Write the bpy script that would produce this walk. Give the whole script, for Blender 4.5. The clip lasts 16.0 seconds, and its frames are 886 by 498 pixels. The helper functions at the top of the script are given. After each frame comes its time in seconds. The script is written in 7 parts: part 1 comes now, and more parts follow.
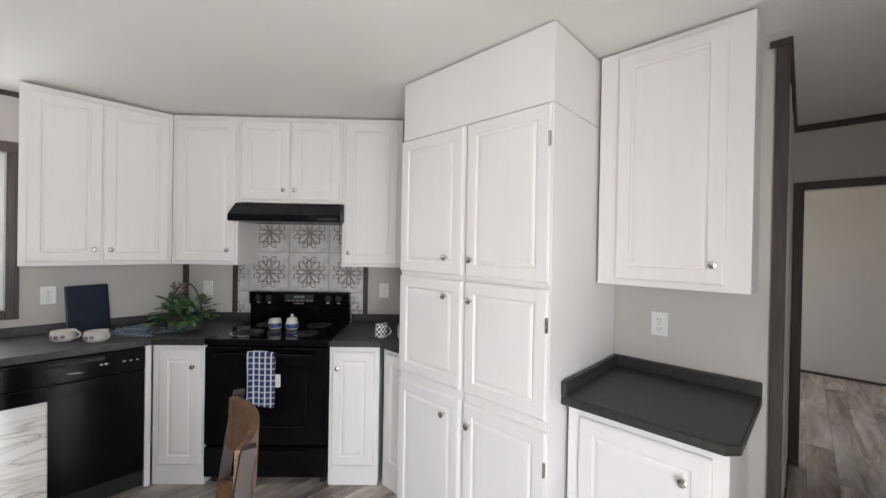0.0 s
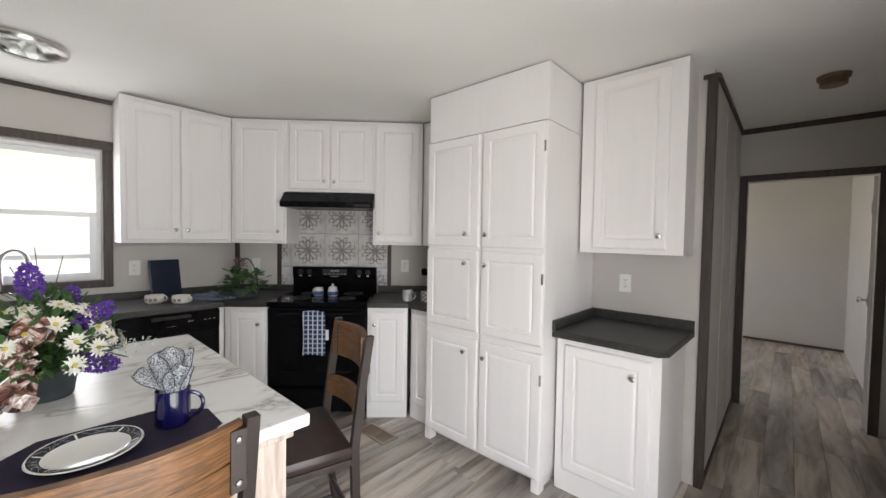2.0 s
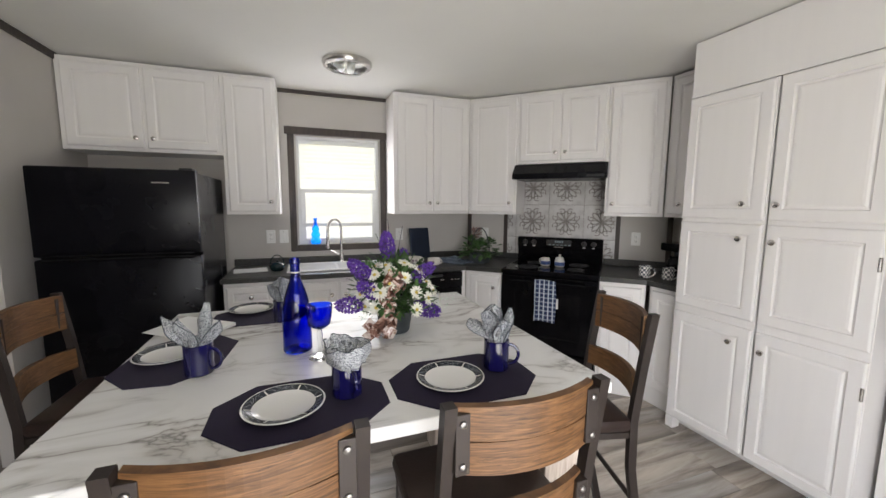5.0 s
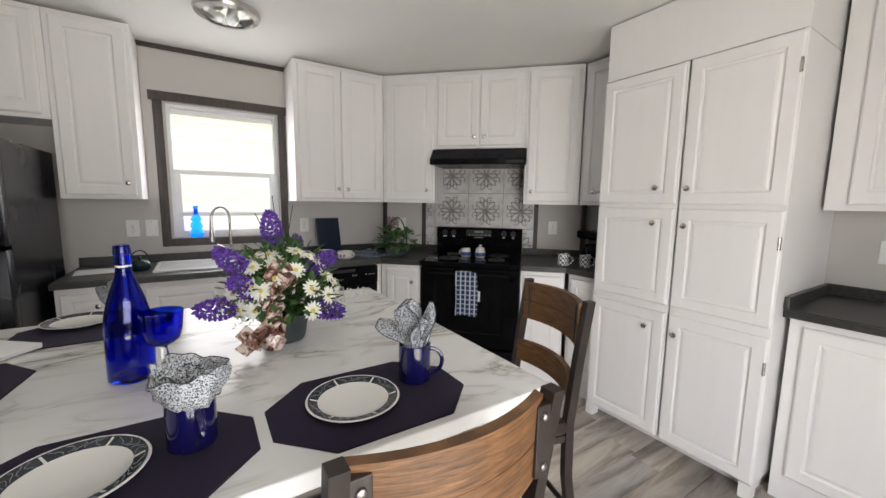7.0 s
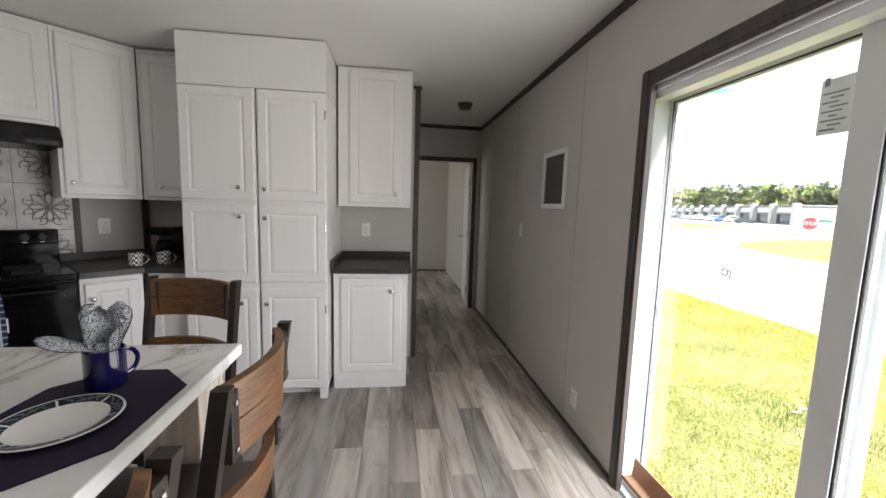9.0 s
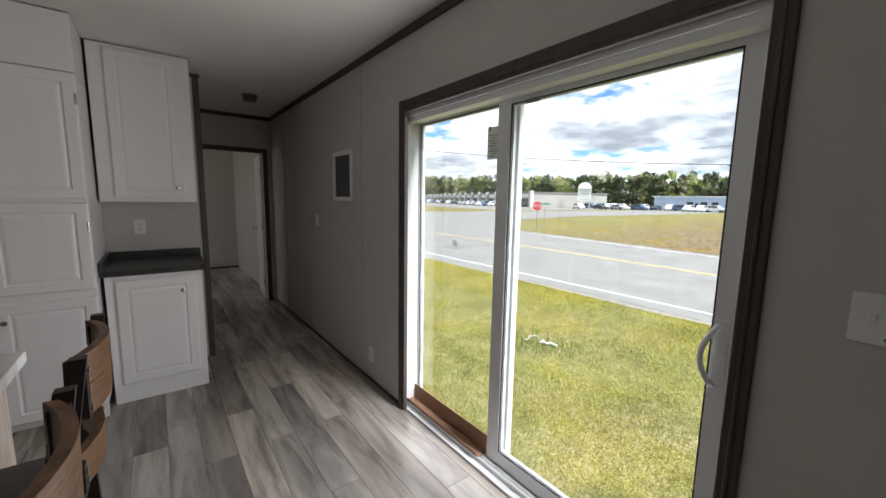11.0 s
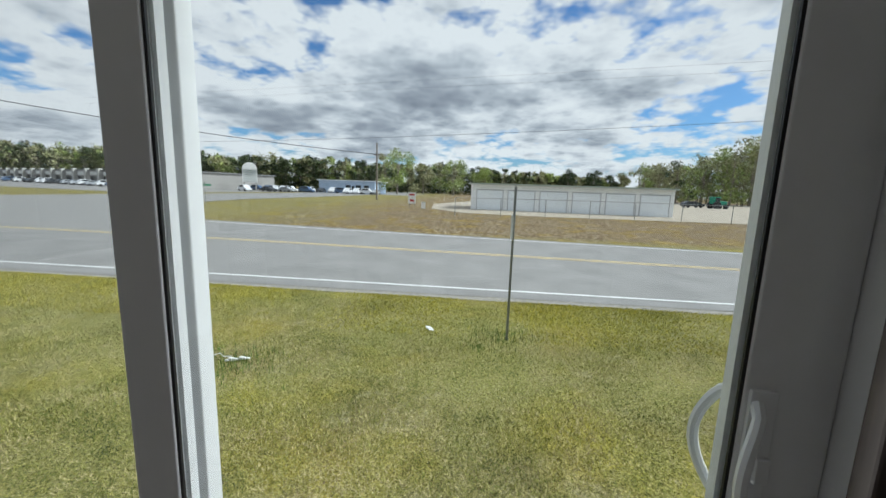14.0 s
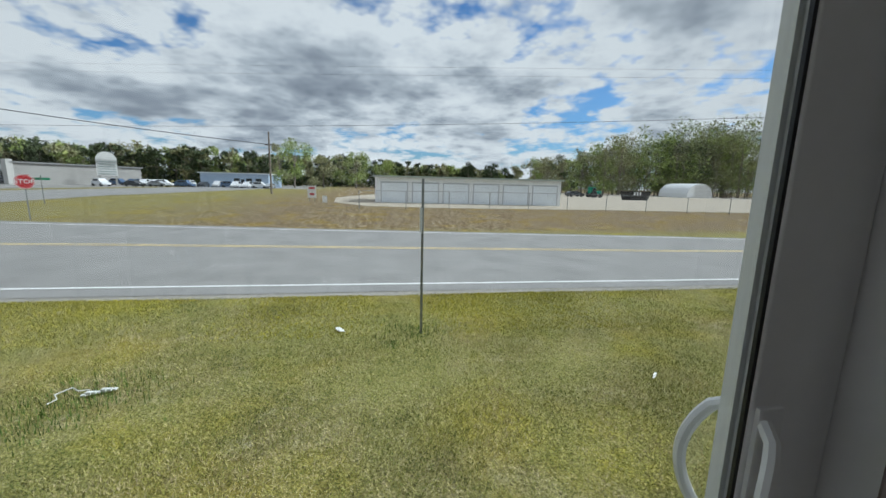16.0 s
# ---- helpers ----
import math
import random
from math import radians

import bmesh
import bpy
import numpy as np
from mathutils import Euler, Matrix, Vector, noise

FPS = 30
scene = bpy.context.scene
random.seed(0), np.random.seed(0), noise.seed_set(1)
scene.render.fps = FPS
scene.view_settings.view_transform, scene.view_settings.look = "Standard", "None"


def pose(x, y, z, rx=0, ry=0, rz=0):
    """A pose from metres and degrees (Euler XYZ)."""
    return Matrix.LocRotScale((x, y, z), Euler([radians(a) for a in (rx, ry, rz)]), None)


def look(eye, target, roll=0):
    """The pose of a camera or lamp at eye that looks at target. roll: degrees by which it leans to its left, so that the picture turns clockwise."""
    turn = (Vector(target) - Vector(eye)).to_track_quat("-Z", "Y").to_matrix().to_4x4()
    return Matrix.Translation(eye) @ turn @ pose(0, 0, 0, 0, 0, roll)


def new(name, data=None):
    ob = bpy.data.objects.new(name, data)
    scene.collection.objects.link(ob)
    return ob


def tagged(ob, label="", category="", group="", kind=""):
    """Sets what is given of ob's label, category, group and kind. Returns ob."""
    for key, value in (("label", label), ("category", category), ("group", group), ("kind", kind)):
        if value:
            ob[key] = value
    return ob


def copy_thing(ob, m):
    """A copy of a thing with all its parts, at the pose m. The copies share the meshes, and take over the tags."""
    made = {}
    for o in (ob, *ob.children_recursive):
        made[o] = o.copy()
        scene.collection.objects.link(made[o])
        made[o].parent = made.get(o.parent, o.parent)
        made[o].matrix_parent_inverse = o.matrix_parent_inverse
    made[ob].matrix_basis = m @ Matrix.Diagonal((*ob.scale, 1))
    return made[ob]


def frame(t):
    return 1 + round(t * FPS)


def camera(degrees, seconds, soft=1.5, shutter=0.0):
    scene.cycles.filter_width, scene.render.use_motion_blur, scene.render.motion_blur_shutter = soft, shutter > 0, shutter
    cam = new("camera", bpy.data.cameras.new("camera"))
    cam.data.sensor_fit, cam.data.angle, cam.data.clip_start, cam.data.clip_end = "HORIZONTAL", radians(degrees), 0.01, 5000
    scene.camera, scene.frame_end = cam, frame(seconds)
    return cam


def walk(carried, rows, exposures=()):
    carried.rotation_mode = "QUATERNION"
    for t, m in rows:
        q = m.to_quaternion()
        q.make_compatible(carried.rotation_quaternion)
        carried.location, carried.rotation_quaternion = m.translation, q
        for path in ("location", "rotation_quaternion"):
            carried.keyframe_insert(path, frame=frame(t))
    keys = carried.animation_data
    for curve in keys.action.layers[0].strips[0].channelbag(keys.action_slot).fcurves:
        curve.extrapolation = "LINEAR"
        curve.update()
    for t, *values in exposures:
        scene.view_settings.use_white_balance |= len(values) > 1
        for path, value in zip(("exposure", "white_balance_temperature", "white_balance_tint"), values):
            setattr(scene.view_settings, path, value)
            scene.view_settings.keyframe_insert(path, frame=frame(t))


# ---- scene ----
cam = camera(99.1, 16.0)
PATH = [
    (0, (0.165, 0.232, 1.503), (-1.218, 1.678, 1.492), 1.0),
    (0.5, (0.226, -0.001, 1.482), (-1.167, 1.434, 1.448), 0.7),
    (1, (0.34, -0.155, 1.447), (-1.034, 1.298, 1.422), 0.9),
    (1.5, (0.441, -0.225, 1.432), (-0.913, 1.246, 1.385), 0.7),
    (2, (0.432, -0.316, 1.429), (-0.915, 1.16, 1.365), 0.9),
    (2.5, (0.347, -0.478, 1.43), (-1.006, 0.992, 1.343), 1.0),
    (3, (0.306, -0.603, 1.438), (-1.118, 0.796, 1.304), 1.0),
    (3.5, (0.27, -0.681, 1.444), (-1.284, 0.57, 1.292), 0.7),
    (4, (0.256, -0.73, 1.452), (-1.455, 0.291, 1.284), 0.4),
    (4.2, (0.263, -0.739, 1.457), (-1.505, 0.179, 1.28), 0.2),
    (6.3, (0.211, -0.414, 1.396), (-1.676, 0.197, 1.139), 0.3),
    (6.5, (0.178, -0.429, 1.391), (-1.678, 0.273, 1.139), 0.6),
    (7, (0.026, -0.498, 1.364), (-1.647, 0.57, 1.115), 0.8),
    (7.5, (0.043, -0.59, 1.373), (-1.094, 1.036, 1.121), 1.2),
    (8, (0.098, -0.782, 1.368), (-0.404, 1.141, 1.144), 1.5),
    (8.5, (0.065, -0.905, 1.388), (0.049, 1.083, 1.164), 1.6),
    (9, (-0.103, -1.036, 1.371), (0.16, 0.934, 1.145), 1.7),
    (9.5, (-0.201, -1.218, 1.397), (0.366, 0.683, 1.145), 2.0),
    (10, (-0.234, -1.457, 1.396), (0.555, 0.363, 1.142), 1.9),
    (10.2, (-0.245, -1.519, 1.41), (0.637, 0.258, 1.16), 1.6),
    (12.5, (0.01, -1.211, 1.359), (1.75, -0.275, 1.046), 1.9),
    (13, (0.245, -1.094, 1.333), (2.131, -0.505, 1.02), 1.9),
    (13.5, (0.448, -0.977, 1.327), (2.391, -0.617, 1.016), 1.6),
    (14, (0.574, -0.71, 1.321), (2.541, -0.525, 1.012), 1.9),
    (14.5, (0.636, -0.55, 1.317), (2.612, -0.54, 1.01), 1.9),
    (15, (0.677, -0.537, 1.309), (2.647, -0.696, 1.007), 1.6),
    (15.5, (0.716, -0.63, 1.319), (2.677, -0.876, 1.009), 1.5),
    (16, (0.755, -0.658, 1.313), (2.703, -0.963, 0.98), 1.4),
]
EXPOSURES = [(0.0, 2.6, 6100, 12), (1.5, 2.5, 6150, 12), (3.0, 2.35, 6300, 12), (4.2, 2.3, 6300, 12), (6.5, 2.35, 6350, 12), (7.2, 2.35, 6350, 12), (8.0, 2.7, 6300, 12), (8.5, 2.35, 6250, 12), (9.0, 1.95, 6200, 12), (9.5, 1.6, 6200, 13), (10.0, 1.1, 6200, 13),
             (12.5, 0.62, 6250, 10), (13.0, 0.3, 6200, 9), (13.5, 0.25, 6100, 8), (14.0, -0.06, 5950, 8), (16.0, -0.22, 5850, 8)]
walk(cam, [(t, look(eye, target, roll)) for t, eye, target, roll in PATH], EXPOSURES)

# ---- world and sun ----
SUN_EL, SUN_AZ = radians(44), radians(172)
world = bpy.data.worlds.new("sky")
scene.world = world
world.use_nodes = True
wn, wl = world.node_tree.nodes, world.node_tree.links
wn.clear()


def wnode(kind, **kw):
    n = wn.new(kind)
    for key, value in kw.items():
        n.inputs[key.replace("_", " ")].default_value = value
    return n


CLOUD_SHIFT = (3.1, 1.4, 0.0)
sky = wn.new("ShaderNodeTexSky")
sky.sky_type, sky.sun_disc, sky.sun_elevation, sky.sun_rotation = "NISHITA", False, SUN_EL, SUN_AZ
coord = wn.new("ShaderNodeTexCoord")
split = wn.new("ShaderNodeSeparateXYZ")
wl.new(coord.outputs["Generated"], split.inputs[0])
# clouds lie on a flat layer: direction divided by its height
up = wn.new("ShaderNodeMath")
up.operation = "ADD"
wl.new(split.outputs["Z"], up.inputs[0])
up.inputs[1].default_value = 0.20
upm = wn.new("ShaderNodeMath")
upm.operation = "MAXIMUM"
wl.new(up.outputs[0], upm.inputs[0])
upm.inputs[1].default_value = 0.03
layer = wn.new("ShaderNodeVectorMath")
layer.operation = "DIVIDE"
wl.new(coord.outputs["Generated"], layer.inputs[0])
wl.new(upm.outputs[0], layer.inputs[1])


def vmath(op, a, b=None, value=None):
    n = wn.new("ShaderNodeVectorMath")
    n.operation = op
    wl.new(a, n.inputs[0])
    if b is not None:
        wl.new(b, n.inputs[1])
    if value is not None:
        n.inputs[1].default_value = value
    return n.outputs[0]


def fmath(op, a, b, c=None):
    n = wn.new("ShaderNodeMath")
    n.operation = op
    for i, v in enumerate((a, b, c)):
        if v is None:
            continue
        if isinstance(v, (int, float)):
            n.inputs[i].default_value = v
        else:
            wl.new(v, n.inputs[i])
    return n.outputs[0]


def density(at):
    """Puffy cloud cover: a soft fractal with rounded heads on it."""
    soft = wnode("ShaderNodeTexNoise", Scale=1.15, Detail=10.0, Roughness=0.55, Distortion=0.0)
    wl.new(at, soft.inputs["Vector"])
    puff = wnode("ShaderNodeTexVoronoi", Scale=4.2, Detail=3.0, Roughness=0.6)
    puff.feature = "SMOOTH_F1"
    puff.inputs["Smoothness"].default_value = 0.35
    wl.new(at, puff.inputs["Vector"])
    return fmath("MULTIPLY_ADD", puff.outputs["Distance"], -0.18, fmath("ADD", soft.outputs[0], 0.09))


layer_at = vmath("ADD", layer.outputs[0], value=CLOUD_SHIFT)
here = density(layer_at)
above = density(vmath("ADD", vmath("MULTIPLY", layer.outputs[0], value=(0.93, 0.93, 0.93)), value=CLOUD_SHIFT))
cover_ramp = wn.new("ShaderNodeValToRGB")
cover_ramp.color_ramp.elements[0].position, cover_ramp.color_ramp.elements[1].position = 0.225, 0.315
wl.new(here, cover_ramp.inputs[0])
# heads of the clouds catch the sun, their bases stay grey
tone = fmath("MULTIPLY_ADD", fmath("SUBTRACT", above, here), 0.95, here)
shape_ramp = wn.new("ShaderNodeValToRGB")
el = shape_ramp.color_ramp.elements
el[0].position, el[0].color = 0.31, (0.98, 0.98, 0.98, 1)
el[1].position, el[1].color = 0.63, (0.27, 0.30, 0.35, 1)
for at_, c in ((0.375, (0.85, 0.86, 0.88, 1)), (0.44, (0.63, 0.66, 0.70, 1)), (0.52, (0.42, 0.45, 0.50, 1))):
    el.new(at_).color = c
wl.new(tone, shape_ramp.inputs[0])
mix = wn.new("ShaderNodeMixRGB")
wl.new(cover_ramp.outputs[0], mix.inputs[0])
blue = wn.new("ShaderNodeVectorMath")
blue.operation = "MULTIPLY"
wl.new(sky.outputs[0], blue.inputs[0])
blue.inputs[1].default_value = (0.075, 0.110, 0.145)
wl.new(blue.outputs[0], mix.inputs[1])
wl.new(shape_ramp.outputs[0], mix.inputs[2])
bg = wn.new("ShaderNodeBackground")
bg.inputs["Strength"].default_value = 0.95
wl.new(mix.outputs[0], bg.inputs["Color"])
wout = wn.new("ShaderNodeOutputWorld")
wl.new(bg.outputs[0], wout.inputs["Surface"])

sun = new("sun", bpy.data.lights.new("sun", "SUN"))
sun.data.energy, sun.data.angle, sun.data.color = 5.0, radians(20), (1.0, 0.98, 0.95)
sun.matrix_world = look((0, 0, 30), (-30 * math.sin(SUN_AZ) / math.tan(SUN_EL), -30 * math.cos(SUN_AZ) / math.tan(SUN_EL), 0))


def sky_lamp(x, y, z, w, h, rz, watts):
    """Sky light that enters by an opening."""
    a = bpy.data.lights.new("window_light", "AREA")
    a.shape, a.size, a.size_y, a.energy, a.color = "RECTANGLE", w, h, watts, (1.0, 0.965, 0.94)
    ob = new("window_light", a)
    ob.matrix_world = pose(x, y, z, 90, 0, rz)
    return ob


sky_lamp(1.036, -0.305, 0.98, 1.68, 1.84, 90, 10.5)
sky_lamp(-3.325, -0.315, 1.55, 0.68, 0.92, -90, 1.5)
# lamp at an unseen opening, added to light the bedroom and hall
sky_lamp(-2.56, 5.5, 1.45, 1.2, 1.1, -90, 4.6)

# ---- materials ----
def material(name, color, rough=0.5, metal=0.0, var=0.06, scale=8.0, bump=0.1, bump_scale=120.0, stretch=(1, 1, 1), spec=0.5, coat=0.0, grime=0.0, obj_rand=0.0):
    m = bpy.data.materials.new(name)
    m.use_nodes = True
    n, l = m.node_tree.nodes, m.node_tree.links
    b = n["Principled BSDF"]
    b.inputs["Roughness"].default_value, b.inputs["Metallic"].default_value = rough, metal
    b.inputs["Specular IOR Level"].default_value, b.inputs["Coat Weight"].default_value = spec, coat
    co = n.new("ShaderNodeTexCoord")
    mp = n.new("ShaderNodeMapping")
    mp.inputs["Scale"].default_value = stretch
    l.new(co.outputs["Object"], mp.inputs[0])
    big = n.new("ShaderNodeTexNoise")
    big.inputs["Scale"].default_value, big.inputs["Detail"].default_value = scale, 5
    l.new(mp.outputs[0], big.inputs["Vector"])
    hsv = n.new("ShaderNodeHueSaturation")
    hsv.inputs["Color"].default_value = (*color, 1)
    rng = n.new("ShaderNodeMapRange")
    rng.inputs[1].default_value, rng.inputs[2].default_value = 0.3, 0.7
    rng.inputs[3].default_value, rng.inputs[4].default_value = 1 - var, 1 + var
    l.new(big.outputs[0], rng.inputs[0])
    value = rng.outputs[0]
    if obj_rand:
        info = n.new("ShaderNodeObjectInfo")
        rr = n.new("ShaderNodeMapRange")
        rr.inputs[3].default_value, rr.inputs[4].default_value = 1 - obj_rand, 1 + obj_rand
        l.new(info.outputs["Random"], rr.inputs[0])
        mu = n.new("ShaderNodeMath")
        mu.operation = "MULTIPLY"
        l.new(value, mu.inputs[0]), l.new(rr.outputs[0], mu.inputs[1])
        value = mu.outputs[0]
    l.new(value, hsv.inputs["Value"])
    l.new(hsv.outputs[0], b.inputs["Base Color"])
    fine = n.new("ShaderNodeTexNoise")
    fine.inputs["Scale"].default_value, fine.inputs["Detail"].default_value = bump_scale, 3
    l.new(mp.outputs[0], fine.inputs["Vector"])
    rr2 = n.new("ShaderNodeMapRange")
    rr2.inputs[3].default_value, rr2.inputs[4].default_value = max(0.02, rough - 0.06), min(1, rough + 0.06)
    l.new(big.outputs[0], rr2.inputs[0])
    l.new(rr2.outputs[0], b.inputs["Roughness"])
    if bump:
        bp = n.new("ShaderNodeBump")
        bp.inputs["Strength"].default_value, bp.inputs["Distance"].default_value = bump, 0.002
        l.new(fine.outputs[0], bp.inputs["Height"])
        l.new(bp.outputs[0], b.inputs["Normal"])
    return m


def ramp_node(n, stops):
    r = n.new("ShaderNodeValToRGB")
    e = r.color_ramp.elements
    e[0].position, e[0].color = stops[0][0], (*stops[0][1], 1)
    e[1].position, e[1].color = stops[-1][0], (*stops[-1][1], 1)
    for p, c in stops[1:-1]:
        e.new(p).color = (*c, 1)
    return r


def streaked(name, stops, rough, scale, stretch, detail=6, distortion=0.6, rand=20.0, bump=0.15, patch=None, spec=0.5, coat=0.0, tones=None):
    """Grain drawn out along one axis, shifted from piece to piece."""
    m = bpy.data.materials.new(name)
    m.use_nodes = True
    n, l = m.node_tree.nodes, m.node_tree.links
    b = n["Principled BSDF"]
    b.inputs["Roughness"].default_value, b.inputs["Specular IOR Level"].default_value, b.inputs["Coat Weight"].default_value = rough, spec, coat
    co, mp, info = n.new("ShaderNodeTexCoord"), n.new("ShaderNodeMapping"), n.new("ShaderNodeObjectInfo")
    mul = n.new("ShaderNodeMath")
    mul.operation = "MULTIPLY"
    mul.inputs[1].default_value = rand
    l.new(info.outputs["Random"], mul.inputs[0])
    l.new(mul.outputs[0], mp.inputs["Location"])
    mp.inputs["Scale"].default_value = stretch
    l.new(co.outputs["Object"], mp.inputs[0])
    no = n.new("ShaderNodeTexNoise")
    no.inputs["Scale"].default_value, no.inputs["Detail"].default_value, no.inputs["Distortion"].default_value = scale, detail, distortion
    no.inputs["Roughness"].default_value = 0.6
    l.new(mp.outputs[0], no.inputs["Vector"])
    r = ramp_node(n, stops)
    l.new(no.outputs[0], r.inputs[0])
    col = r.outputs[0]
    if patch:
        n2 = n.new("ShaderNodeTexNoise")
        n2.inputs["Scale"].default_value, n2.inputs["Detail"].default_value = patch, 2
        l.new(mp.outputs[0], n2.inputs["Vector"])
        r2 = ramp_node(n, [(0.35, (0.72, 0.72, 0.74)), (0.65, (1.18, 1.15, 1.12))])
        l.new(n2.outputs[0], r2.inputs[0])
        mx = n.new("ShaderNodeMixRGB")
        mx.blend_type = "MULTIPLY"
        mx.inputs[0].default_value = 1.0
        l.new(col, mx.inputs[1]), l.new(r2.outputs[0], mx.inputs[2])
        col = mx.outputs[0]
    if tones:
        r3 = ramp_node(n, tones)
        l.new(info.outputs["Random"], r3.inputs[0])
        mx = n.new("ShaderNodeMixRGB")
        mx.blend_type = "MULTIPLY"
        mx.inputs[0].default_value = 1.0
        l.new(col, mx.inputs[1]), l.new(r3.outputs[0], mx.inputs[2])
        col = mx.outputs[0]
    l.new(col, b.inputs["Base Color"])
    bp = n.new("ShaderNodeBump")
    bp.inputs["Strength"].default_value, bp.inputs["Distance"].default_value = bump, 0.001
    l.new(no.outputs[0], bp.inputs["Height"]), l.new(bp.outputs[0], b.inputs["Normal"])
    return m


def glassy(name, color, rough=0.0, ior=1.45):
    m = bpy.data.materials.new(name)
    m.use_nodes = True
    b = m.node_tree.nodes["Principled BSDF"]
    b.inputs["Base Color"].default_value = (*color, 1)
    b.inputs["Roughness"].default_value, b.inputs["IOR"].default_value, b.inputs["Transmission Weight"].default_value = rough, ior, 1.0
    return m


WALL = material("wall_vinyl", (0.56, 0.535, 0.505), 0.6, var=0.03, scale=3, bump=0.25, bump_scale=260)
CEIL = material("ceiling_paint", (0.80, 0.79, 0.76), 0.8, var=0.02, scale=2, bump=0.5, bump_scale=90)
TRIM = streaked("dark_trim", [(0.3, (0.034, 0.026, 0.022)), (0.7, (0.075, 0.058, 0.049))], 0.5, 6, (8, 8, 0.7))
WHITE = material("cabinet_white", (0.84, 0.82, 0.81), 0.38, var=0.012, scale=4, bump=0.03, bump_scale=40, stretch=(6, 6, 0.6))
VINYL = material("white_vinyl", (0.84, 0.85, 0.86), 0.35, var=0.02, scale=5, bump=0.05)
COUNTER = material("dark_laminate", (0.040, 0.040, 0.037), 0.42, var=0.35, scale=60, bump=0.15, bump_scale=400)
BLACK = material("black_enamel", (0.004, 0.004, 0.005), 0.10, var=0.2, scale=3, bump=0.015, spec=0.18)
BLACKTEX = material("black_textured", (0.005, 0.005, 0.007), 0.26, var=0.2, scale=4, bump=0.12, bump_scale=500, spec=0.2)
BLACKMAT = material("black_plastic", (0.015, 0.015, 0.016), 0.5, var=0.2, scale=9, bump=0.1)
STEEL = material("brushed_nickel", (0.62, 0.60, 0.57), 0.25, 1.0, var=0.08, scale=20, bump=0.04)
CHROME = material("chrome", (0.8, 0.8, 0.8), 0.08, 1.0, var=0.03, bump=0)
PLATE = material("outlet_plastic", (0.82, 0.82, 0.80), 0.35, var=0.02, bump=0.03)
SLOT = material("dark_slot", (0.03, 0.03, 0.03), 0.6, bump=0)
FLOORWOOD = streaked("plank_floor", [(0.25, (0.15, 0.135, 0.125)), (0.40, (0.30, 0.275, 0.25)), (0.52, (0.44, 0.41, 0.375)), (0.75, (0.58, 0.56, 0.53))], 0.22, 2.4, (5.0, 0.7, 1), 6, 0.6, 40, 0.06, patch=0.9, tones=[(0.0, (0.66, 0.64, 0.62)), (0.25, (1.0, 0.95, 0.90)), (0.5, (0.82, 0.83, 0.84)), (0.75, (1.12, 1.10, 1.06)), (1.0, (1.22, 1.17, 1.10))])
JOINT = material("floor_joint", (0.10, 0.09, 0.085), 0.8)
WASHED = streaked("washed_oak", [(0.3, (0.33, 0.27, 0.22)), (0.5, (0.47, 0.40, 0.34)), (0.7, (0.60, 0.53, 0.46))], 0.55, 5, (9, 9, 0.8), bump=0.2)


def marble():
    m = bpy.data.materials.new("marble_laminate")
    m.use_nodes = True
    n, l = m.node_tree.nodes, m.node_tree.links
    b = n["Principled BSDF"]
    b.inputs["Roughness"].default_value, b.inputs["Specular IOR Level"].default_value = 0.24, 0.38
    co, mp = n.new("ShaderNodeTexCoord"), n.new("ShaderNodeMapping")
    mp.inputs["Scale"].default_value, mp.inputs["Rotation"].default_value = (2.6, 1.0, 1), (0, 0, radians(-14))
    l.new(co.outputs["Object"], mp.inputs[0])
    no = n.new("ShaderNodeTexNoise")
    no.inputs["Scale"].default_value, no.inputs["Detail"].default_value, no.inputs["Distortion"].default_value = 2.2, 7, 1.0
    l.new(mp.outputs[0], no.inputs["Vector"])
    sub, ab = n.new("ShaderNodeMath"), n.new("ShaderNodeMath")
    sub.operation, ab.operation = "SUBTRACT", "ABSOLUTE"
    sub.inputs[1].default_value = 0.5
    l.new(no.outputs[0], sub.inputs[0]), l.new(sub.outputs[0], ab.inputs[0])
    veins = ramp_node(n, [(0.0, (0.27, 0.26, 0.245)), (0.010, (0.52, 0.50, 0.475)), (0.035, (0.68, 0.67, 0.65)), (0.09, (0.77, 0.765, 0.75))])
    l.new(ab.outputs[0], veins.inputs[0])
    mask_noise = n.new("ShaderNodeTexNoise")
    mask_noise.inputs["Scale"].default_value, mask_noise.inputs["Detail"].default_value = 1.6, 3
    l.new(mp.outputs[0], mask_noise.inputs["Vector"])
    mask = ramp_node(n, [(0.36, (0, 0, 0)), (0.53, (1, 1, 1))])
    l.new(mask_noise.outputs[0], mask.inputs[0])
    mx = n.new("ShaderNodeMixRGB")
    mx.inputs[1].default_value = (0.76, 0.755, 0.745, 1)
    l.new(mask.outputs[0], mx.inputs[0]), l.new(veins.outputs[0], mx.inputs[2])
    l.new(mx.outputs[0], b.inputs["Base Color"])
    return m


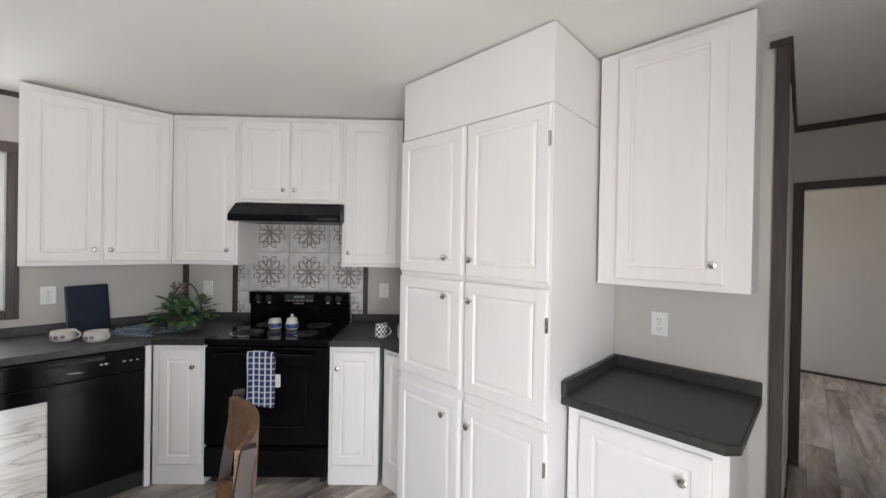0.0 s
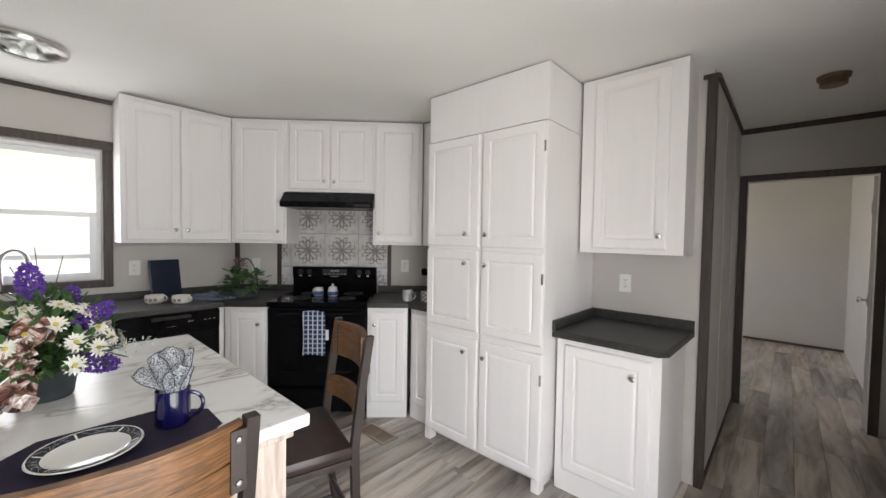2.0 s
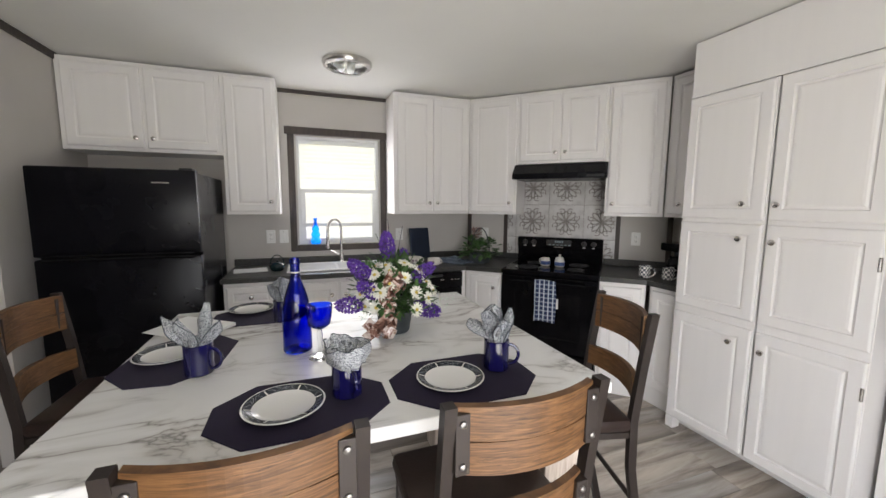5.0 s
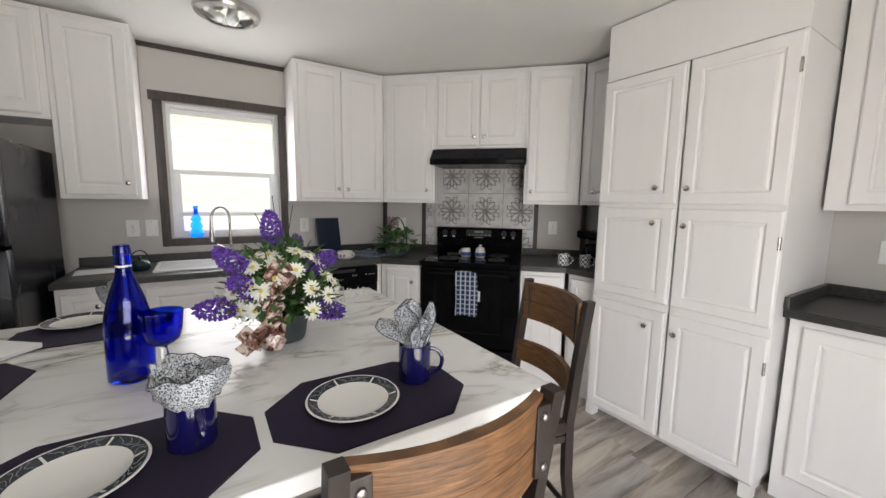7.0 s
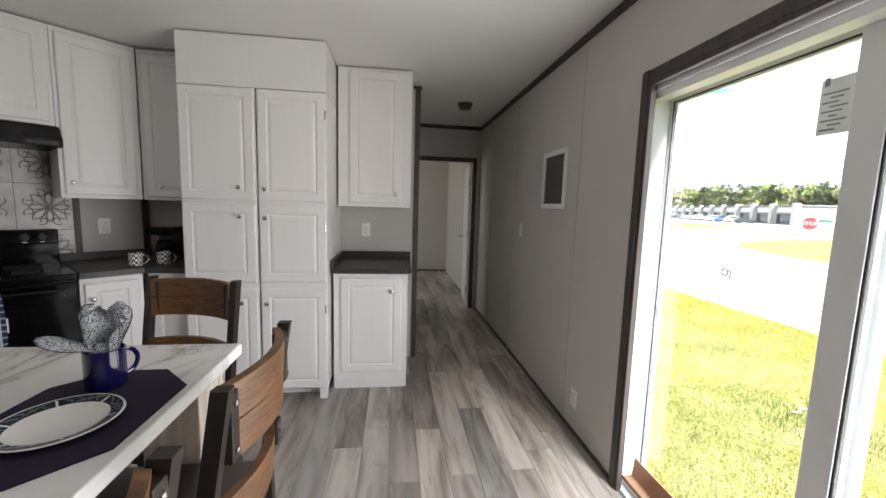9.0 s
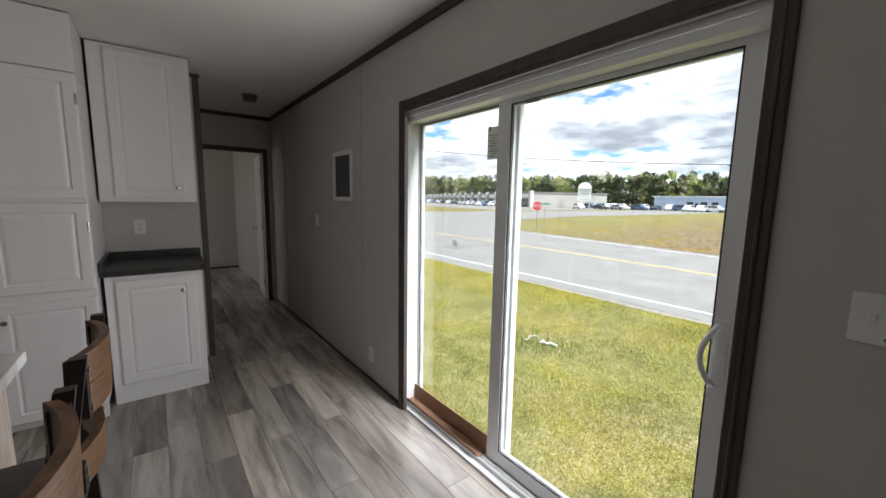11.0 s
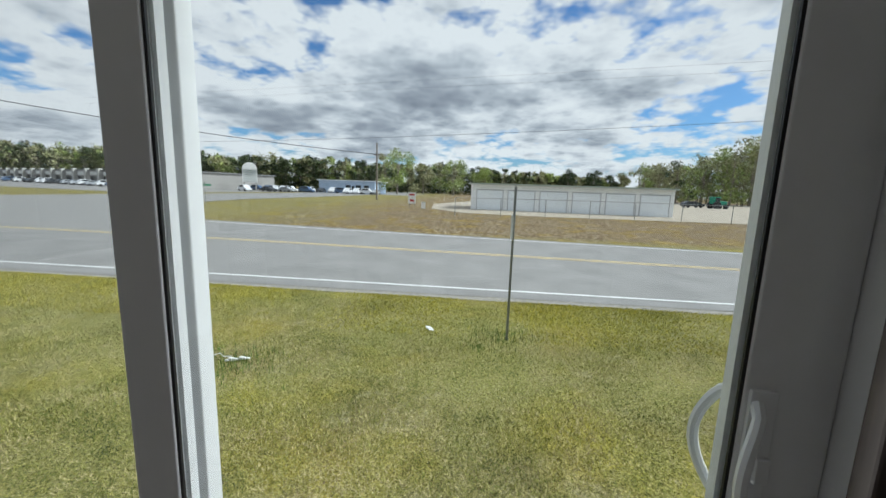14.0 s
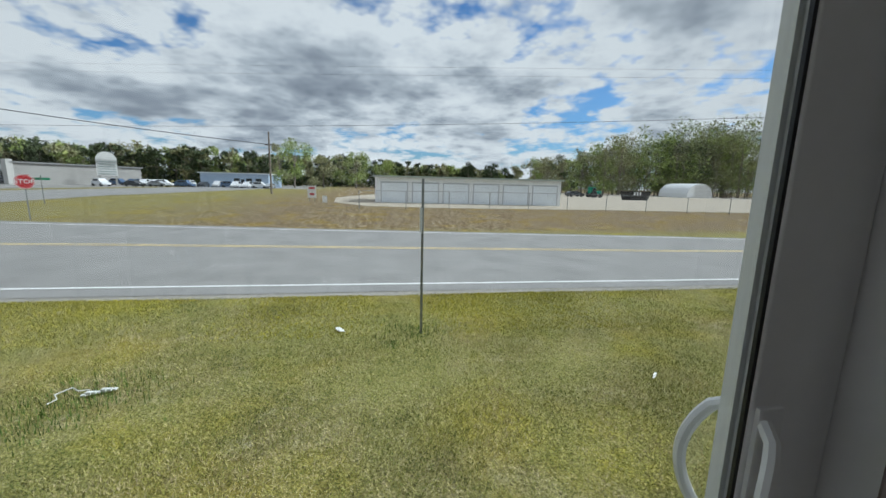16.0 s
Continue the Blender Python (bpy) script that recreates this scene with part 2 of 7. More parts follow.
MARBLE = marble()
GLASS = bpy.data.materials.new("window_glass")
GLASS.use_nodes = True
gn, gl = GLASS.node_tree.nodes, GLASS.node_tree.links
gn.remove(gn["Principled BSDF"])
g_tr, g_gl, g_mx, g_fr, g_pw = gn.new("ShaderNodeBsdfTransparent"), gn.new("ShaderNodeBsdfGlossy"), gn.new("ShaderNodeMixShader"), gn.new("ShaderNodeLayerWeight"), gn.new("ShaderNodeMapRange")
g_tr.inputs[0].default_value = (0.94, 0.96, 0.95, 1)
g_gl.inputs["Roughness"].default_value = 0.02
g_fr.inputs["Blend"].default_value = 0.25
g_pw.inputs[3].default_value, g_pw.inputs[4].default_value = 0.012, 0.35
gl.new(g_fr.outputs["Facing"], g_pw.inputs[0]), gl.new(g_pw.outputs[0], g_mx.inputs[0]), gl.new(g_tr.outputs[0], g_mx.inputs[1]), gl.new(g_gl.outputs[0], g_mx.inputs[2])
gl.new(g_mx.outputs[0], gn["Material Output"].inputs[0])

# ---- building helpers ----
def box(bm, x0, x1, y0, y1, z0, z1, bevel=0.0, m=None):
    r = bmesh.ops.create_cube(bm, size=1.0)["verts"]
    for v in r:
        v.co = Vector(((x0 + x1) / 2 + v.co.x * (x1 - x0), (y0 + y1) / 2 + v.co.y * (y1 - y0), (z0 + z1) / 2 + v.co.z * (z1 - z0)))
    if bevel:
        edges = {e for v in r for e in v.link_edges}
        out = bmesh.ops.bevel(bm, geom=list(edges), offset=bevel, segments=2, affect="EDGES", profile=0.5)
        r = list({v for f in out["faces"] for v in f.verts} | {v for v in r if v.is_valid})
    if m is not None:
        bmesh.ops.transform(bm, matrix=m, verts=r)
    return r


def boxes(*dims, bevel=0.0):
    bm = bmesh.new()
    for d in dims:
        box(bm, *d, bevel=bevel)
    return bm


def lathe(bm, prof, segs=20, m=None):
    """Turn (radius, height) pairs round z."""
    rings = []
    for r, h in prof:
        if r < 1e-5:
            rings.append([bm.verts.new((0, 0, h))])
        else:
            rings.append([bm.verts.new((r * math.cos(2 * math.pi * i / segs), r * math.sin(2 * math.pi * i / segs), h)) for i in range(segs)])
    for a, b in zip(rings, rings[1:]):
        for i in range(segs):
            j = (i + 1) % segs
            if len(a) == 1 and len(b) > 1:
                bm.faces.new((a[0], b[i], b[j]))
            elif len(b) == 1 and len(a) > 1:
                bm.faces.new((a[i], b[0], a[j]))
            elif len(a) > 1:
                bm.faces.new((a[i], b[i], b[j], a[j]))
    vs = [v for ring in rings for v in ring]
    if m is not None:
        bmesh.ops.transform(bm, matrix=m, verts=vs)
    return vs


def tube(bm, pts, r, segs=8, closed=False, taper=None):
    """A round bar along points."""
    pts = [Vector(p) for p in pts]
    rings = []
    n = len(pts)
    side = None
    for i, p in enumerate(pts):
        a, b = (pts[(i - 1) % n], pts[(i + 1) % n]) if closed else (pts[max(i - 1, 0)], pts[min(i + 1, n - 1)])
        d = (b - a).normalized()
        ref = side if side is not None else (Vector((0, 0, 1)) if abs(d.z) < 0.9 else Vector((1, 0, 0)))
        u = (ref - d * ref.dot(d)).normalized()
        side = u
        v = d.cross(u)
        rad = r if taper is None else r * taper[i]
        rings.append([bm.verts.new(p + rad * (math.cos(2 * math.pi * k / segs) * u + math.sin(2 * math.pi * k / segs) * v)) for k in range(segs)])
    pairs = list(zip(rings, rings[1:])) + ([(rings[-1], rings[0])] if closed else [])
    for a, b in pairs:
        for k in range(segs):
            bm.faces.new((a[k], a[(k + 1) % segs], b[(k + 1) % segs], b[k]))
    if not closed:
        bm.faces.new(rings[0][::-1]), bm.faces.new(rings[-1])
    return [v for ring in rings for v in ring]


def loft(bm, x0, x1, z0, z1, prof):
    """Nested rectangles facing -y: (inset, y) pairs from the back to the middle."""
    rings = []
    for ins, y in prof:
        rings.append([bm.verts.new(p) for p in ((x0 + ins, y, z0 + ins), (x1 - ins, y, z0 + ins), (x1 - ins, y, z1 - ins), (x0 + ins, y, z1 - ins))])
    for a, b in zip(rings, rings[1:]):
        for i in range(4):
            j = (i + 1) % 4
            bm.faces.new((a[i], a[j], b[j], b[i]))
    bm.faces.new(rings[-1])
    bm.faces.new(rings[0][::-1])


def mesh_of(name, bm, mat, smooth=False):
    bmesh.ops.recalc_face_normals(bm, faces=bm.faces)
    me = bpy.data.meshes.new(name)
    bm.to_mesh(me)
    bm.free()
    for mm in (mat if isinstance(mat, (list, tuple)) else [mat]):
        me.materials.append(mm)
    if smooth:
        me.shade_smooth()
        me.set_sharp_from_angle(angle=radians(40))
    return me


def part(name, bm, mat, parent, label="", m=None, smooth=False):
    """One mesh object under a thing or a part."""
    ob = new(name, mesh_of(name, bm, mat, smooth))
    ob.parent = parent
    if m is not None:
        ob.matrix_basis = m
    return tagged(ob, label)


def share(name, me, parent, m):
    ob = new(name, me)
    ob.parent = parent
    ob.matrix_basis = m
    return ob


def thing(name, m, label, category, group=""):
    ob = new(name)
    ob.matrix_basis = m
    ob.empty_display_size = 0.1
    return tagged(ob, label, category, group)


def solid(name, bm, mat, label, category, kind="", m=None, smooth=False, group=""):
    ob = new(name, mesh_of(name, bm, mat, smooth))
    if m is not None:
        ob.matrix_basis = m
    return tagged(ob, label, category, group, kind)


# ---- plan ----
XL, XR, YB, YH, YF, ZC = -3.33, 1.02, 2.28, 3.9, -5.2, 2.40
HALL, XO = 0.10, 1.14
OP0, OP1, OPT = -1.22, 0.615, 1.93
W0, W1, WZ0, WZ1 = -0.675, 0.045, 1.075, 2.025
DG = pose(0, 0, 0, 0, 0, 45) @ pose(-0.013, 0, 0)

wall_e = boxes((XR, XO, YF, OP0, 0, ZC), (XR, XO, OP1, 7.0, 0, ZC), (XR, XO, OP0, OP1, OPT, ZC), (XR, XO, OP0, OP1, -0.3, -0.02))
solid("wall_east", wall_e, WALL, "warm grey vinyl panel wall beside the sliding door", "wall", "structure")
wall_w = boxes((XL - 0.13, XL, YF, W0, 0, ZC), (XL - 0.13, XL, W1, YB + 0.13, 0, ZC), (XL - 0.13, XL, W0, W1, 0, WZ0), (XL - 0.13, XL, W0, W1, WZ1, ZC))
solid("wall_west", wall_w, WALL, "warm grey wall behind the sink counter", "wall", "structure")
solid("wall_north", boxes((XL, HALL, YB, YB + 0.1, 0, ZC)), WALL, "warm grey partition behind the pantry", "wall", "structure")
solid("wall_hall", boxes((HALL - 0.1, HALL, YB + 0.1, YH, 0, ZC)), WALL, "grey panelled side wall of the hall", "wall", "structure")
solid("wall_corner", boxes((-1.67, 0.185, 3.04, 3.08, 0, ZC)), WALL, "grey diagonal wall behind the range", "wall", "structure", DG)
solid("wall_fridge", boxes((XL, -2.35, -2.22, -2.12, 0, ZC)), WALL, "warm grey partition beside the refrigerator", "wall", "structure")
solid("wall_south", boxes((XL - 0.13, XO, YF - 0.1, YF, 0, ZC)), WALL, "plain grey end wall", "wall", "structure")
D0, D1, DT = 0.16, 0.915, 1.945
solid("wall_hall_end", boxes((HALL - 0.1, D0, YH, YH + 0.1, 0, ZC), (D1, XR, YH, YH + 0.1, 0, ZC), (D0, D1, YH, YH + 0.1, DT, ZC)), WALL, "grey wall round the bedroom doorway", "wall", "structure")
solid("wall_bedroom_back", boxes((-2.4, XR, 6.85, 6.95, 0, ZC)), WALL, "pale grey back wall of the bedroom", "wall", "structure")
# window opening out of view, added so light reaches the bedroom
solid("wall_bedroom_window", boxes((-2.5, -2.4, YH + 0.1, 4.9, 0, ZC), (-2.5, -2.4, 6.1, 6.95, 0, ZC), (-2.5, -2.4, 4.9, 6.1, 0, 0.9), (-2.5, -2.4, 4.9, 6.1, 2.0, ZC)), WALL, "pale grey bedroom wall with an unseen window opening added for light", "wall", "structure")
solid("wall_bedroom_front", boxes((-2.4, HALL - 0.1, YH, YH + 0.1, 0, ZC)), WALL, "pale grey bedroom wall beside the hall", "wall", "structure")
solid("ceiling", boxes((XL - 0.13, XO, YF - 0.1, 7.0, ZC, ZC + 0.1)), CEIL, "white textured flat ceiling", "ceiling", "structure")
floor = solid("floor", boxes((XL - 0.13, XO, YF - 0.1, 7.0, -0.12, -0.006)), JOINT, "grey wood-look plank floor", "floor", "structure")

# ---- cabinets ----
def door_mesh(w, h, fw=0.055):
    bm = bmesh.new()
    loft(bm, 0, w, 0, h, [(0, 0.0), (0, -0.013), (0.004, -0.017), (0.009, -0.019), (fw, -0.019), (fw + 0.004, -0.012), (fw + 0.012, -0.011), (fw + 0.020, -0.015), (fw + 0.030, -0.0165)])
    return mesh_of("cabinet_door", bm, WHITE)


DOORS = {}
knob_bm = bmesh.new()
lathe(knob_bm, [(0.0, 0.0), (0.007, 0.0), (0.006, 0.012), (0.013, 0.016), (0.0155, 0.021), (0.014, 0.026), (0.007, 0.029), (0.0, 0.0295)], 14, pose(0, 0, 0, 90, 0, 0))
KNOB = mesh_of("knob", knob_bm, STEEL, True)
hinge_bm = boxes((-0.006, 0.006, -0.004, 0, -0.028, 0.028))
tube(hinge_bm, [(0, -0.005, -0.03), (0, -0.005, 0.03)], 0.004)
HINGE = mesh_of("hinge", hinge_bm, STEEL)


def door(parent, x0, x1, z0, z1, kx, kz, hinge="", fw=0.055):
    key = (round(x1 - x0, 3), round(z1 - z0, 3), fw)
    if key not in DOORS:
        DOORS[key] = door_mesh(x1 - x0, z1 - z0, fw)
    d = share("door", DOORS[key], parent, pose(x0, 0, z0))
    tagged(d, "white raised-panel door")
    if kx is not None:
        tagged(share("knob", KNOB, d, pose(kx - x0, -0.018, kz - z0)), "round brushed nickel knob")
    if hinge:
        hx = 0.004 if hinge == "l" else x1 - x0 - 0.004
        for hz in (z1 - z0 - 0.14,):
            tagged(share("hinge", HINGE, d, pose(hx, -0.016, hz)), "small metal hinge")
    return d


def cabinet(name, m, w, d, z0, z1, label, doors, toe=0.0, category="cabinet", fw=0.055, filler=None):
    """A box with its front in the plane y = 0 and its depth along +y."""
    c = thing(name, m, label, category)
    body = bmesh.new()
    box(body, 0, w, 0, d, z0 + toe, z1, 0.002)
    if toe:
        box(body, 0.0, w, 0.02, d, z0, z0 + toe)
    part("body", body, WHITE, c)
    for a in doors:
        door(c, *a, fw=fw)
    return c



def at_west(y, front):
    return pose(front, y, 0, 0, 0, 90)


UF = -3.005
# wall cabinets on the window wall
cabinet("wall_cabinet", at_west(0.114, UF), 0.71, 0.32, 1.352, 2.385, "tall white two-door wall cabinet by the window", [(0.03, 0.35, 1.375, 2.355, 0.315, 1.45), (0.356, 0.69, 1.375, 2.355, 0.39, 1.45)])
cabinet("wall_cabinet", at_west(-1.178, UF), 0.373, 0.32, 1.352, 2.385, "white single-door wall cabinet beside the window", [(0.025, 0.35, 1.375, 2.355, 0.315, 1.45)])
cabinet("wall_cabinet", at_west(-2.11, UF), 0.93, 0.32, 1.79, 2.385, "white two-door cabinet above the refrigerator", [(0.03, 0.455, 1.815, 2.355, 0.415, 1.88), (0.475, 0.90, 1.815, 2.355, 0.515, 1.88)])
# diagonal run over the range
cabinet("wall_cabinet", DG @ pose(-1.528, 2.71, 0), 0.45, 0.32, 1.352, 2.385, "white wall cabinet beside the range hood", [(0.03, 0.435, 1.375, 2.355, 0.392, 1.455)])
cabinet("wall_cabinet", DG @ pose(-1.076, 2.71, 0), 0.718, 0.32, 1.79, 2.385, "short white two-door cabinet above the range hood", [(0.02, 0.354, 1.81, 2.355, 0.32, 1.875), (0.364, 0.70, 1.81, 2.355, 0.40, 1.875)])
cabinet("wall_cabinet", DG @ pose(-0.356, 2.71, 0), 0.415, 0.32, 1.352, 2.385, "white wall cabinet beside the range hood", [(0.02, 0.385, 1.375, 2.355, 0.055, 1.45)])
cabinet("wall_cabinet", pose(-1.883, 1.96, 0), 0.43, 0.32, 1.352, 2.385, "white wall cabinet beside the pantry", [(0.03, 0.40, 1.375, 2.355, 0.14, 1.45)])
# wall cabinet and base cabinet at the hall
cabinet("wall_cabinet", pose(-0.528, 2.0, 0), 0.556, 0.28, 1.348, 2.388, "white single-door wall cabinet over the side counter", [(0.082, 0.478, 1.375, 2.362, 0.443, 1.452)])
cabinet("base_cabinet", pose(-0.522, 1.712, 0), 0.53, 0.565, 0, 0.868, "white base cabinet under the side counter", [(0.05, 0.487, 0.13, 0.838, 0.41, 0.742)])

# pantry
pantry = thing("pantry_cabinet", pose(-1.44, 1.585, 0), "tall white six-door pantry reaching the ceiling", "cabinet")
pb = bmesh.new()
box(pb, 0.0, 0.455, 0, 0.69, 0.075, 2.075, 0.002)
part("body", boxes((0.463, 0.895, 0, 0.69, 0.075, 2.075), bevel=0.002), WHITE, pantry)
part("top_panel", boxes((0.0, 0.895, 0, 0.69, 2.078, 2.39), bevel=0.002), WHITE, pantry, "plain white panel above the doors")
# board coloured dark to give the gap between the doors its shade
part("back_board", boxes((0.004, 0.891, 0.1, 0.686, 0.08, 2.07)), SLOT, pantry, "board coloured dark for the shade in the gap between the doors")
part("plinth", boxes((0.02, 0.875, 0.09, 0.69, 0, 0.075)), WHITE, pantry)
part("foot", boxes((0.845, 0.893, -0.012, 0.05, 0.0, 0.075)), WHITE, pantry)
part("foot", boxes((0.0, 0.05, -0.012, 0.05, 0.0, 0.075)), WHITE, pantry)
part("body", pb, WHITE, pantry)
for z0, z1, kz in ((1.368, 2.07, 1.452), (0.83, 1.345, 1.265), (0.08, 0.785, 0.694)):
    door(pantry, 0.004, 0.447, z0, z1, 0.352, kz)
    door(pantry, 0.470, 0.893, z0, z1, 0.510, kz - 0.006, "r")

# base run along the window wall, the corner and the pantry
BF = -2.735
cabinet("base_cabinet", at_west(-1.185, BF), 0.36, 0.58, 0, 0.868, "white base cabinet beside the refrigerator", [(0.02, 0.34, 0.13, 0.66, 0.30, 0.58), (0.02, 0.34, 0.69, 0.838, 0.18, 0.765)], fw=0.04)
cabinet("sink_cabinet", at_west(-0.823, BF), 0.855, 0.58, 0, 0.868, "white two-door sink base cabinet", [(0.02, 0.42, 0.13, 0.838, 0.375, 0.742), (0.435, 0.835, 0.13, 0.838, 0.48, 0.742)])
cabinet("base_cabinet", DG @ pose(-1.435, 2.42, 0), 0.32, 0.61, 0, 0.868, "narrow white base cabinet beside the range", [(0.045, 0.30, 0.13, 0.838, 0.26, 0.742)])
cabinet("base_cabinet", DG @ pose(-0.35, 2.42, 0), 0.31, 0.61, 0, 0.868, "narrow white base cabinet beside the range", [(0.02, 0.285, 0.13, 0.838, 0.055, 0.742)])
cabinet("base_cabinet", pose(-1.735, 1.70, 0), 0.29, 0.57, 0, 0.868, "white base cabinet next to the pantry", [(0.03, 0.27, 0.13, 0.838, None, 0)])

# counters: front edge, then back edge, drawn out to a slab
def slab(name, pts, z0, z1, label, splash):
    bm = bmesh.new()
    lo = [bm.verts.new((x, y, z0)) for x, y in pts]
    hi = [bm.verts.new((x, y, z1)) for x, y in pts]
    n = len(pts)
    bm.faces.new(lo[::-1]), bm.faces.new(hi)
    for i in range(n):
        bm.faces.new((lo[i], lo[(i + 1) % n], hi[(i + 1) % n], hi[i]))
    bmesh.ops.bevel(bm, geom=[e for e in bm.edges if all(v.co.z > z1 - 1e-4 for v in e.verts)], offset=0.006, segments=2, affect="EDGES")
    top = thing(name, Matrix(), label, "countertop")
    part("worktop", bm, COUNTER, top)
    for i, (m, d) in enumerate(splash):
        b = bmesh.new()
        box(b, *d, bevel=0.005)
        part("backsplash", b, COUNTER, top, m=m)
    return top


def dg(s, q):
    s -= 0.013
    return ((s - q) / math.sqrt(2), (s + q) / math.sqrt(2))


E_ = 2.395
slab("countertop", [(XL, -1.195), (-2.705, -1.195), (-2.705, dg(-1.43, E_)[1]), dg(-1.43, E_), dg(-1.118, E_), dg(-1.118, 3.04), (XL, dg(-1.669, 3.04)[1])], 0.872, 0.908, "dark grey laminate countertop with low backsplash", [(Matrix(), (XL, XL + 0.02, -1.195, 0.955, 0.905, 0.965)), (DG, (-1.66, -1.118, 3.02, 3.04, 0.905, 0.965))])
slab("countertop", [dg(-0.35, E_), dg(-0.035, E_), (-1.45, dg(-0.035, E_)[1]), (-1.45, YB), dg(0.184, 3.04), dg(-0.35, 3.04)], 0.872, 0.908, "dark grey laminate countertop beside the pantry", [(DG, (-0.35, 0.18, 3.02, 3.04, 0.905, 0.965)), (Matrix(), (-2.0, -1.45, YB - 0.02, YB, 0.905, 0.965))])
slab("countertop", [(-0.54, 1.68), (0.0, 1.68), (0.035, 1.72), (0.05, YB), (-0.54, YB)], 0.872, 0.908, "dark grey laminate countertop over the single base cabinet", [(Matrix(), (-0.543, 0.05, YB - 0.02, YB, 0.905, 0.965)), (Matrix(), (-0.543, -0.522, 1.68, YB - 0.02, 0.905, 0.965))])

# ---- dining table ----
table = thing("dining_table", pose(-1.22, -0.492, 0), "counter-height table with white marbled laminate top", "table")
tt = bmesh.new()
box(tt, -0.63, 0.63, -0.727, 0.727, 0.868, 0.905, 0.004)
part("tabletop", tt, MARBLE, table)
part("apron", boxes((-0.43, 0.43, -0.60, -0.57, 0.76, 0.868), (-0.43, 0.43, 0.57, 0.60, 0.76, 0.868), (-0.43, -0.40, -0.57, 0.57, 0.76, 0.868), (0.40, 0.43, -0.57, 0.57, 0.76, 0.868)), WASHED, table, "washed oak apron")
for sx in (-1, 1):
    for sy in (-1, 1):
        b = bmesh.new()
        box(b, sx * 0.515 - 0.075, sx * 0.515 + 0.075, sy * 0.60 - 0.075, sy * 0.60 + 0.075, 0, 0.84, 0.003)
        box(b, sx * 0.515 - 0.09, sx * 0.515 + 0.09, sy * 0.60 - 0.09, sy * 0.60 + 0.09, 0.84, 0.868, 0.003)
        part("leg", b, WASHED, table, "square washed oak leg")

# ---- sliding door ----
slider = thing("door_1", pose(0, 0, 0), "white vinyl sliding glass door with two panels", "sliding door")
slider["kind"] = "structure"
X0, X1 = 1.035, 1.19
part("frame", boxes((X0, X1, OP1 - 0.004, OP1 + 0.03, 0.0, OPT), (X0, X1, OP0 - 0.03, OP0 + 0.004, 0.0, OPT), (X0, X1, OP0 - 0.03, OP1 + 0.03, OPT - 0.03, OPT + 0.02), (X0 - 0.012, X1, OP0, OP1, -0.02, 0.012), (1.06, 1.068, OP0, OP1, 0.012, 0.035), (1.145, 1.152, OP0, OP1, 0.012, 0.035), (1.095, 1.102, OP0, OP1, 0.012, 0.03), (1.045, 1.106, OP0, OP1, 1.87, OPT - 0.03)), VINYL, slider)


def panel(x0, x1, y0, y1, sl, sr, zb, zt, name):
    bm = bmesh.new()
    box(bm, x0, x1, y0, y0 + sl, 0.03, OPT - 0.03, 0.003)
    box(bm, x0, x1, y1 - sr, y1, 0.03, OPT - 0.03, 0.003)
    box(bm, x0 + 0.001, x1 - 0.001, y0 + sl, y1 - sr, 0.03, zb)
    box(bm, x0 + 0.001, x1 - 0.001, y0 + sl, y1 - sr, zt, OPT - 0.03)
    p = part(name, bm, VINYL, slider)
    xm = x0 + 0.012

    def ring(xa, xb, w):
        return boxes((xa, xb, y0 + sl, y0 + sl + w, zb, zt), (xa, xb, y1 - sr - w, y1 - sr, zb, zt), (xa, xb, y0 + sl + w, y1 - sr - w, zb, zb + w), (xa, xb, y0 + sl + w, y1 - sr - w, zt - w, zt))

    part("gasket", ring(x0 + 0.003, xm - 0.004, 0.005), BLACKMAT, p, "black rubber glazing gasket")
    part("glazing_bead", ring(xm + 0.004, x1 - 0.004, 0.008), VINYL, p)
    g = part("pane", boxes((xm - 0.004, xm + 0.004, y0 + sl - 0.005, y1 - sr + 0.005, zb - 0.005, zt + 0.005)), GLASS, p, "clear glass pane")
    g.visible_shadow = False
    return p


fixed = panel(1.149, 1.186, -0.237, OP1, 0.09, 0.02, 0.06, 1.872, "fixed_panel")
moving = panel(1.108, 1.146, OP0 + 0.006, -0.137, 0.122, 0.080, 0.10, 1.848, "sliding_panel")
for sx, x in ((-1, 1.108), (1, 1.146)):
    hb = boxes((x - 0.006, x + 0.006, -1.135, -1.098, 0.82, 1.06), bevel=0.004)
    tube(hb, [(x + sx * (0.004 + 0.036 * math.sin(math.pi * min(1, k / 14) ) ** 0.45), -1.108 + 0.03 * math.sin(math.pi * k / 14), 0.85 + 0.19 * k / 14) for k in range(15)], 0.0085, 8)
    part("handle", hb, VINYL, moving, "white pull handle", smooth=True)
part("latch", boxes((1.096, 1.108, -1.135, -1.115, 0.92, 0.96), bevel=0.002), VINYL, moving, "white latch lever")


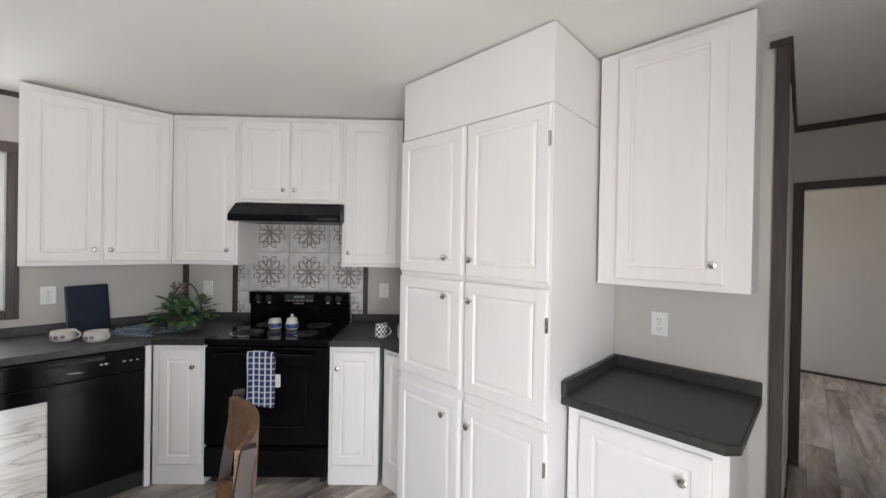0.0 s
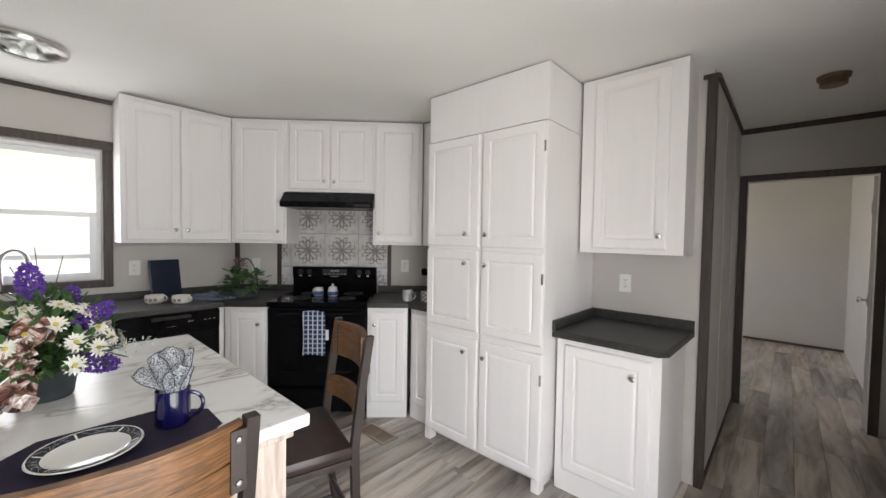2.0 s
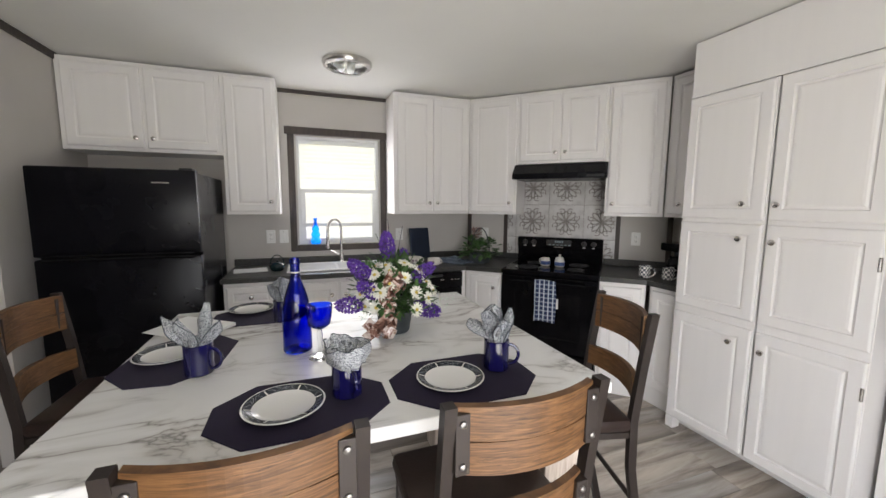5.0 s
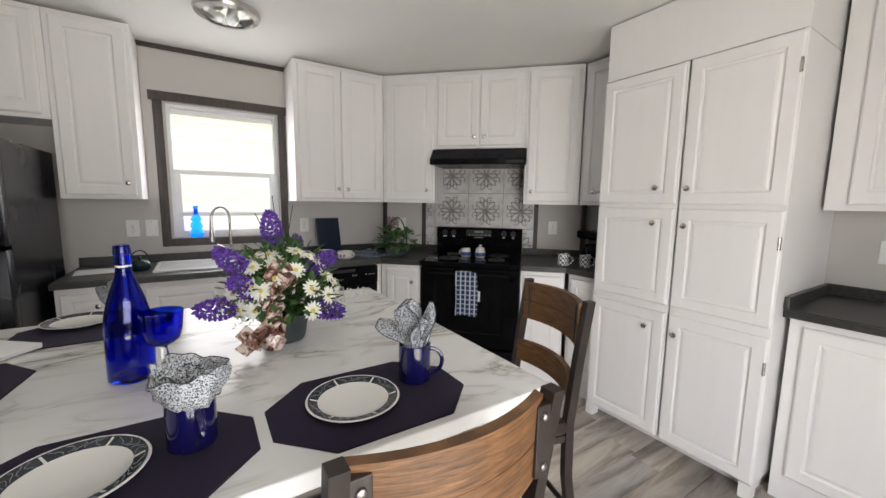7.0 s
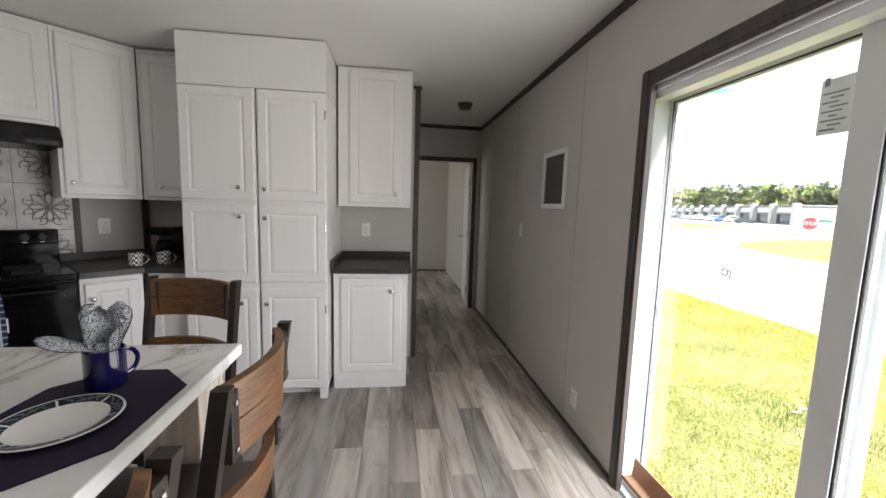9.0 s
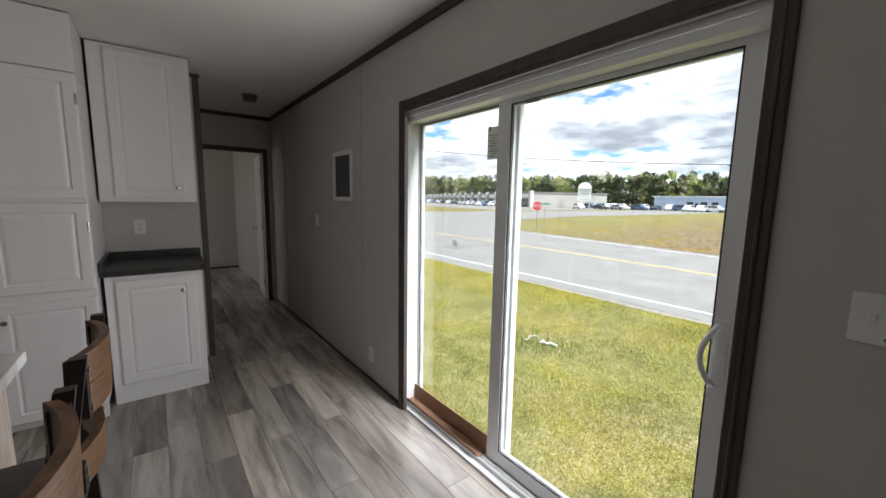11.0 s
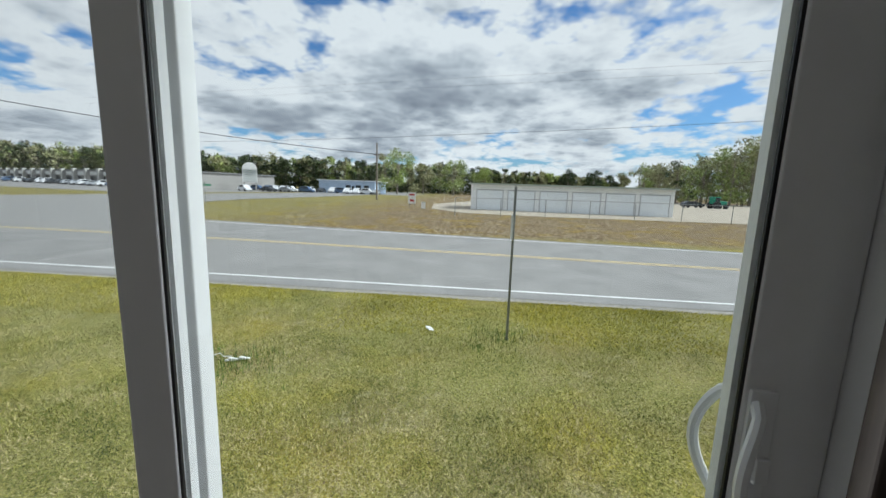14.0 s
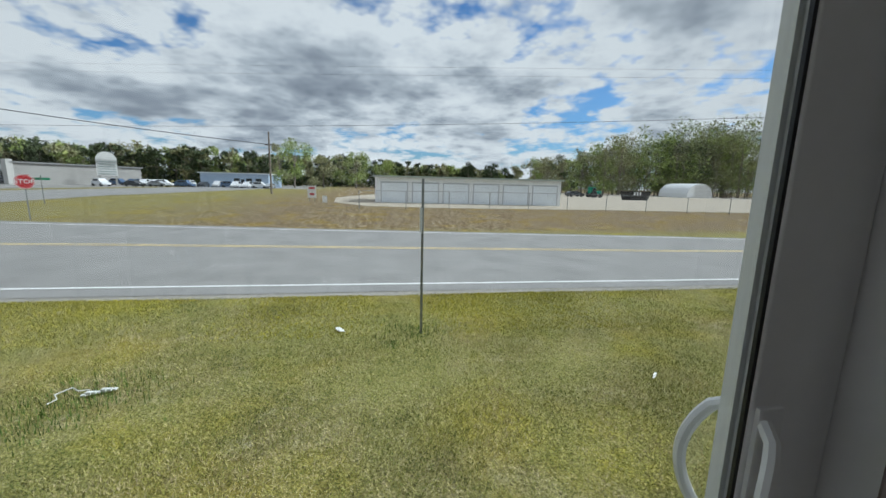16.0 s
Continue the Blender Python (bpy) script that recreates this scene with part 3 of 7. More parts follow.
def casing(name, y0, y1, z1, x0, x1, w, sill=False, wr=None):
    bm = bmesh.new()
    for a, b, c, d in ((y0 - (wr or w), y0, 0 if not sill else sill - w, z1 + w), (y1, y1 + w, 0 if not sill else sill - w, z1 + w), (y0, y1, z1, z1 + w)):
        box(bm, x0, x1, a, b, c, d, 0.004)
        box(bm, x0 - 0.006 if x0 > 0 else x0, x1 if x0 > 0 else x1 + 0.006, a + w * 0.3, b - w * 0.3, c, d, 0.002) if b - a < 0.2 else box(bm, x0 - 0.006 if x0 > 0 else x0, x1 if x0 > 0 else x1 + 0.006, a, b, c + w * 0.3, d - w * 0.3, 0.002)
    if sill:
        box(bm, x0, x1, y0, y1, sill - w, sill, 0.004)
    return solid(name, bm, TRIM, "dark brown wood-grain casing round the opening", "trim", "structure")


casing("trim_sliding_door", -1.168, 0.548, 1.92, 1.002, 1.03, 0.07, wr=0.052)

# ---- kitchen window ----
casing("trim_window", -0.69, 0.055, 2.03, XL - 0.01, XL + 0.014, 0.055, 1.07)
solid("trim_window_head", boxes((XL, XL + 0.03, -0.765, 0.125, 2.03, 2.092), bevel=0.004), TRIM, "dark brown head board over the window", "trim", "structure")
win = thing("window_1", pose(XL - 0.13, 0, 0), "white single-hung kitchen window with lowered blinds", "window")
win["kind"] = "structure"
fr = boxes((0.0, 0.09, W0, W0 + 0.022, WZ0, WZ1), (0.0, 0.09, W1 - 0.022, W1, WZ0, WZ1), (0.0, 0.09, W0 + 0.022, W1 - 0.022, WZ0, WZ0 + 0.022), (0.0, 0.09, W0 + 0.022, W1 - 0.022, WZ1 - 0.022, WZ1))
part("window_frame", fr, VINYL, win)
part("lower_sash", boxes((0.066, 0.10, W0 + 0.022, W0 + 0.062, WZ0 + 0.022, 1.57), (0.066, 0.10, W1 - 0.062, W1 - 0.022, WZ0 + 0.022, 1.57), (0.066, 0.10, W0 + 0.062, W1 - 0.062, WZ0 + 0.022, WZ0 + 0.05), (0.066, 0.10, W0 + 0.062, W1 - 0.062, 1.535, 1.57), bevel=0.002), VINYL, win, "white sash frame")
part("lift_rail", boxes((0.094, 0.108, W0 + 0.03, W1 - 0.03, 1.232, 1.262), bevel=0.002), VINYL, win, "white rail across the lower sash")
for z0, z1 in ((WZ0 + 0.03, 1.52), (1.56, WZ1 - 0.03)):
    part("pane", boxes((0.014, 0.020, W0 + 0.022, W1 - 0.022, z0, z1)), GLASS, win).visible_shadow = False

# ---- trims ----
crown = boxes((XR - 0.018, XR, -1.9, YH, ZC - 0.045, ZC), (HALL, XR - 0.018, YH - 0.018, YH, ZC - 0.045, ZC), (XL, XL + 0.018, -0.81, 0.125, ZC - 0.03, ZC), (XL + 0.0, -2.35, -2.12, -2.102, ZC - 0.045, ZC), (HALL, HALL + 0.018, YB + 0.1, YH - 0.018, ZC - 0.03, ZC), (-2.4, XR, 6.832, 6.85, ZC - 0.045, ZC), bevel=0.003)
solid("trim_crown", crown, TRIM, "thin dark brown trim along the ceiling", "trim", "structure")
solid("trim_wall_end", boxes((HALL - 0.03, HALL + 0.012, YB - 0.014, YB, 0, ZC - 0.04), (HALL, HALL + 0.012, YB, YB + 0.06, 0, ZC - 0.04), (HALL - 0.05, HALL + 0.02, YB - 0.024, YB - 0.014, ZC - 0.065, ZC - 0.04)), TRIM, "dark brown corner trim at the hall", "trim", "structure")
solid("baseboard", boxes((XR - 0.012, XR, OP1 + 0.01, YH, 0, 0.022), (HALL, HALL + 0.012, YB + 0.06, YH, 0, 0.03), (XR - 0.012, XR, -5.2, OP0 - 0.03, 0, 0.022), (-2.4, XR, 6.838, 6.85, 0, 0.03), bevel=0.002), TRIM, "thin dark brown base trim", "trim", "structure")
dj = boxes((D0 - 0.055, D0, YH - 0.016, YH, 0, DT + 0.055), (D1, D1 + 0.055, YH - 0.016, YH, 0, DT + 0.055), (D0, D1, YH - 0.016, YH, DT, DT + 0.055), bevel=0.003)
solid("trim_bedroom_door", dj, TRIM, "dark brown casing of the bedroom door", "trim", "structure")
seams = boxes(*[(XR - 0.005, XR, y - 0.012, y + 0.012, 0.02, ZC - 0.045) for y in (1.195, 2.4, 3.3, -1.62)], *[(HALL, HALL + 0.004, y - 0.012, y + 0.012, 0.03, ZC - 0.03) for y in (2.9, 3.45)], bevel=0.002)
solid("trim_batten", seams, WALL, "narrow grey battens over the panel seams", "trim", "structure")
solid("trim_corner_strips", boxes((-1.655, -1.62, 3.02, 3.04, 0.965, 1.36), (-1.275, -1.24, 3.024, 3.04, 0.965, 1.40), (-0.262, -0.227, 3.024, 3.04, 0.965, 1.40), (0.13, 0.17, 3.02, 3.04, 0.965, 1.36)), TRIM, "dark brown strips on the corner wall", "trim", "structure", DG)

# bedroom door, open
bdoor = thing("door_2", pose(D1 - 0.005, YH + 0.06, 0, 0, 0, 84), "white interior door standing open into the bedroom", "door")
bdoor["kind"] = "structure"
db = bmesh.new()
box(db, 0.0, 0.76, -0.018, 0.018, 0.012, DT - 0.01, 0.002)
part("leaf", db, WHITE, bdoor)
kb = bmesh.new()
lathe(kb, [(0.028, 0), (0.028, 0.006), (0.011, 0.01), (0.011, 0.03), (0.024, 0.04), (0.027, 0.052), (0.02, 0.063), (0, 0.065)], 16, pose(0.70, 0.018, 0.93, -90, 0, 0))
part("door_knob", kb, STEEL, bdoor, "round nickel door knob", smooth=True)
for hz in (0.25, 1.0, 1.7):
    part("hinge", boxes((-0.008, 0.03, 0.017, 0.022, hz - 0.045, hz + 0.045)), STEEL, bdoor, "nickel hinge")

# ---- appliances ----
rng = thing("range", DG @ pose(-1.112, 2.40, 0), "black electric coil range with backguard", "stove")
RW = 0.757
part("body", boxes((0.003, RW - 0.003, 0.03, 0.60, 0.05, 0.872), bevel=0.003), BLACK, rng)
part("cooktop", boxes((-0.002, RW + 0.002, 0.0, 0.60, 0.872, 0.912), bevel=0.006), BLACK, rng)
bgm = bmesh.new()
box(bgm, 0.0, RW, 0.575, 0.63, 0.91, 1.045, 0.004)
box(bgm, 0.0, RW, 0.55, 0.63, 1.045, 1.14, 0.008)
part("backguard", bgm, BLACK, rng)
part("display", boxes((0.27, 0.49, 0.546, 0.551, 1.065, 1.12), bevel=0.001), BLACKMAT, rng, "dark clock display")
part("clock_digits", boxes(*[(0.345 + 0.02 * i, 0.358 + 0.02 * i, 0.5445, 0.5465, 1.095, 1.112) for i in range(4)], *[(0.29 + 0.035 * i, 0.31 + 0.035 * i, 0.5445, 0.5465, 1.072, 1.078) for i in range(6)]), material("display_marks", (0.22, 0.28, 0.30), 0.4, bump=0), rng, "pale display marks")
part("badge", boxes((0.34, 0.42, 0.5445, 0.551, 1.050, 1.058)), STEEL, rng, "small silver badge")
kn = bmesh.new()
lathe(kn, [(0.0, 0), (0.024, 0), (0.022, 0.012), (0.018, 0.022), (0.0, 0.023)], 18, pose(0, 0, 0, 90, 0, 0))
box(kn, -0.004, 0.004, -0.034, -0.02, -0.019, 0.019)
kme = mesh_of("control_knob", kn, BLACKMAT, True)
for kx in (0.075, 0.155, 0.60, 0.68):
    k = share("control_knob", kme, rng, pose(kx, 0.55, 1.092))
    part("dial_mark", boxes((-0.012, 0.012, -0.0015, 0.0, -0.037, -0.031)), PLATE, k, "white dial mark")
for bx, by, br in ((0.19, 0.17, 0.095), (0.57, 0.17, 0.075), (0.19, 0.42, 0.075), (0.57, 0.42, 0.095)):
    b = bmesh.new()
    lathe(b, [(br + 0.018, 0.0), (br + 0.02, 0.004), (br + 0.008, 0.005), (br * 0.6, 0.002), (0.012, 0.001), (0, 0.001)], 28)
    pan = part("burner", b, CHROME, rng, "chrome drip pan", pose(bx, by, 0.911), True)
    c = bmesh.new()
    turns = 3.2
    tube(c, [((br - 0.01 - (br - 0.03) * k / 60) * math.cos(2 * math.pi * turns * k / 60), (br - 0.01 - (br - 0.03) * k / 60) * math.sin(2 * math.pi * turns * k / 60), 0.008) for k in range(61)], 0.0042, 6)
    part("coil", c, BLACKMAT, pan, "black heating coil", smooth=True)
od = bmesh.new()
loft(od, 0.006, RW - 0.006, 0.26, 0.862, [(0, 0.03), (0, -0.002), (0.004, -0.006), (0.11, -0.006), (0.115, -0.002)])
odoor = part("oven_door", od, BLACK, rng)
part("oven_window", boxes((0.13, RW - 0.13, -0.008, -0.001, 0.38, 0.74), bevel=0.002), BLACK, odoor, "dark oven glass")
hd = bmesh.new()
tube(hd, [(0.09, -0.006, 0.822), (0.09, -0.045, 0.826), (0.20, -0.05, 0.828), (RW - 0.20, -0.05, 0.828), (RW - 0.09, -0.045, 0.826), (RW - 0.09, -0.006, 0.822)], 0.012, 10)
part("handle", hd, BLACK, odoor, "glossy black bar handle", smooth=True)
part("drawer", boxes((0.006, RW - 0.006, -0.004, 0.03, 0.06, 0.245), bevel=0.005), BLACK, rng)
part("drawer_pull", boxes((0.13, RW - 0.13, -0.012, 0.0, 0.215, 0.232), bevel=0.004), BLACK, rng)
for fx in (0.04, RW - 0.04):
    part("foot", boxes((fx - 0.015, fx + 0.015, 0.05, 0.08, 0, 0.052)), BLACKMAT, rng)
part("label", boxes((0.425, 0.47, -0.0085, -0.006, 0.62, 0.70)), PLATE, odoor, "small white product label")

# towel over the oven handle
def cloth_mat(name, base, line, sc):
    m = bpy.data.materials.new(name)
    m.use_nodes = True
    n, l = m.node_tree.nodes, m.node_tree.links
    b = n["Principled BSDF"]
    b.inputs["Roughness"].default_value = 0.95
    co = n.new("ShaderNodeTexCoord")
    last = None
    for ax in ("X", "Z"):
        wv = n.new("ShaderNodeTexWave")
        wv.bands_direction = ax
        wv.inputs["Scale"].default_value, wv.inputs["Distortion"].default_value = sc, 0.15
        l.new(co.outputs["Object"], wv.inputs["Vector"])
        r = ramp_node(n, [(0.80, (0, 0, 0)), (0.90, (1, 1, 1))])
        l.new(wv.outputs[0], r.inputs[0])
        if last is None:
            last = r
        else:
            ad = n.new("ShaderNodeMixRGB")
            ad.blend_type, ad.inputs[0].default_value = "ADD", 0.6
            l.new(last.outputs[0], ad.inputs[1]), l.new(r.outputs[0], ad.inputs[2])
            last = ad
    mx = n.new("ShaderNodeMixRGB")
    mx.inputs[1].default_value, mx.inputs[2].default_value = (*base, 1), (*line, 1)
    l.new(last.outputs[0], mx.inputs[0]), l.new(mx.outputs[0], b.inputs["Base Color"])
    return m


TOWEL = cloth_mat("checked_towel", (0.014, 0.028, 0.085), (0.55, 0.60, 0.66), 9)
tb = bmesh.new()
rows = []
for i in range(26):
    row = []
    for j in range(15):
        u, v = j / 14, i / 25
        if v < 0.72:
            z, y = 0.52 + 0.322 * v / 0.72, -0.066 - 0.004 * math.sin(9 * u + 2) * (1 - v)
        elif v < 0.82:
            a = (v - 0.72) / 0.10 * math.pi
            z, y = 0.842 + 0.010 * math.sin(a), -0.05 - 0.016 * math.cos(a)
        else:
            z, y = 0.842 - 0.20 * (v - 0.82) / 0.18, -0.034
        row.append(tb.verts.new((0.290 + 0.165 * u + 0.006 * math.sin(5 * v), y - 0.003 * math.sin(16 * u) * (1 - v), z + 0.006 * math.sin(4 * u))))
    rows.append(row)
for a, b in zip(rows, rows[1:]):
    for j in range(14):
        tb.faces.new((a[j], a[j + 1], b[j + 1], b[j]))
towel = solid("dish_towel", tb, TOWEL, "blue and white checked dish towel hanging over the oven handle", "towel", m=DG @ pose(-1.112, 2.40, 0), smooth=True)
sm = towel.modifiers.new("thick", "SOLIDIFY")
sm.thickness = 0.003

# range hood
hood = thing("range_hood", DG @ pose(-1.095, 2.60, 0), "black under-cabinet range hood", "range hood")
hb = bmesh.new()
pr = [(0.0, 1.655), (0.0, 1.70), (0.10, 1.785), (0.42, 1.785), (0.42, 1.655)]
a = [hb.verts.new((0, y, z)) for y, z in pr]
b = [hb.verts.new((0.752, y, z)) for y, z in pr]
hb.faces.new(a), hb.faces.new(b[::-1])
for i in range(5):
    hb.faces.new((a[i], a[(i + 1) % 5], b[(i + 1) % 5], b[i]))
bmesh.ops.bevel(hb, geom=hb.edges[:], offset=0.003, segments=1, affect="EDGES")
part("canopy", hb, BLACKTEX, hood)
part("control_strip", boxes((0.60, 0.73, -0.002, 0.001, 1.665, 1.685)), BLACKMAT, hood)

# tin tiles behind the range
TILE_M = material("pressed_tin", (0.58, 0.57, 0.56), 0.45, 0.1, var=0.18, scale=9, bump=0.2, bump_scale=60)
RELIEF = material("tin_relief", (0.26, 0.235, 0.22), 0.45, 0.1, var=0.3, scale=14, bump=0.1)
tile_wall = thing("tile_backsplash", DG @ pose(0, 3.04, 0), "embossed grey floral metal tile backsplash", "backsplash")
part("backing", boxes((-1.24, -0.262, -0.004, 0, 0.905, 1.70)), RELIEF, tile_wall)


def tile_relief(x0, x1, z0, z1):
    """Embossed flower and scrolls on one tile, kept inside its cut edges."""
    bm = bmesh.new()
    cx, cz, r = 0.155, 0.155, 0.155

    def put(pts, rad):
        run = []
        for p in pts:
            if x0 + 0.004 <= p[0] <= x1 - 0.004 and z0 + 0.004 <= p[1] <= z1 - 0.004:
                run.append((p[0], -0.010, p[1]))
            else:
                if len(run) > 2:
                    tube(bm, run, rad, 5)
                run = []
        if len(run) > 2:
            tube(bm, run, rad, 5)

    for k in range(8):
        a = k * math.pi / 4
        ln = 0.115 if k % 2 else 0.098
        for s in (-1, 1):
            put([(cx + ln * t * math.cos(a + s * 0.30 * math.sin(math.pi * t)), cz + ln * t * math.sin(a + s * 0.30 * math.sin(math.pi * t))) for t in [0.14 + 0.86 * i / 10 for i in range(11)]], 0.0042)
        if k % 2:
            for s in (-1, 1):
                ox, oz = cx + 0.098 * math.cos(a + s * 0.42), cz + 0.098 * math.sin(a + s * 0.42)
                put([(ox + (0.030 - 0.0017 * i) * math.cos(a + s * (0.5 * i)), oz + (0.030 - 0.0017 * i) * math.sin(a + s * (0.5 * i))) for i in range(14)], 0.004)
    if x0 < cx < x1 and z0 < cz < z1:
        lathe(bm, [(0.018, 0), (0.015, 0.006), (0.006, 0.010), (0, 0.010)], 12, pose(cx, -0.006, cz, 90, 0, 0))
    return bm


def tile_rim(x0, x1, z0, z1):
    return boxes((x0 + 0.005, x1 - 0.005, -0.012, -0.003, z0 + 0.005, z0 + 0.014), (x0 + 0.005, x1 - 0.005, -0.012, -0.003, z1 - 0.014, z1 - 0.005), (x0 + 0.005, x0 + 0.014, -0.012, -0.003, z0 + 0.014, z1 - 0.014), (x1 - 0.014, x1 - 0.005, -0.012, -0.003, z0 + 0.014, z1 - 0.014))


for cxx in (-1.463, -1.153, -0.843, -0.533):
    for czz in (0.82, 1.13, 1.44):
        xa, xb = max(cxx, -1.24), min(cxx + 0.31, -0.262)
        za, zb = max(czz, 0.93), min(czz + 0.31, 1.66)
        if xb - xa < 0.03 or zb - za < 0.03:
            continue
        t = part("tile", boxes((xa - cxx + 0.002, xb - cxx - 0.002, -0.008, -0.004, za - czz + 0.002, zb - czz - 0.002)), TILE_M, tile_wall, m=pose(cxx, 0, czz))
        part("relief", tile_relief(xa - cxx, xb - cxx, za - czz, zb - czz), RELIEF, t, "dark embossed flower lines", smooth=True)
        part("rim", tile_rim(xa - cxx, xb - cxx, za - czz, zb - czz), TILE_M, t)

# refrigerator
fr = thing("refrigerator", pose(-2.34, -1.985, 0, 0, 0, 90), "black top-freezer refrigerator with textured doors", "refrigerator")
part("body", boxes((0.005, 0.765, 0.075, 0.78, 0.02, 1.615), bevel=0.004), BLACKTEX, fr)
for z0, z1, nm in ((1.142, 1.628, "freezer_door"), (0.06, 1.13, "fridge_door")):
    d = bmesh.new()
    box(d, 0, 0.77, 0, 0.07, z0, z1, 0.012)
    p = part(nm, d, BLACKTEX, fr, smooth=True)
    h = bmesh.new()
    hz = z0 + 0.004 if nm == "freezer_door" else z1 - 0.004
    tube(h, [(0.05, -0.02, hz), (0.12, -0.032, hz + 0.004), (0.62, -0.032, hz + 0.004), (0.74, -0.02, hz)], 0.010, 8)
    part("handle", h, BLACK, p, "glossy black edge handle", smooth=True)
part("badge", boxes((0.55, 0.635, -0.002, 0.0, 1.548, 1.556)), STEEL, fr, "small silver badge")
part("hinge_cover", boxes((0.68, 0.75, 0.02, 0.12, 1.615, 1.64), bevel=0.006), BLACKMAT, fr)
part("grille", boxes(*[(0.03, 0.74, 0.06, 0.078, 0.022 + 0.012 * i, 0.028 + 0.012 * i) for i in range(3)]), BLACKMAT, fr)

# dishwasher
dw = thing("dishwasher", pose(-2.735, 0.04, 0, 0, 0, 90), "black built-in dishwasher under the counter", "dishwasher")
part("body", boxes((0.004, 0.605, 0.02, 0.57, 0.02, 0.865)), BLACKMAT, dw)
part("door", boxes((0.004, 0.605, -0.012, 0.02, 0.11, 0.725), bevel=0.004), BLACK, dw)
cp = part("control_panel", boxes((0.004, 0.605, -0.024, 0.02, 0.73, 0.862), bevel=0.005), BLACK, dw)
part("latch_recess", boxes((0.19, 0.42, -0.034, -0.02, 0.825, 0.848), bevel=0.006), BLACKMAT, cp, "recessed latch grip")
for bx in (0.40, 0.42, 0.50, 0.53, 0.56):
    part("button", boxes((bx, bx + 0.014, -0.0265, -0.02, 0.796, 0.803)), STEEL, cp, "pale button")
part("badge", boxes((0.27, 0.33, -0.0265, -0.02, 0.775, 0.777)), STEEL, cp, "thin silver badge")
part("kick_plate", boxes((0.004, 0.605, 0.03, 0.045, 0.0, 0.105)), BLACKMAT, dw)
solid("filler_strip", boxes((0.0, 0.03, -0.005, 0.05, 0.0, 0.868), bevel=0.002), WHITE, "white filler beside the dishwasher", "trim", "structure", m=pose(-2.735, 0.648, 0, 0, 0, 90))

# sink and faucet
SINKM = material("white_porcelain", (0.80, 0.80, 0.79), 0.15, var=0.02, bump=0)
sink = thing("sink", pose(-3.02, -0.385, 0.908), "white drop-in kitchen sink in the counter", "sink")
part("basin", boxes((-0.21, 0.215, -0.385, 0.385, 0.0, 0.014), bevel=0.006), SINKM, sink)
# bowls are flat slabs; their grey is the shade of a recess
for y0, y1 in ((-0.36, -0.01), (0.01, 0.36)):
    part("bowl", boxes((-0.14, 0.19, y0, y1, 0.0105, 0.0155), bevel=0.002), material("sink_bowl_shade", (0.60, 0.60, 0.60), 0.2, bump=0), sink, "flat slab greyed for the shade of a recessed bowl")
fa = thing("faucet", pose(-3.20, -0.325, 0.92, 0, 0, -52), "brushed nickel gooseneck kitchen faucet", "faucet")
f1 = bmesh.new()
lathe(f1, [(0, 0), (0.03, 0), (0.03, 0.008), (0.022, 0.014), (0.02, 0.07), (0.016, 0.08), (0, 0.08)], 18)
part("base", f1, STEEL, fa, smooth=True)
f2 = bmesh.new()
arc = [(0, 0, 0.07), (0, 0, 0.30)] + [(0.075 - 0.075 * math.cos(math.pi * k / 12), 0, 0.30 + 0.085 * math.sin(math.pi * k / 12)) for k in range(1, 13)] + [(0.152, 0, 0.24)]
tube(f2, arc, 0.012, 10)
tube(f2, [(0.152, 0, 0.25), (0.153, 0, 0.20), (0.154, 0, 0.135)], 0.017, 10, taper=[0.8, 1.0, 1.15])
part("spout", f2, STEEL, fa, smooth=True)
f3 = bmesh.new()
tube(f3, [(0, -0.02, 0.06), (0.01, -0.05, 0.075), (0.03, -0.10, 0.10)], 0.007, 8)
part("lever", f3, STEEL, fa, smooth=True)

# window blind
SLAT = bpy.data.materials.new("blind_slat")
SLAT.use_nodes = True
sn, sl2 = SLAT.node_tree.nodes, SLAT.node_tree.links
sb = sn["Principled BSDF"]
sb.inputs["Base Color"].default_value, sb.inputs["Roughness"].default_value = (0.88, 0.88, 0.88, 1), 0.45
tr, mxs = sn.new("ShaderNodeBsdfTranslucent"), sn.new("ShaderNodeMixShader")
tr.inputs[0].default_value = (0.96, 0.94, 0.97, 1)
mxs.inputs[0].default_value = 0.68
sl2.new(sb.outputs[0], mxs.inputs[1]), sl2.new(tr.outputs[0], mxs.inputs[2]), sl2.new(mxs.outputs[0], sn["Material Output"].inputs[0])
blind = thing("window_blind", pose(XL - 0.085, -0.315, 1.105), "white horizontal slat blind lowered behind the window sashes", "blind")
part("headrail", boxes((-0.015, 0.012, -0.337, 0.337, 0.862, 0.897), bevel=0.003), VINYL, blind)
part("bottom_rail", boxes((-0.012, 0.012, -0.33, 0.33, 0.0, 0.012), bevel=0.003), VINYL, blind)
slat_bm = bmesh.new()
pts = [(-0.009, 0.0195), (-0.006, 0.011), (-0.001, 0.001), (0.005, -0.009), (0.010, -0.0175)]
for lift in (0.0, -0.0012):
    lo = [slat_bm.verts.new((x, -0.337, z + lift)) for x, z in pts]
    hi = [slat_bm.verts.new((x, 0.337, z + lift)) for x, z in pts]
    for i in range(4):
        slat_bm.faces.new((lo[i], lo[i + 1], hi[i + 1], hi[i]))
sme = mesh_of("slat", slat_bm, SLAT)
slat_rng = random.Random(12)
for i in range(24):
    share("slat", sme, blind, pose(0, 0, 0.035 + 0.0355 * i, 0, slat_rng.uniform(-7, 5), slat_rng.uniform(-0.25, 0.25)))
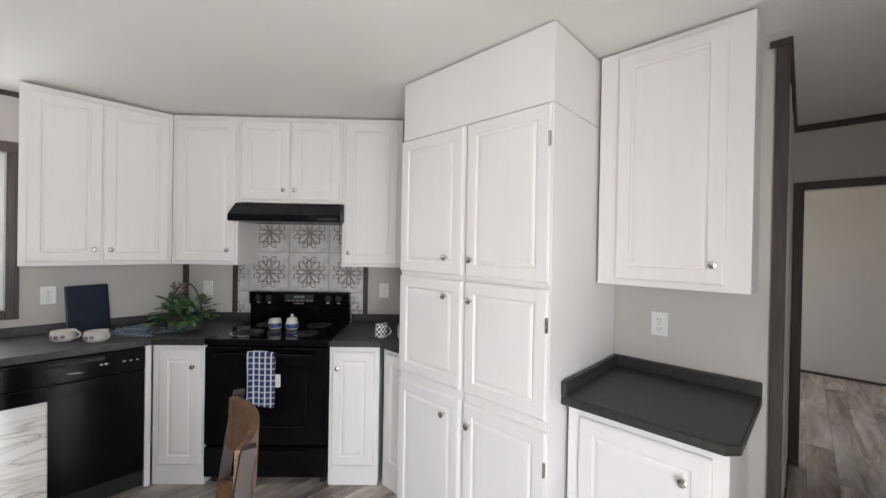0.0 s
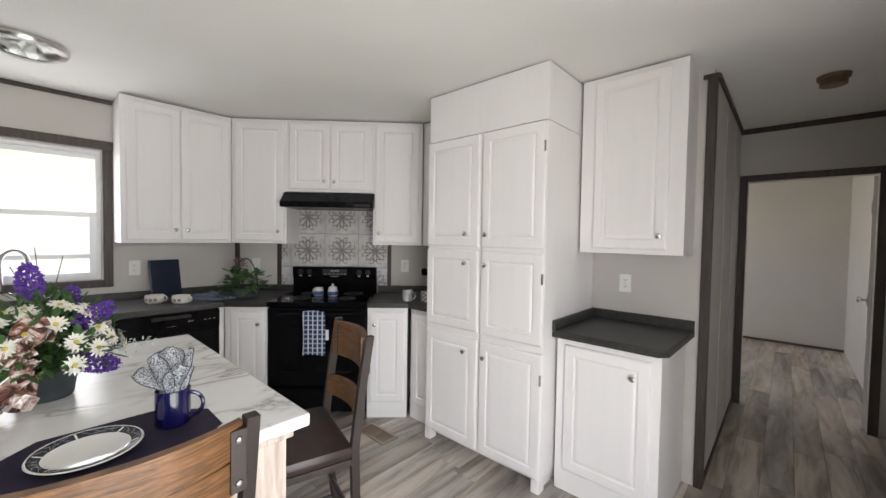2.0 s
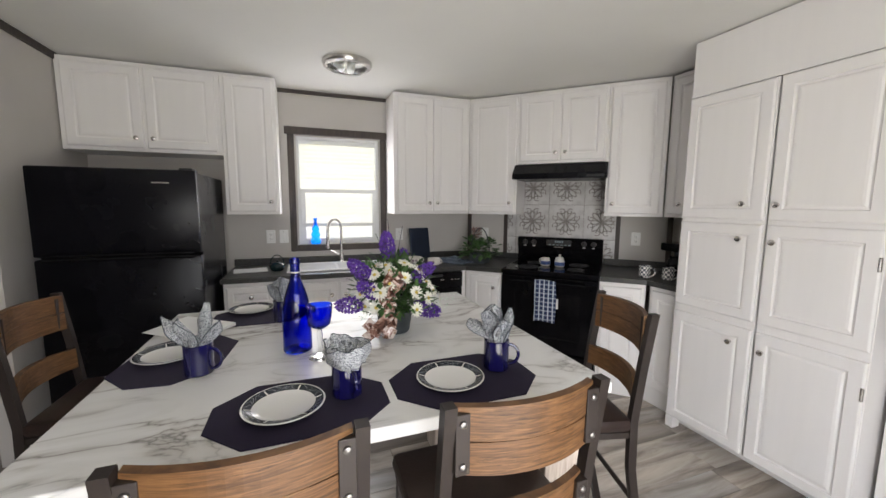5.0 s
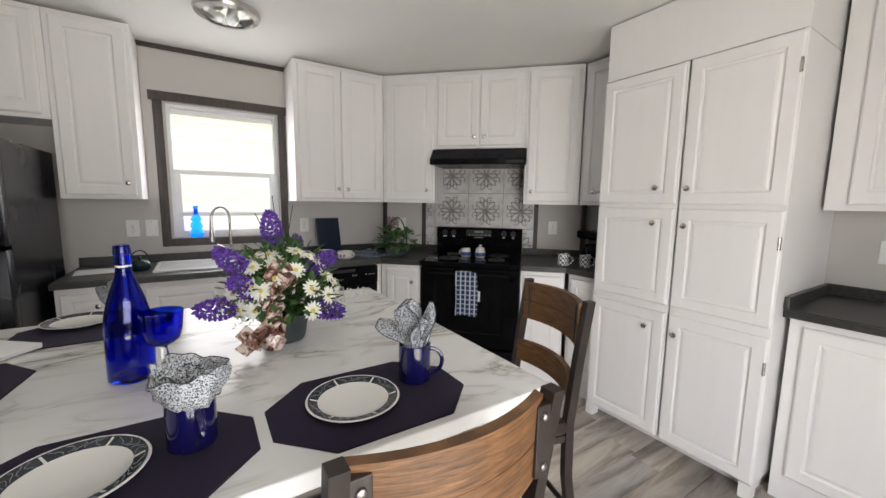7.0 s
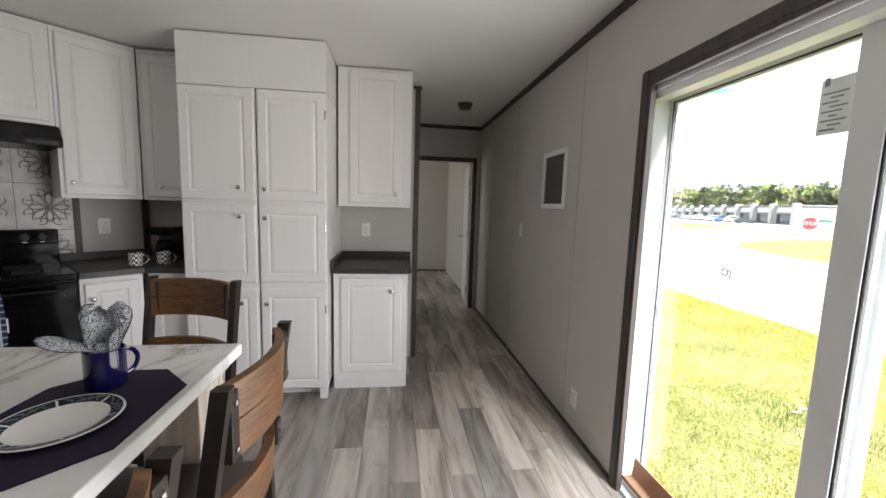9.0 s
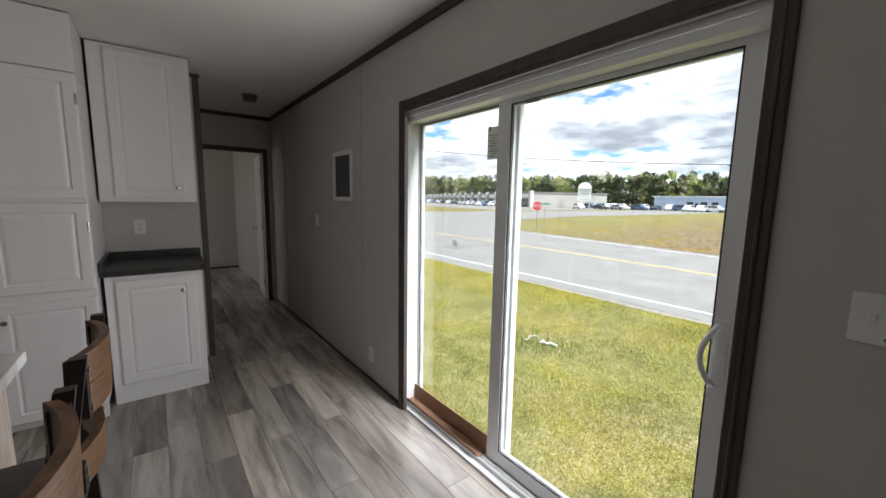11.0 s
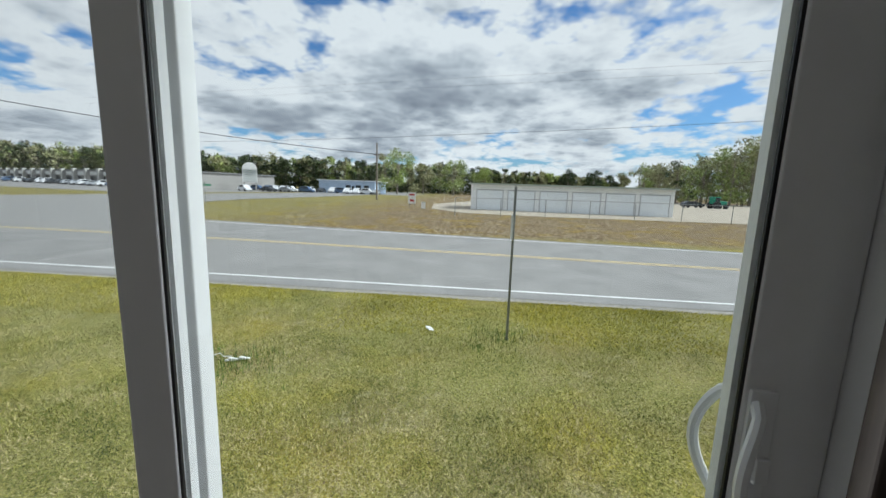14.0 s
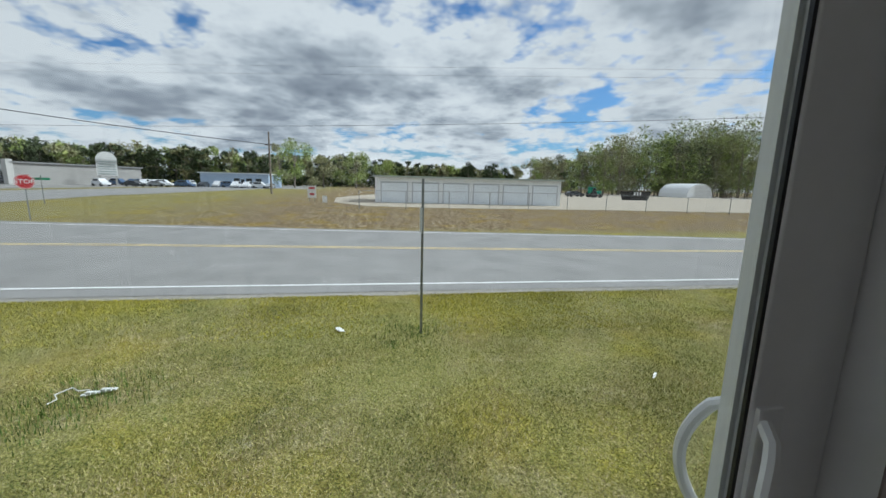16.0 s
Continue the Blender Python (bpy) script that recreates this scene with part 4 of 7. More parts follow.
for y in (-0.2, 0.2):
    b = bmesh.new()
    tube(b, [(0.013, y, 0.01), (0.013, y, 0.87)], 0.001, 5)
    part("cord", b, VINYL, blind, "thin white ladder cord")

# ---- fixtures on walls and ceiling ----
GLOW = bpy.data.materials.new("frosted_bulb")
GLOW.use_nodes = True
GLOW.node_tree.nodes["Principled BSDF"].inputs["Base Color"].default_value = (0.85, 0.85, 0.83, 1)
CLEAR = GLASS
lamp = thing("ceiling_light", pose(-2.517, -0.316, ZC), "flush nickel ceiling light with clear glass, switched off", "ceiling light")
b = bmesh.new()
lathe(b, [(0, 0), (0.165, 0), (0.168, -0.012), (0.16, -0.03), (0.135, -0.04), (0.128, -0.034), (0.14, -0.012), (0, -0.01)], 40)
part("ring", b, STEEL, lamp, smooth=True)
b = bmesh.new()
lathe(b, [(0.13, -0.036), (0.11, -0.058), (0.06, -0.074), (0, -0.078)], 36)
part("glass", b, CLEAR, lamp, "clear glass dome", smooth=True)
for k in range(3):
    a = k * 2.094 + 0.4
    b = bmesh.new()
    lathe(b, [(0, 0.03), (0.013, 0.03), (0.015, 0.0), (0.026, -0.02), (0.02, -0.04), (0, -0.045)], 14, pose(0, 0, 0, 0, 60, 0))
    part("bulb", b, GLOW, lamp, "white bulb", pose(0.06 * math.cos(a), 0.06 * math.sin(a), -0.03, 0, 0, math.degrees(a)), True)
hl = thing("ceiling_light", pose(0.597, 2.846, ZC), "small round dark brass ceiling light in the hall", "ceiling light")
b = bmesh.new()
lathe(b, [(0, 0), (0.075, 0), (0.072, -0.02), (0.06, -0.03), (0.06, -0.055), (0.045, -0.06), (0, -0.052)], 28)
part("body", b, material("dark_brass", (0.16, 0.12, 0.075), 0.35, 0.8, var=0.15, bump=0.03), hl, smooth=True)

vent = thing("return_air_grille", pose(XR, 1.725, 1.375, 0, 0, -90), "white framed return air grille on the panel wall", "air grille")
part("frame", boxes((0, 0.381, -0.016, 0, 0, 0.035), (0, 0.381, -0.016, 0, 0.368, 0.403), (0, 0.035, -0.016, 0, 0.035, 0.368), (0.346, 0.381, -0.016, 0, 0.035, 0.368), bevel=0.003), VINYL, vent)
part("filter", boxes((0.03, 0.351, -0.004, -0.001, 0.03, 0.373)), material("grey_filter", (0.10, 0.10, 0.10), 0.9, var=0.2, scale=40), vent, "dark grey filter")
for i in range(20):
    share("louvre", bpy.data.meshes.get("louvre") or mesh_of("louvre", boxes((0.033, 0.348, -0.008, -0.006, 0, 0.003)), material("grille_grey", (0.16, 0.16, 0.16), 0.6)), vent, pose(0, 0, 0.042 + 0.0165 * i, 0, 0, 0))


def wall_plate(m, kind, label, w=0.072):
    p = thing("wall_switch" if kind == "switch" else "wall_outlet", m, label, "switch" if kind == "switch" else "outlet")
    part("plate", boxes((-w / 2, w / 2, -0.006, 0, -0.057, 0.057), bevel=0.0025), PLATE, p)
    if kind == "switch":
        for k in range(2 if w > 0.1 else 1):
            x = (k - 0.5) * 0.046 if w > 0.1 else 0
            part("toggle", boxes((x - 0.005, x + 0.005, -0.017, -0.005, -0.002, 0.012), (x - 0.009, x + 0.009, -0.0075, -0.005, -0.018, 0.018), bevel=0.001), PLATE, p)
    else:
        for z in (-0.02, 0.02):
            s = part("socket", boxes((-0.016, 0.016, -0.0085, -0.005, z - 0.014, z + 0.014), bevel=0.003), PLATE, p)
            part("slots", boxes((-0.008, -0.006, -0.0092, -0.008, z - 0.003, z + 0.007), (0.006, 0.008, -0.0092, -0.008, z - 0.003, z + 0.007), (-0.002, 0.002, -0.0092, -0.008, z - 0.010, z - 0.006)), SLOT, s, "dark slots")
    for z in (-0.042, 0.042) if kind == "switch" else (0,):
        part("screw", boxes((-0.003, 0.003, -0.0075, -0.005, z - 0.003, z + 0.003)), STEEL, p)
    return p


EAST = lambda y, z: pose(XR, y, z, 0, 0, -90)
WEST = lambda y, z: pose(XL, y, z, 0, 0, 90)
wall_plate(EAST(1.05, 0.216), "outlet", "white wall outlet low on the panel wall")
wall_plate(EAST(2.19, 1.18), "switch", "white light switch on the hall wall")
wall_plate(EAST(-1.435, 1.16), "switch", "white double light switch beside the sliding door", 0.118)
wall_plate(pose(-0.335, YB, 1.149), "outlet", "white outlet above the side counter")
wall_plate(WEST(-0.905, 1.15), "outlet", "white outlet between refrigerator and window")
wall_plate(WEST(-0.80, 1.15), "switch", "white switch beside the kitchen window")
wall_plate(WEST(0.235, 1.15), "outlet", "white outlet under the wall cabinet")
wall_plate(DG @ pose(-1.47, 3.04, 1.15), "switch", "white switch beside the range")
wall_plate(DG @ pose(-0.10, 3.04, 1.15), "outlet", "white outlet beside the coffee maker")

reg = thing("floor_register", pose(-1.71, 1.36, 0.0), "tan metal floor register set in the planks", "floor vent")
REGM = material("tan_metal", (0.30, 0.235, 0.175), 0.5, 0.3, var=0.1)
part("frame", boxes((-0.15, 0.15, -0.07, -0.05, 0, 0.008), (-0.15, 0.15, 0.05, 0.07, 0, 0.008), (-0.15, -0.13, -0.05, 0.05, 0, 0.008), (0.13, 0.15, -0.05, 0.05, 0, 0.008), (-0.005, 0.005, -0.05, 0.05, 0.0, 0.006)), REGM, reg)
rme = mesh_of("louvre", boxes((-0.003, 0.003, -0.05, 0.05, 0.0005, 0.005)), REGM)
for i in range(20):
    share("louvre", rme, reg, pose(-0.122 + 0.0128 * i, 0, 0))
# thin dark sheet paints the shade below the louvres
part("duct", boxes((-0.13, 0.13, -0.05, 0.05, 0.0002, 0.001)), SLOT, reg)

# sticker, mark and cardboard at the sliding door
STICKER = material("sticker_paper", (0.74, 0.75, 0.74), 0.7, var=0.05)
kn, kl = STICKER.node_tree.nodes, STICKER.node_tree.links
k_tr, k_mx = kn.new("ShaderNodeBsdfTranslucent"), kn.new("ShaderNodeMixShader")
k_tr.inputs[0].default_value, k_mx.inputs[0].default_value = (0.62, 0.62, 0.60, 1), 0.5
kl.new(kn["Principled BSDF"].outputs[0], k_mx.inputs[1]), kl.new(k_tr.outputs[0], k_mx.inputs[2]), kl.new(k_mx.outputs[0], kn["Material Output"].inputs[0])
st = thing("window_sticker", pose(1.1565, -0.018, 1.612, 0, 0, -90), "grey energy label stuck on the glass", "sticker")
part("paper", boxes((0, 0.097, -0.0006, 0, 0, 0.16)), STICKER, st)
part("print", boxes((0.008, 0.022, -0.001, -0.0006, 0.14, 0.165), *[(0.008 + 0.02 * (i % 2), 0.05 + 0.012 * (i % 3), -0.001, -0.0006, 0.012 + 0.013 * i, 0.017 + 0.013 * i) for i in range(9)]), material("sticker_ink", (0.27, 0.27, 0.27), 0.7), st, "dark printed bars")
solid("foam_shim", boxes((1.10, 1.108, -0.385, -0.313, 1.830, 1.848)), material("grey_foam", (0.25, 0.25, 0.24), 0.9), "grey foam shim under the door head", "shim")
CARD = material("cardboard", (0.33, 0.19, 0.115), 0.85, var=0.1, scale=6, bump=0.2, bump_scale=90)
cb = thing("cardboard_strip", pose(1.09, 0.25, 0.036), "folded brown cardboard strip lying in the door track", "cardboard")
b = bmesh.new()
box(b, -0.03, 0.03, -0.37, 0.35, 0, 0.004)
part("base", b, CARD, cb)
b = bmesh.new()
box(b, 0.026, 0.032, -0.37, 0.35, 0.0, 0.10)
part("flap", b, CARD, cb, m=pose(0, 0, 0, 0, 6, 0))
b = bmesh.new()
box(b, -0.034, -0.03, -0.36, 0.34, 0.0, 0.02)
part("lip", b, CARD, cb)
tp = bmesh.new()
tube(tp, [(1.1598, 0.241 + 0.013 * math.cos(k * 0.5), 1.152 + 0.013 * math.sin(k * 0.5)) for k in range(13)], 0.002, 5)
tube(tp, [(1.1598, 0.223, 1.162), (1.1598, 0.213, 1.147), (1.1598, 0.223, 1.139), (1.1598, 0.213, 1.127)], 0.002, 5)
solid("glass_mark", tp, SLOT, "small dark scribbled mark on the glass", "mark")

# ---- chairs ----
CHWOOD = streaked("chair_oak", [(0.3, (0.036, 0.016, 0.006)), (0.48, (0.115, 0.053, 0.019)), (0.7, (0.215, 0.108, 0.043))], 0.45, 3.0, (2.2, 2.2, 34), 7, 2.2, 9, 0.25)
IRON = material("bronze_iron", (0.028, 0.021, 0.018), 0.45, 0.3, var=0.2, scale=9, bump=0.1)
LEATHER = material("brown_leather", (0.028, 0.017, 0.014), 0.36, var=0.25, scale=12, bump=0.3, bump_scale=150)


def bar(bm, pts, wx, wy):
    """A square bar along points, its sides kept along x and y."""
    rings = []
    for p in pts:
        rings.append([bm.verts.new((p[0] + sx * wx / 2, p[1] + sy * wy / 2, p[2])) for sx, sy in ((-1, -1), (1, -1), (1, 1), (-1, 1))])
    for a, b in zip(rings, rings[1:]):
        for i in range(4):
            bm.faces.new((a[i], a[(i + 1) % 4], b[(i + 1) % 4], b[i]))
    bm.faces.new(rings[0][::-1]), bm.faces.new(rings[-1])


def back_slat(z0, z1, x, bow, half):
    bm = bmesh.new()
    n = 14
    rows = []
    for i in range(n + 1):
        y = -half + 2 * half * i / n
        xo = x + bow * (1 - (y / half) ** 2)
        tilt = 0.03
        arch = 0.004 * (1 - (y / half) ** 2)
        rows.append([bm.verts.new(v) for v in ((xo, y, z0), (xo + 0.02, y, z0), (xo + 0.02 + tilt * (z1 - z0), y, z1 + arch), (xo + tilt * (z1 - z0), y, z1 + arch))])
    for a, b in zip(rows, rows[1:]):
        for i in range(4):
            bm.faces.new((a[i], a[(i + 1) % 4], b[(i + 1) % 4], b[i]))
    bm.faces.new(rows[0][::-1]), bm.faces.new(rows[-1])
    return bm


bolt_bm = bmesh.new()
lathe(bolt_bm, [(0, 0), (0.008, 0), (0.007, 0.004), (0.003, 0.006), (0, 0.0062)], 10, pose(0, 0, 0, 0, 90, 0))
BOLT = mesh_of("bolt", bolt_bm, material("bolt_steel", (0.20, 0.19, 0.18), 0.35, 0.9, bump=0), True)


def counter_chair(m, label):
    """Its back is on +x; the seat faces -x."""
    c = thing("counter_chair", m, label, "chair", "chairs round the table")
    for s in (-1, 1):
        b = bmesh.new()
        bar(b, [(0.27, s * 0.185, 0.0), (0.225, s * 0.185, 0.2), (0.185, s * 0.187, 0.45), (0.18, s * 0.187, 0.64), (0.205, s * 0.187, 0.85), (0.235, s * 0.187, 1.05)], 0.03, 0.026)
        part("back_post", b, IRON, c)
        b = bmesh.new()
        bar(b, [(-0.225, s * 0.19, 0.0), (-0.20, s * 0.185, 0.3), (-0.19, s * 0.18, 0.585)], 0.026, 0.026)
        part("front_leg", b, IRON, c)
        b = bmesh.new()
        tube(b, [(-0.21, s * 0.187, 0.22), (0.225, s * 0.186, 0.22)], 0.009, 8)
        part("stretcher", b, IRON, c)
    for xx, z in ((-0.215, 0.17), (0.20, 0.32)):
        b = bmesh.new()
        tube(b, [(xx, -0.187, z), (xx, 0.187, z)], 0.010, 8)
        part("stretcher", b, IRON, c)
    for k in range(3):
        z0 = (0.892, 0.968, 0.715)[k]
        z1 = (0.963, 1.040, 0.80)[k]
        x = 0.203 if k < 2 else 0.178
        if k == 1:
            x = 0.2055
        part("back_slat", back_slat(z0, z1, x, 0.045, 0.172), CHWOOD, c, "curved brown oak slat")
    for s in (-1, 1):
        for z0, z1, x in ((0.90, 1.03, 0.206), (0.725, 0.79, 0.186)):
            p = part("bracket", boxes((x + 0.008, x + 0.038, s * 0.16 - 0.016, s * 0.16 + 0.016, z0, z1), bevel=0.002), IRON, c, "bolted iron plate")
            for zz in (z0 + 0.02, z1 - 0.02):
                tagged(share("bolt", BOLT, p, pose(x + 0.038, s * 0.16, zz)), "steel bolt head")
    b = bmesh.new()
    box(b, -0.225, 0.175, -0.205, 0.205, 0.60, 0.655, 0.022)
    part("seat", b, LEATHER, c, "padded dark brown leather seat", smooth=True)
    part("seat_frame", boxes((-0.21, 0.19, -0.195, 0.195, 0.575, 0.60), bevel=0.003), IRON, c)
    return c


ch = counter_chair(pose(-0.623, -0.193, 0), "counter-height chair with curved oak back and iron frame")
copy_thing(ch, pose(-0.621, -0.735, 0))
copy_thing(ch, pose(-0.965, 0.367, 0, 0, 0, 75))
copy_thing(ch, pose(-1.62, -1.42, 0, 0, 0, -92))

# ---- table settings ----
NAVY = material("navy_placemat", (0.015, 0.010, 0.030), 0.95, var=0.15, scale=20, bump=0.4, bump_scale=700)
COBALT = material("cobalt_glaze", (0.006, 0.005, 0.06), 0.10, var=0.1, scale=5, bump=0, coat=0.5)
BLUEG = glassy("cobalt_glass", (0.012, 0.05, 0.75), 0.02)
CHINA = material("white_china", (0.80, 0.79, 0.76), 0.14, var=0.01, bump=0, coat=0.3)
RIMM = material("dark_rim", (0.030, 0.036, 0.045), 0.2, var=0.3, scale=60, bump=0)


def speckle():
    m = bpy.data.materials.new("speckled_napkin")
    m.use_nodes = True
    n, l = m.node_tree.nodes, m.node_tree.links
    b = n["Principled BSDF"]
    b.inputs["Roughness"].default_value = 0.9
    co = n.new("ShaderNodeTexCoord")
    v = n.new("ShaderNodeTexNoise")
    v.inputs["Scale"].default_value, v.inputs["Detail"].default_value = 330, 2
    l.new(co.outputs["Object"], v.inputs["Vector"])
    r = ramp_node(n, [(0.43, (0.05, 0.055, 0.07)), (0.52, (0.54, 0.56, 0.58))])
    l.new(v.outputs[0], r.inputs[0])
    l.new(r.outputs[0], b.inputs["Base Color"])
    return m


NAP = speckle()
NAPEDGE = material("napkin_hem", (0.05, 0.06, 0.07), 0.9, bump=0)


def placemat(x, y, rz, w=0.31, ln=0.445, ends=0.095):
    bm = bmesh.new()
    pts = [(-w / 2, -ln / 2 + ends), (-w / 2 + ends, -ln / 2), (w / 2 - ends, -ln / 2), (w / 2, -ln / 2 + ends), (w / 2, ln / 2 - ends), (w / 2 - ends, ln / 2), (-w / 2 + ends, ln / 2), (-w / 2, ln / 2 - ends)]
    lo = [bm.verts.new((*p, 0)) for p in pts]
    hi = [bm.verts.new((p[0] * 0.99, p[1] * 0.99, 0.003)) for p in pts]
    bm.faces.new(lo[::-1]), bm.faces.new(hi)
    for i in range(8):
        bm.faces.new((lo[i], lo[(i + 1) % 8], hi[(i + 1) % 8], hi[i]))
    return solid("placemat", bm, NAVY, "dark navy eight-sided cloth placemat on the table", "placemat", m=pose(x, y, 0.9055, 0, 0, rz), group="placemats")


LINEG = material("rim_line_grey", (0.26, 0.28, 0.30), 0.4, bump=0)


def plate(x, y, rz):
    p = thing("plate", pose(x, y, 0.909, 0, 0, rz) @ Matrix.Scale(0.91, 4), "white plate with a dark leaf-patterned rim on a placemat", "plate", "plates")
    b = bmesh.new()
    lathe(b, [(0, 0), (0.065, 0), (0.07, 0.004), (0.112, 0.014), (0.114, 0.016), (0.112, 0.018), (0.078, 0.008), (0.07, 0.005), (0, 0.005)], 48)
    part("dish", b, CHINA, p, smooth=True)
    b = bmesh.new()
    lathe(b, [(0.1085, 0.0172), (0.1085, 0.0178), (0.086, 0.0112), (0.086, 0.0106)], 48)
    part("rim_band", b, RIMM, p, "dark patterned rim band", smooth=True)
    for k in range(6):
        a = k * math.pi / 3
        w = boxes((0.086, 0.1085, -0.0022, 0.0022, 0, 0.0006))
        part("divider", w, CHINA, p, "white rim divider", pose(0, 0, 0, 0, 0, k * 60) @ pose(0, 0, -0.0136, 0, -16.5, 0))
        w = bmesh.new()
        for j in range(5):
            a0 = a + 0.16 + 0.17 * j
            r0, r1 = 0.089, 0.105
            pts = []
            for i in range(5):
                rr = r0 + (r1 - r0) * i / 4
                aa = a0 + 0.10 * math.sin(i * 0.9 + j)
                pts.append((rr * math.cos(aa), rr * math.sin(aa), 0.0093 + (rr - 0.079) * 0.295 + 0.0004))
            tube(w, pts, 0.0006, 4)
        part("leaf_lines", w, LINEG, p, "fine grey leaf lines")
    return p


def mug(x, y, z, rz, mat, label, r=0.041, h=0.098, group="mugs"):
    g = thing("mug", pose(x, y, z, 0, 0, rz), label, "mug", group)
    b = bmesh.new()
    lathe(b, [(0, 0), (r * 0.9, 0), (r, 0.004), (r, h - 0.002), (r - 0.002, h), (r - 0.004, h - 0.002), (r - 0.005, 0.008), (0, 0.007)], 32)
    part("cup", b, mat, g, smooth=True)
    b = bmesh.new()
    tube(b, [(r - 0.003 + 0.033 * math.sin(math.pi * k / 12), 0, h * 0.5 + h * 0.34 * math.cos(math.pi * k / 12)) for k in range(13)], 0.0055, 8)
    part("handle", b, mat, g, smooth=True)
    return g


def petal(bm, hem, base, lean, az, ln, wid, curl, point):
    """One folded leaf of a napkin that stands in a mug."""
    n, mcols = 8, 6
    m = pose(0, 0, base, 0, 0, az) @ pose(0, 0, 0, 0, lean, 0)
    rows = []
    for i in range(n + 1):
        v = i / n
        half = wid * (0.55 + 0.45 * math.sin(min(1, v * 1.25) * math.pi / 2)) if not point else wid * (0.6 + 0.5 * v) * (1.0 if v < 0.6 else (1 - v) / 0.4 + 0.02)
        if not point and v > 0.8:
            half *= math.sqrt(max(0.03, 1 - ((v - 0.8) / 0.2) ** 2))
        row = []
        for j in range(mcols + 1):
            u = -1 + 2 * j / mcols
            row.append(m @ Vector((curl * v * v + 0.012 * u * u + 0.004 * math.sin(7 * v + 3 * u + az), half * u, ln * v)))
        rows.append(row)
    vs = [[bm.verts.new(p) for p in row] for row in rows]
    for a, b in zip(vs, vs[1:]):
        for j in range(mcols):
            bm.faces.new((a[j], a[j + 1], b[j + 1], b[j]))
    edge = [r[0] for r in rows] + rows[-1][1:] + [r[-1] for r in rows[::-1][1:]]
    tube(hem, edge, 0.0013, 5)


def napkin(x, y, z, rz, leaves, label):
    np_ = thing("napkin", pose(x, y, z, 0, 0, rz), label, "napkin", "napkins")
    for lf in leaves:
        bm, hem = bmesh.new(), bmesh.new()
        petal(bm, hem, *lf)
        c = part("fold", bm, NAP, np_, smooth=True)
        mo = c.modifiers.new("thick", "SOLIDIFY")
        mo.thickness = 0.0015
        part("hem", hem, NAPEDGE, c, "dark stitched hem", smooth=True)
    bm = bmesh.new()
    tube(bm, [(0, 0, 0.0), (0, 0, 0.03), (0.004, 0, 0.062)], 0.032, 12, taper=[0.9, 1, 0.75])
    part("base_fold", bm, NAP, np_, smooth=True)
    return np_


placemat(-0.765, -0.185, 0)
placemat(-0.757, -0.652, 0)
placemat(-1.235, -1.055, 84)
placemat(-1.70, -0.82, 0)
plate(-0.762, -0.23, 10)
plate(-0.758, -0.698, 35)
plate(-1.25, -1.09, 20)
plate(-1.787, -0.89, 50)
TOP = 0.9085
CM = "glossy cobalt blue mug holding a folded napkin"
mug(-0.793, -0.057, TOP, 62, COBALT, CM)
mug(-0.779, -0.535, TOP, 15, COBALT, CM)
mug(-1.068, -0.957, TOP, 70, COBALT, CM)
mug(-1.56, -0.735, TOP, 100, COBALT, CM)
NL = "white and black speckled napkin with dark hem in a mug"
ROUND = [(0.02, 16, 75, 0.135, 0.036, 0.0, False), (0.02, 8, 180, 0.135, 0.034, 0.0, False), (0.02, 14, 300, 0.14, 0.034, 0.0, False), (0.045, 62, 208, 0.12, 0.036, 0.01, False), (0.035, 22, 10, 0.09, 0.036, 0.0, False)]
napkin(-0.793, -0.057, TOP + 0.052, 0, ROUND, NL)


def wrapped_napkin(x, y, z, rz, label):
    """A napkin folded in a loose band whose top edge is tucked inward."""
    w = thing("napkin", pose(x, y, z, 0, 0, rz) @ Matrix.Diagonal((0.95, 0.95, 0.85, 1)), label, "napkin", "napkins")
    prof = [(0.030, 0.0), (0.036, 0.030), (0.045, 0.048), (0.056, 0.056), (0.062, 0.075), (0.065, 0.098), (0.064, 0.116), (0.054, 0.108), (0.046, 0.096), (0.038, 0.104), (0.026, 0.092), (0.014, 0.098), (0.004, 0.086)]
    bm = bmesh.new()
    nn = 56
    rings = []
    for i, (r, h) in enumerate(prof):
        grow = i / len(prof)
        ring = []
        for k in range(nn):
            a = 2 * math.pi * k / nn
            fold = 0.006 * math.sin(3 * a + 0.9 * i) + 0.004 * math.sin(7 * a - 1.3 * i) + 0.0025 * math.sin(13 * a + 2.1 * i)
            lift = 0.012 * grow * math.sin(2 * a + 0.6) + 0.007 * grow * math.sin(5 * a + i) + 0.003 * math.sin(9 * a + 1.7 * i)
            rr = max(0.002, r + fold * min(1.0, 3 * grow))
            ring.append((rr * math.cos(a) * 1.12, rr * math.sin(a) * 0.95, h + lift))
        rings.append(ring)
    vs = [[bm.verts.new(p) for p in ring] for ring in rings]
    for a, b in zip(vs, vs[1:]):
        for k in range(nn):
            bm.faces.new((a[k], a[(k + 1) % nn], b[(k + 1) % nn], b[k]))
    body = part("fold", bm, NAP, w, smooth=True)
    for i, k0, k1 in ((3, 4, 34), (6, 0, 30), (6, 34, 55), (8, 10, 40), (9, 38, 55), (10, 5, 28)):
        hem = bmesh.new()
        tube(hem, [tuple(Vector(p) * 1.012) for p in rings[i][k0:k1]], 0.0014, 5)
        part("hem", hem, NAPEDGE, body, "dark stitched hem", smooth=True)
    bm = bmesh.new()
    petal(bm, bmesh.new(), 0.075, 64, 222, 0.055, 0.022, -0.03, True)
    part("corner", bm, NAP, w, smooth=True)
    return w


wrapped_napkin(-0.779, -0.535, TOP + 0.050, 25, NL)
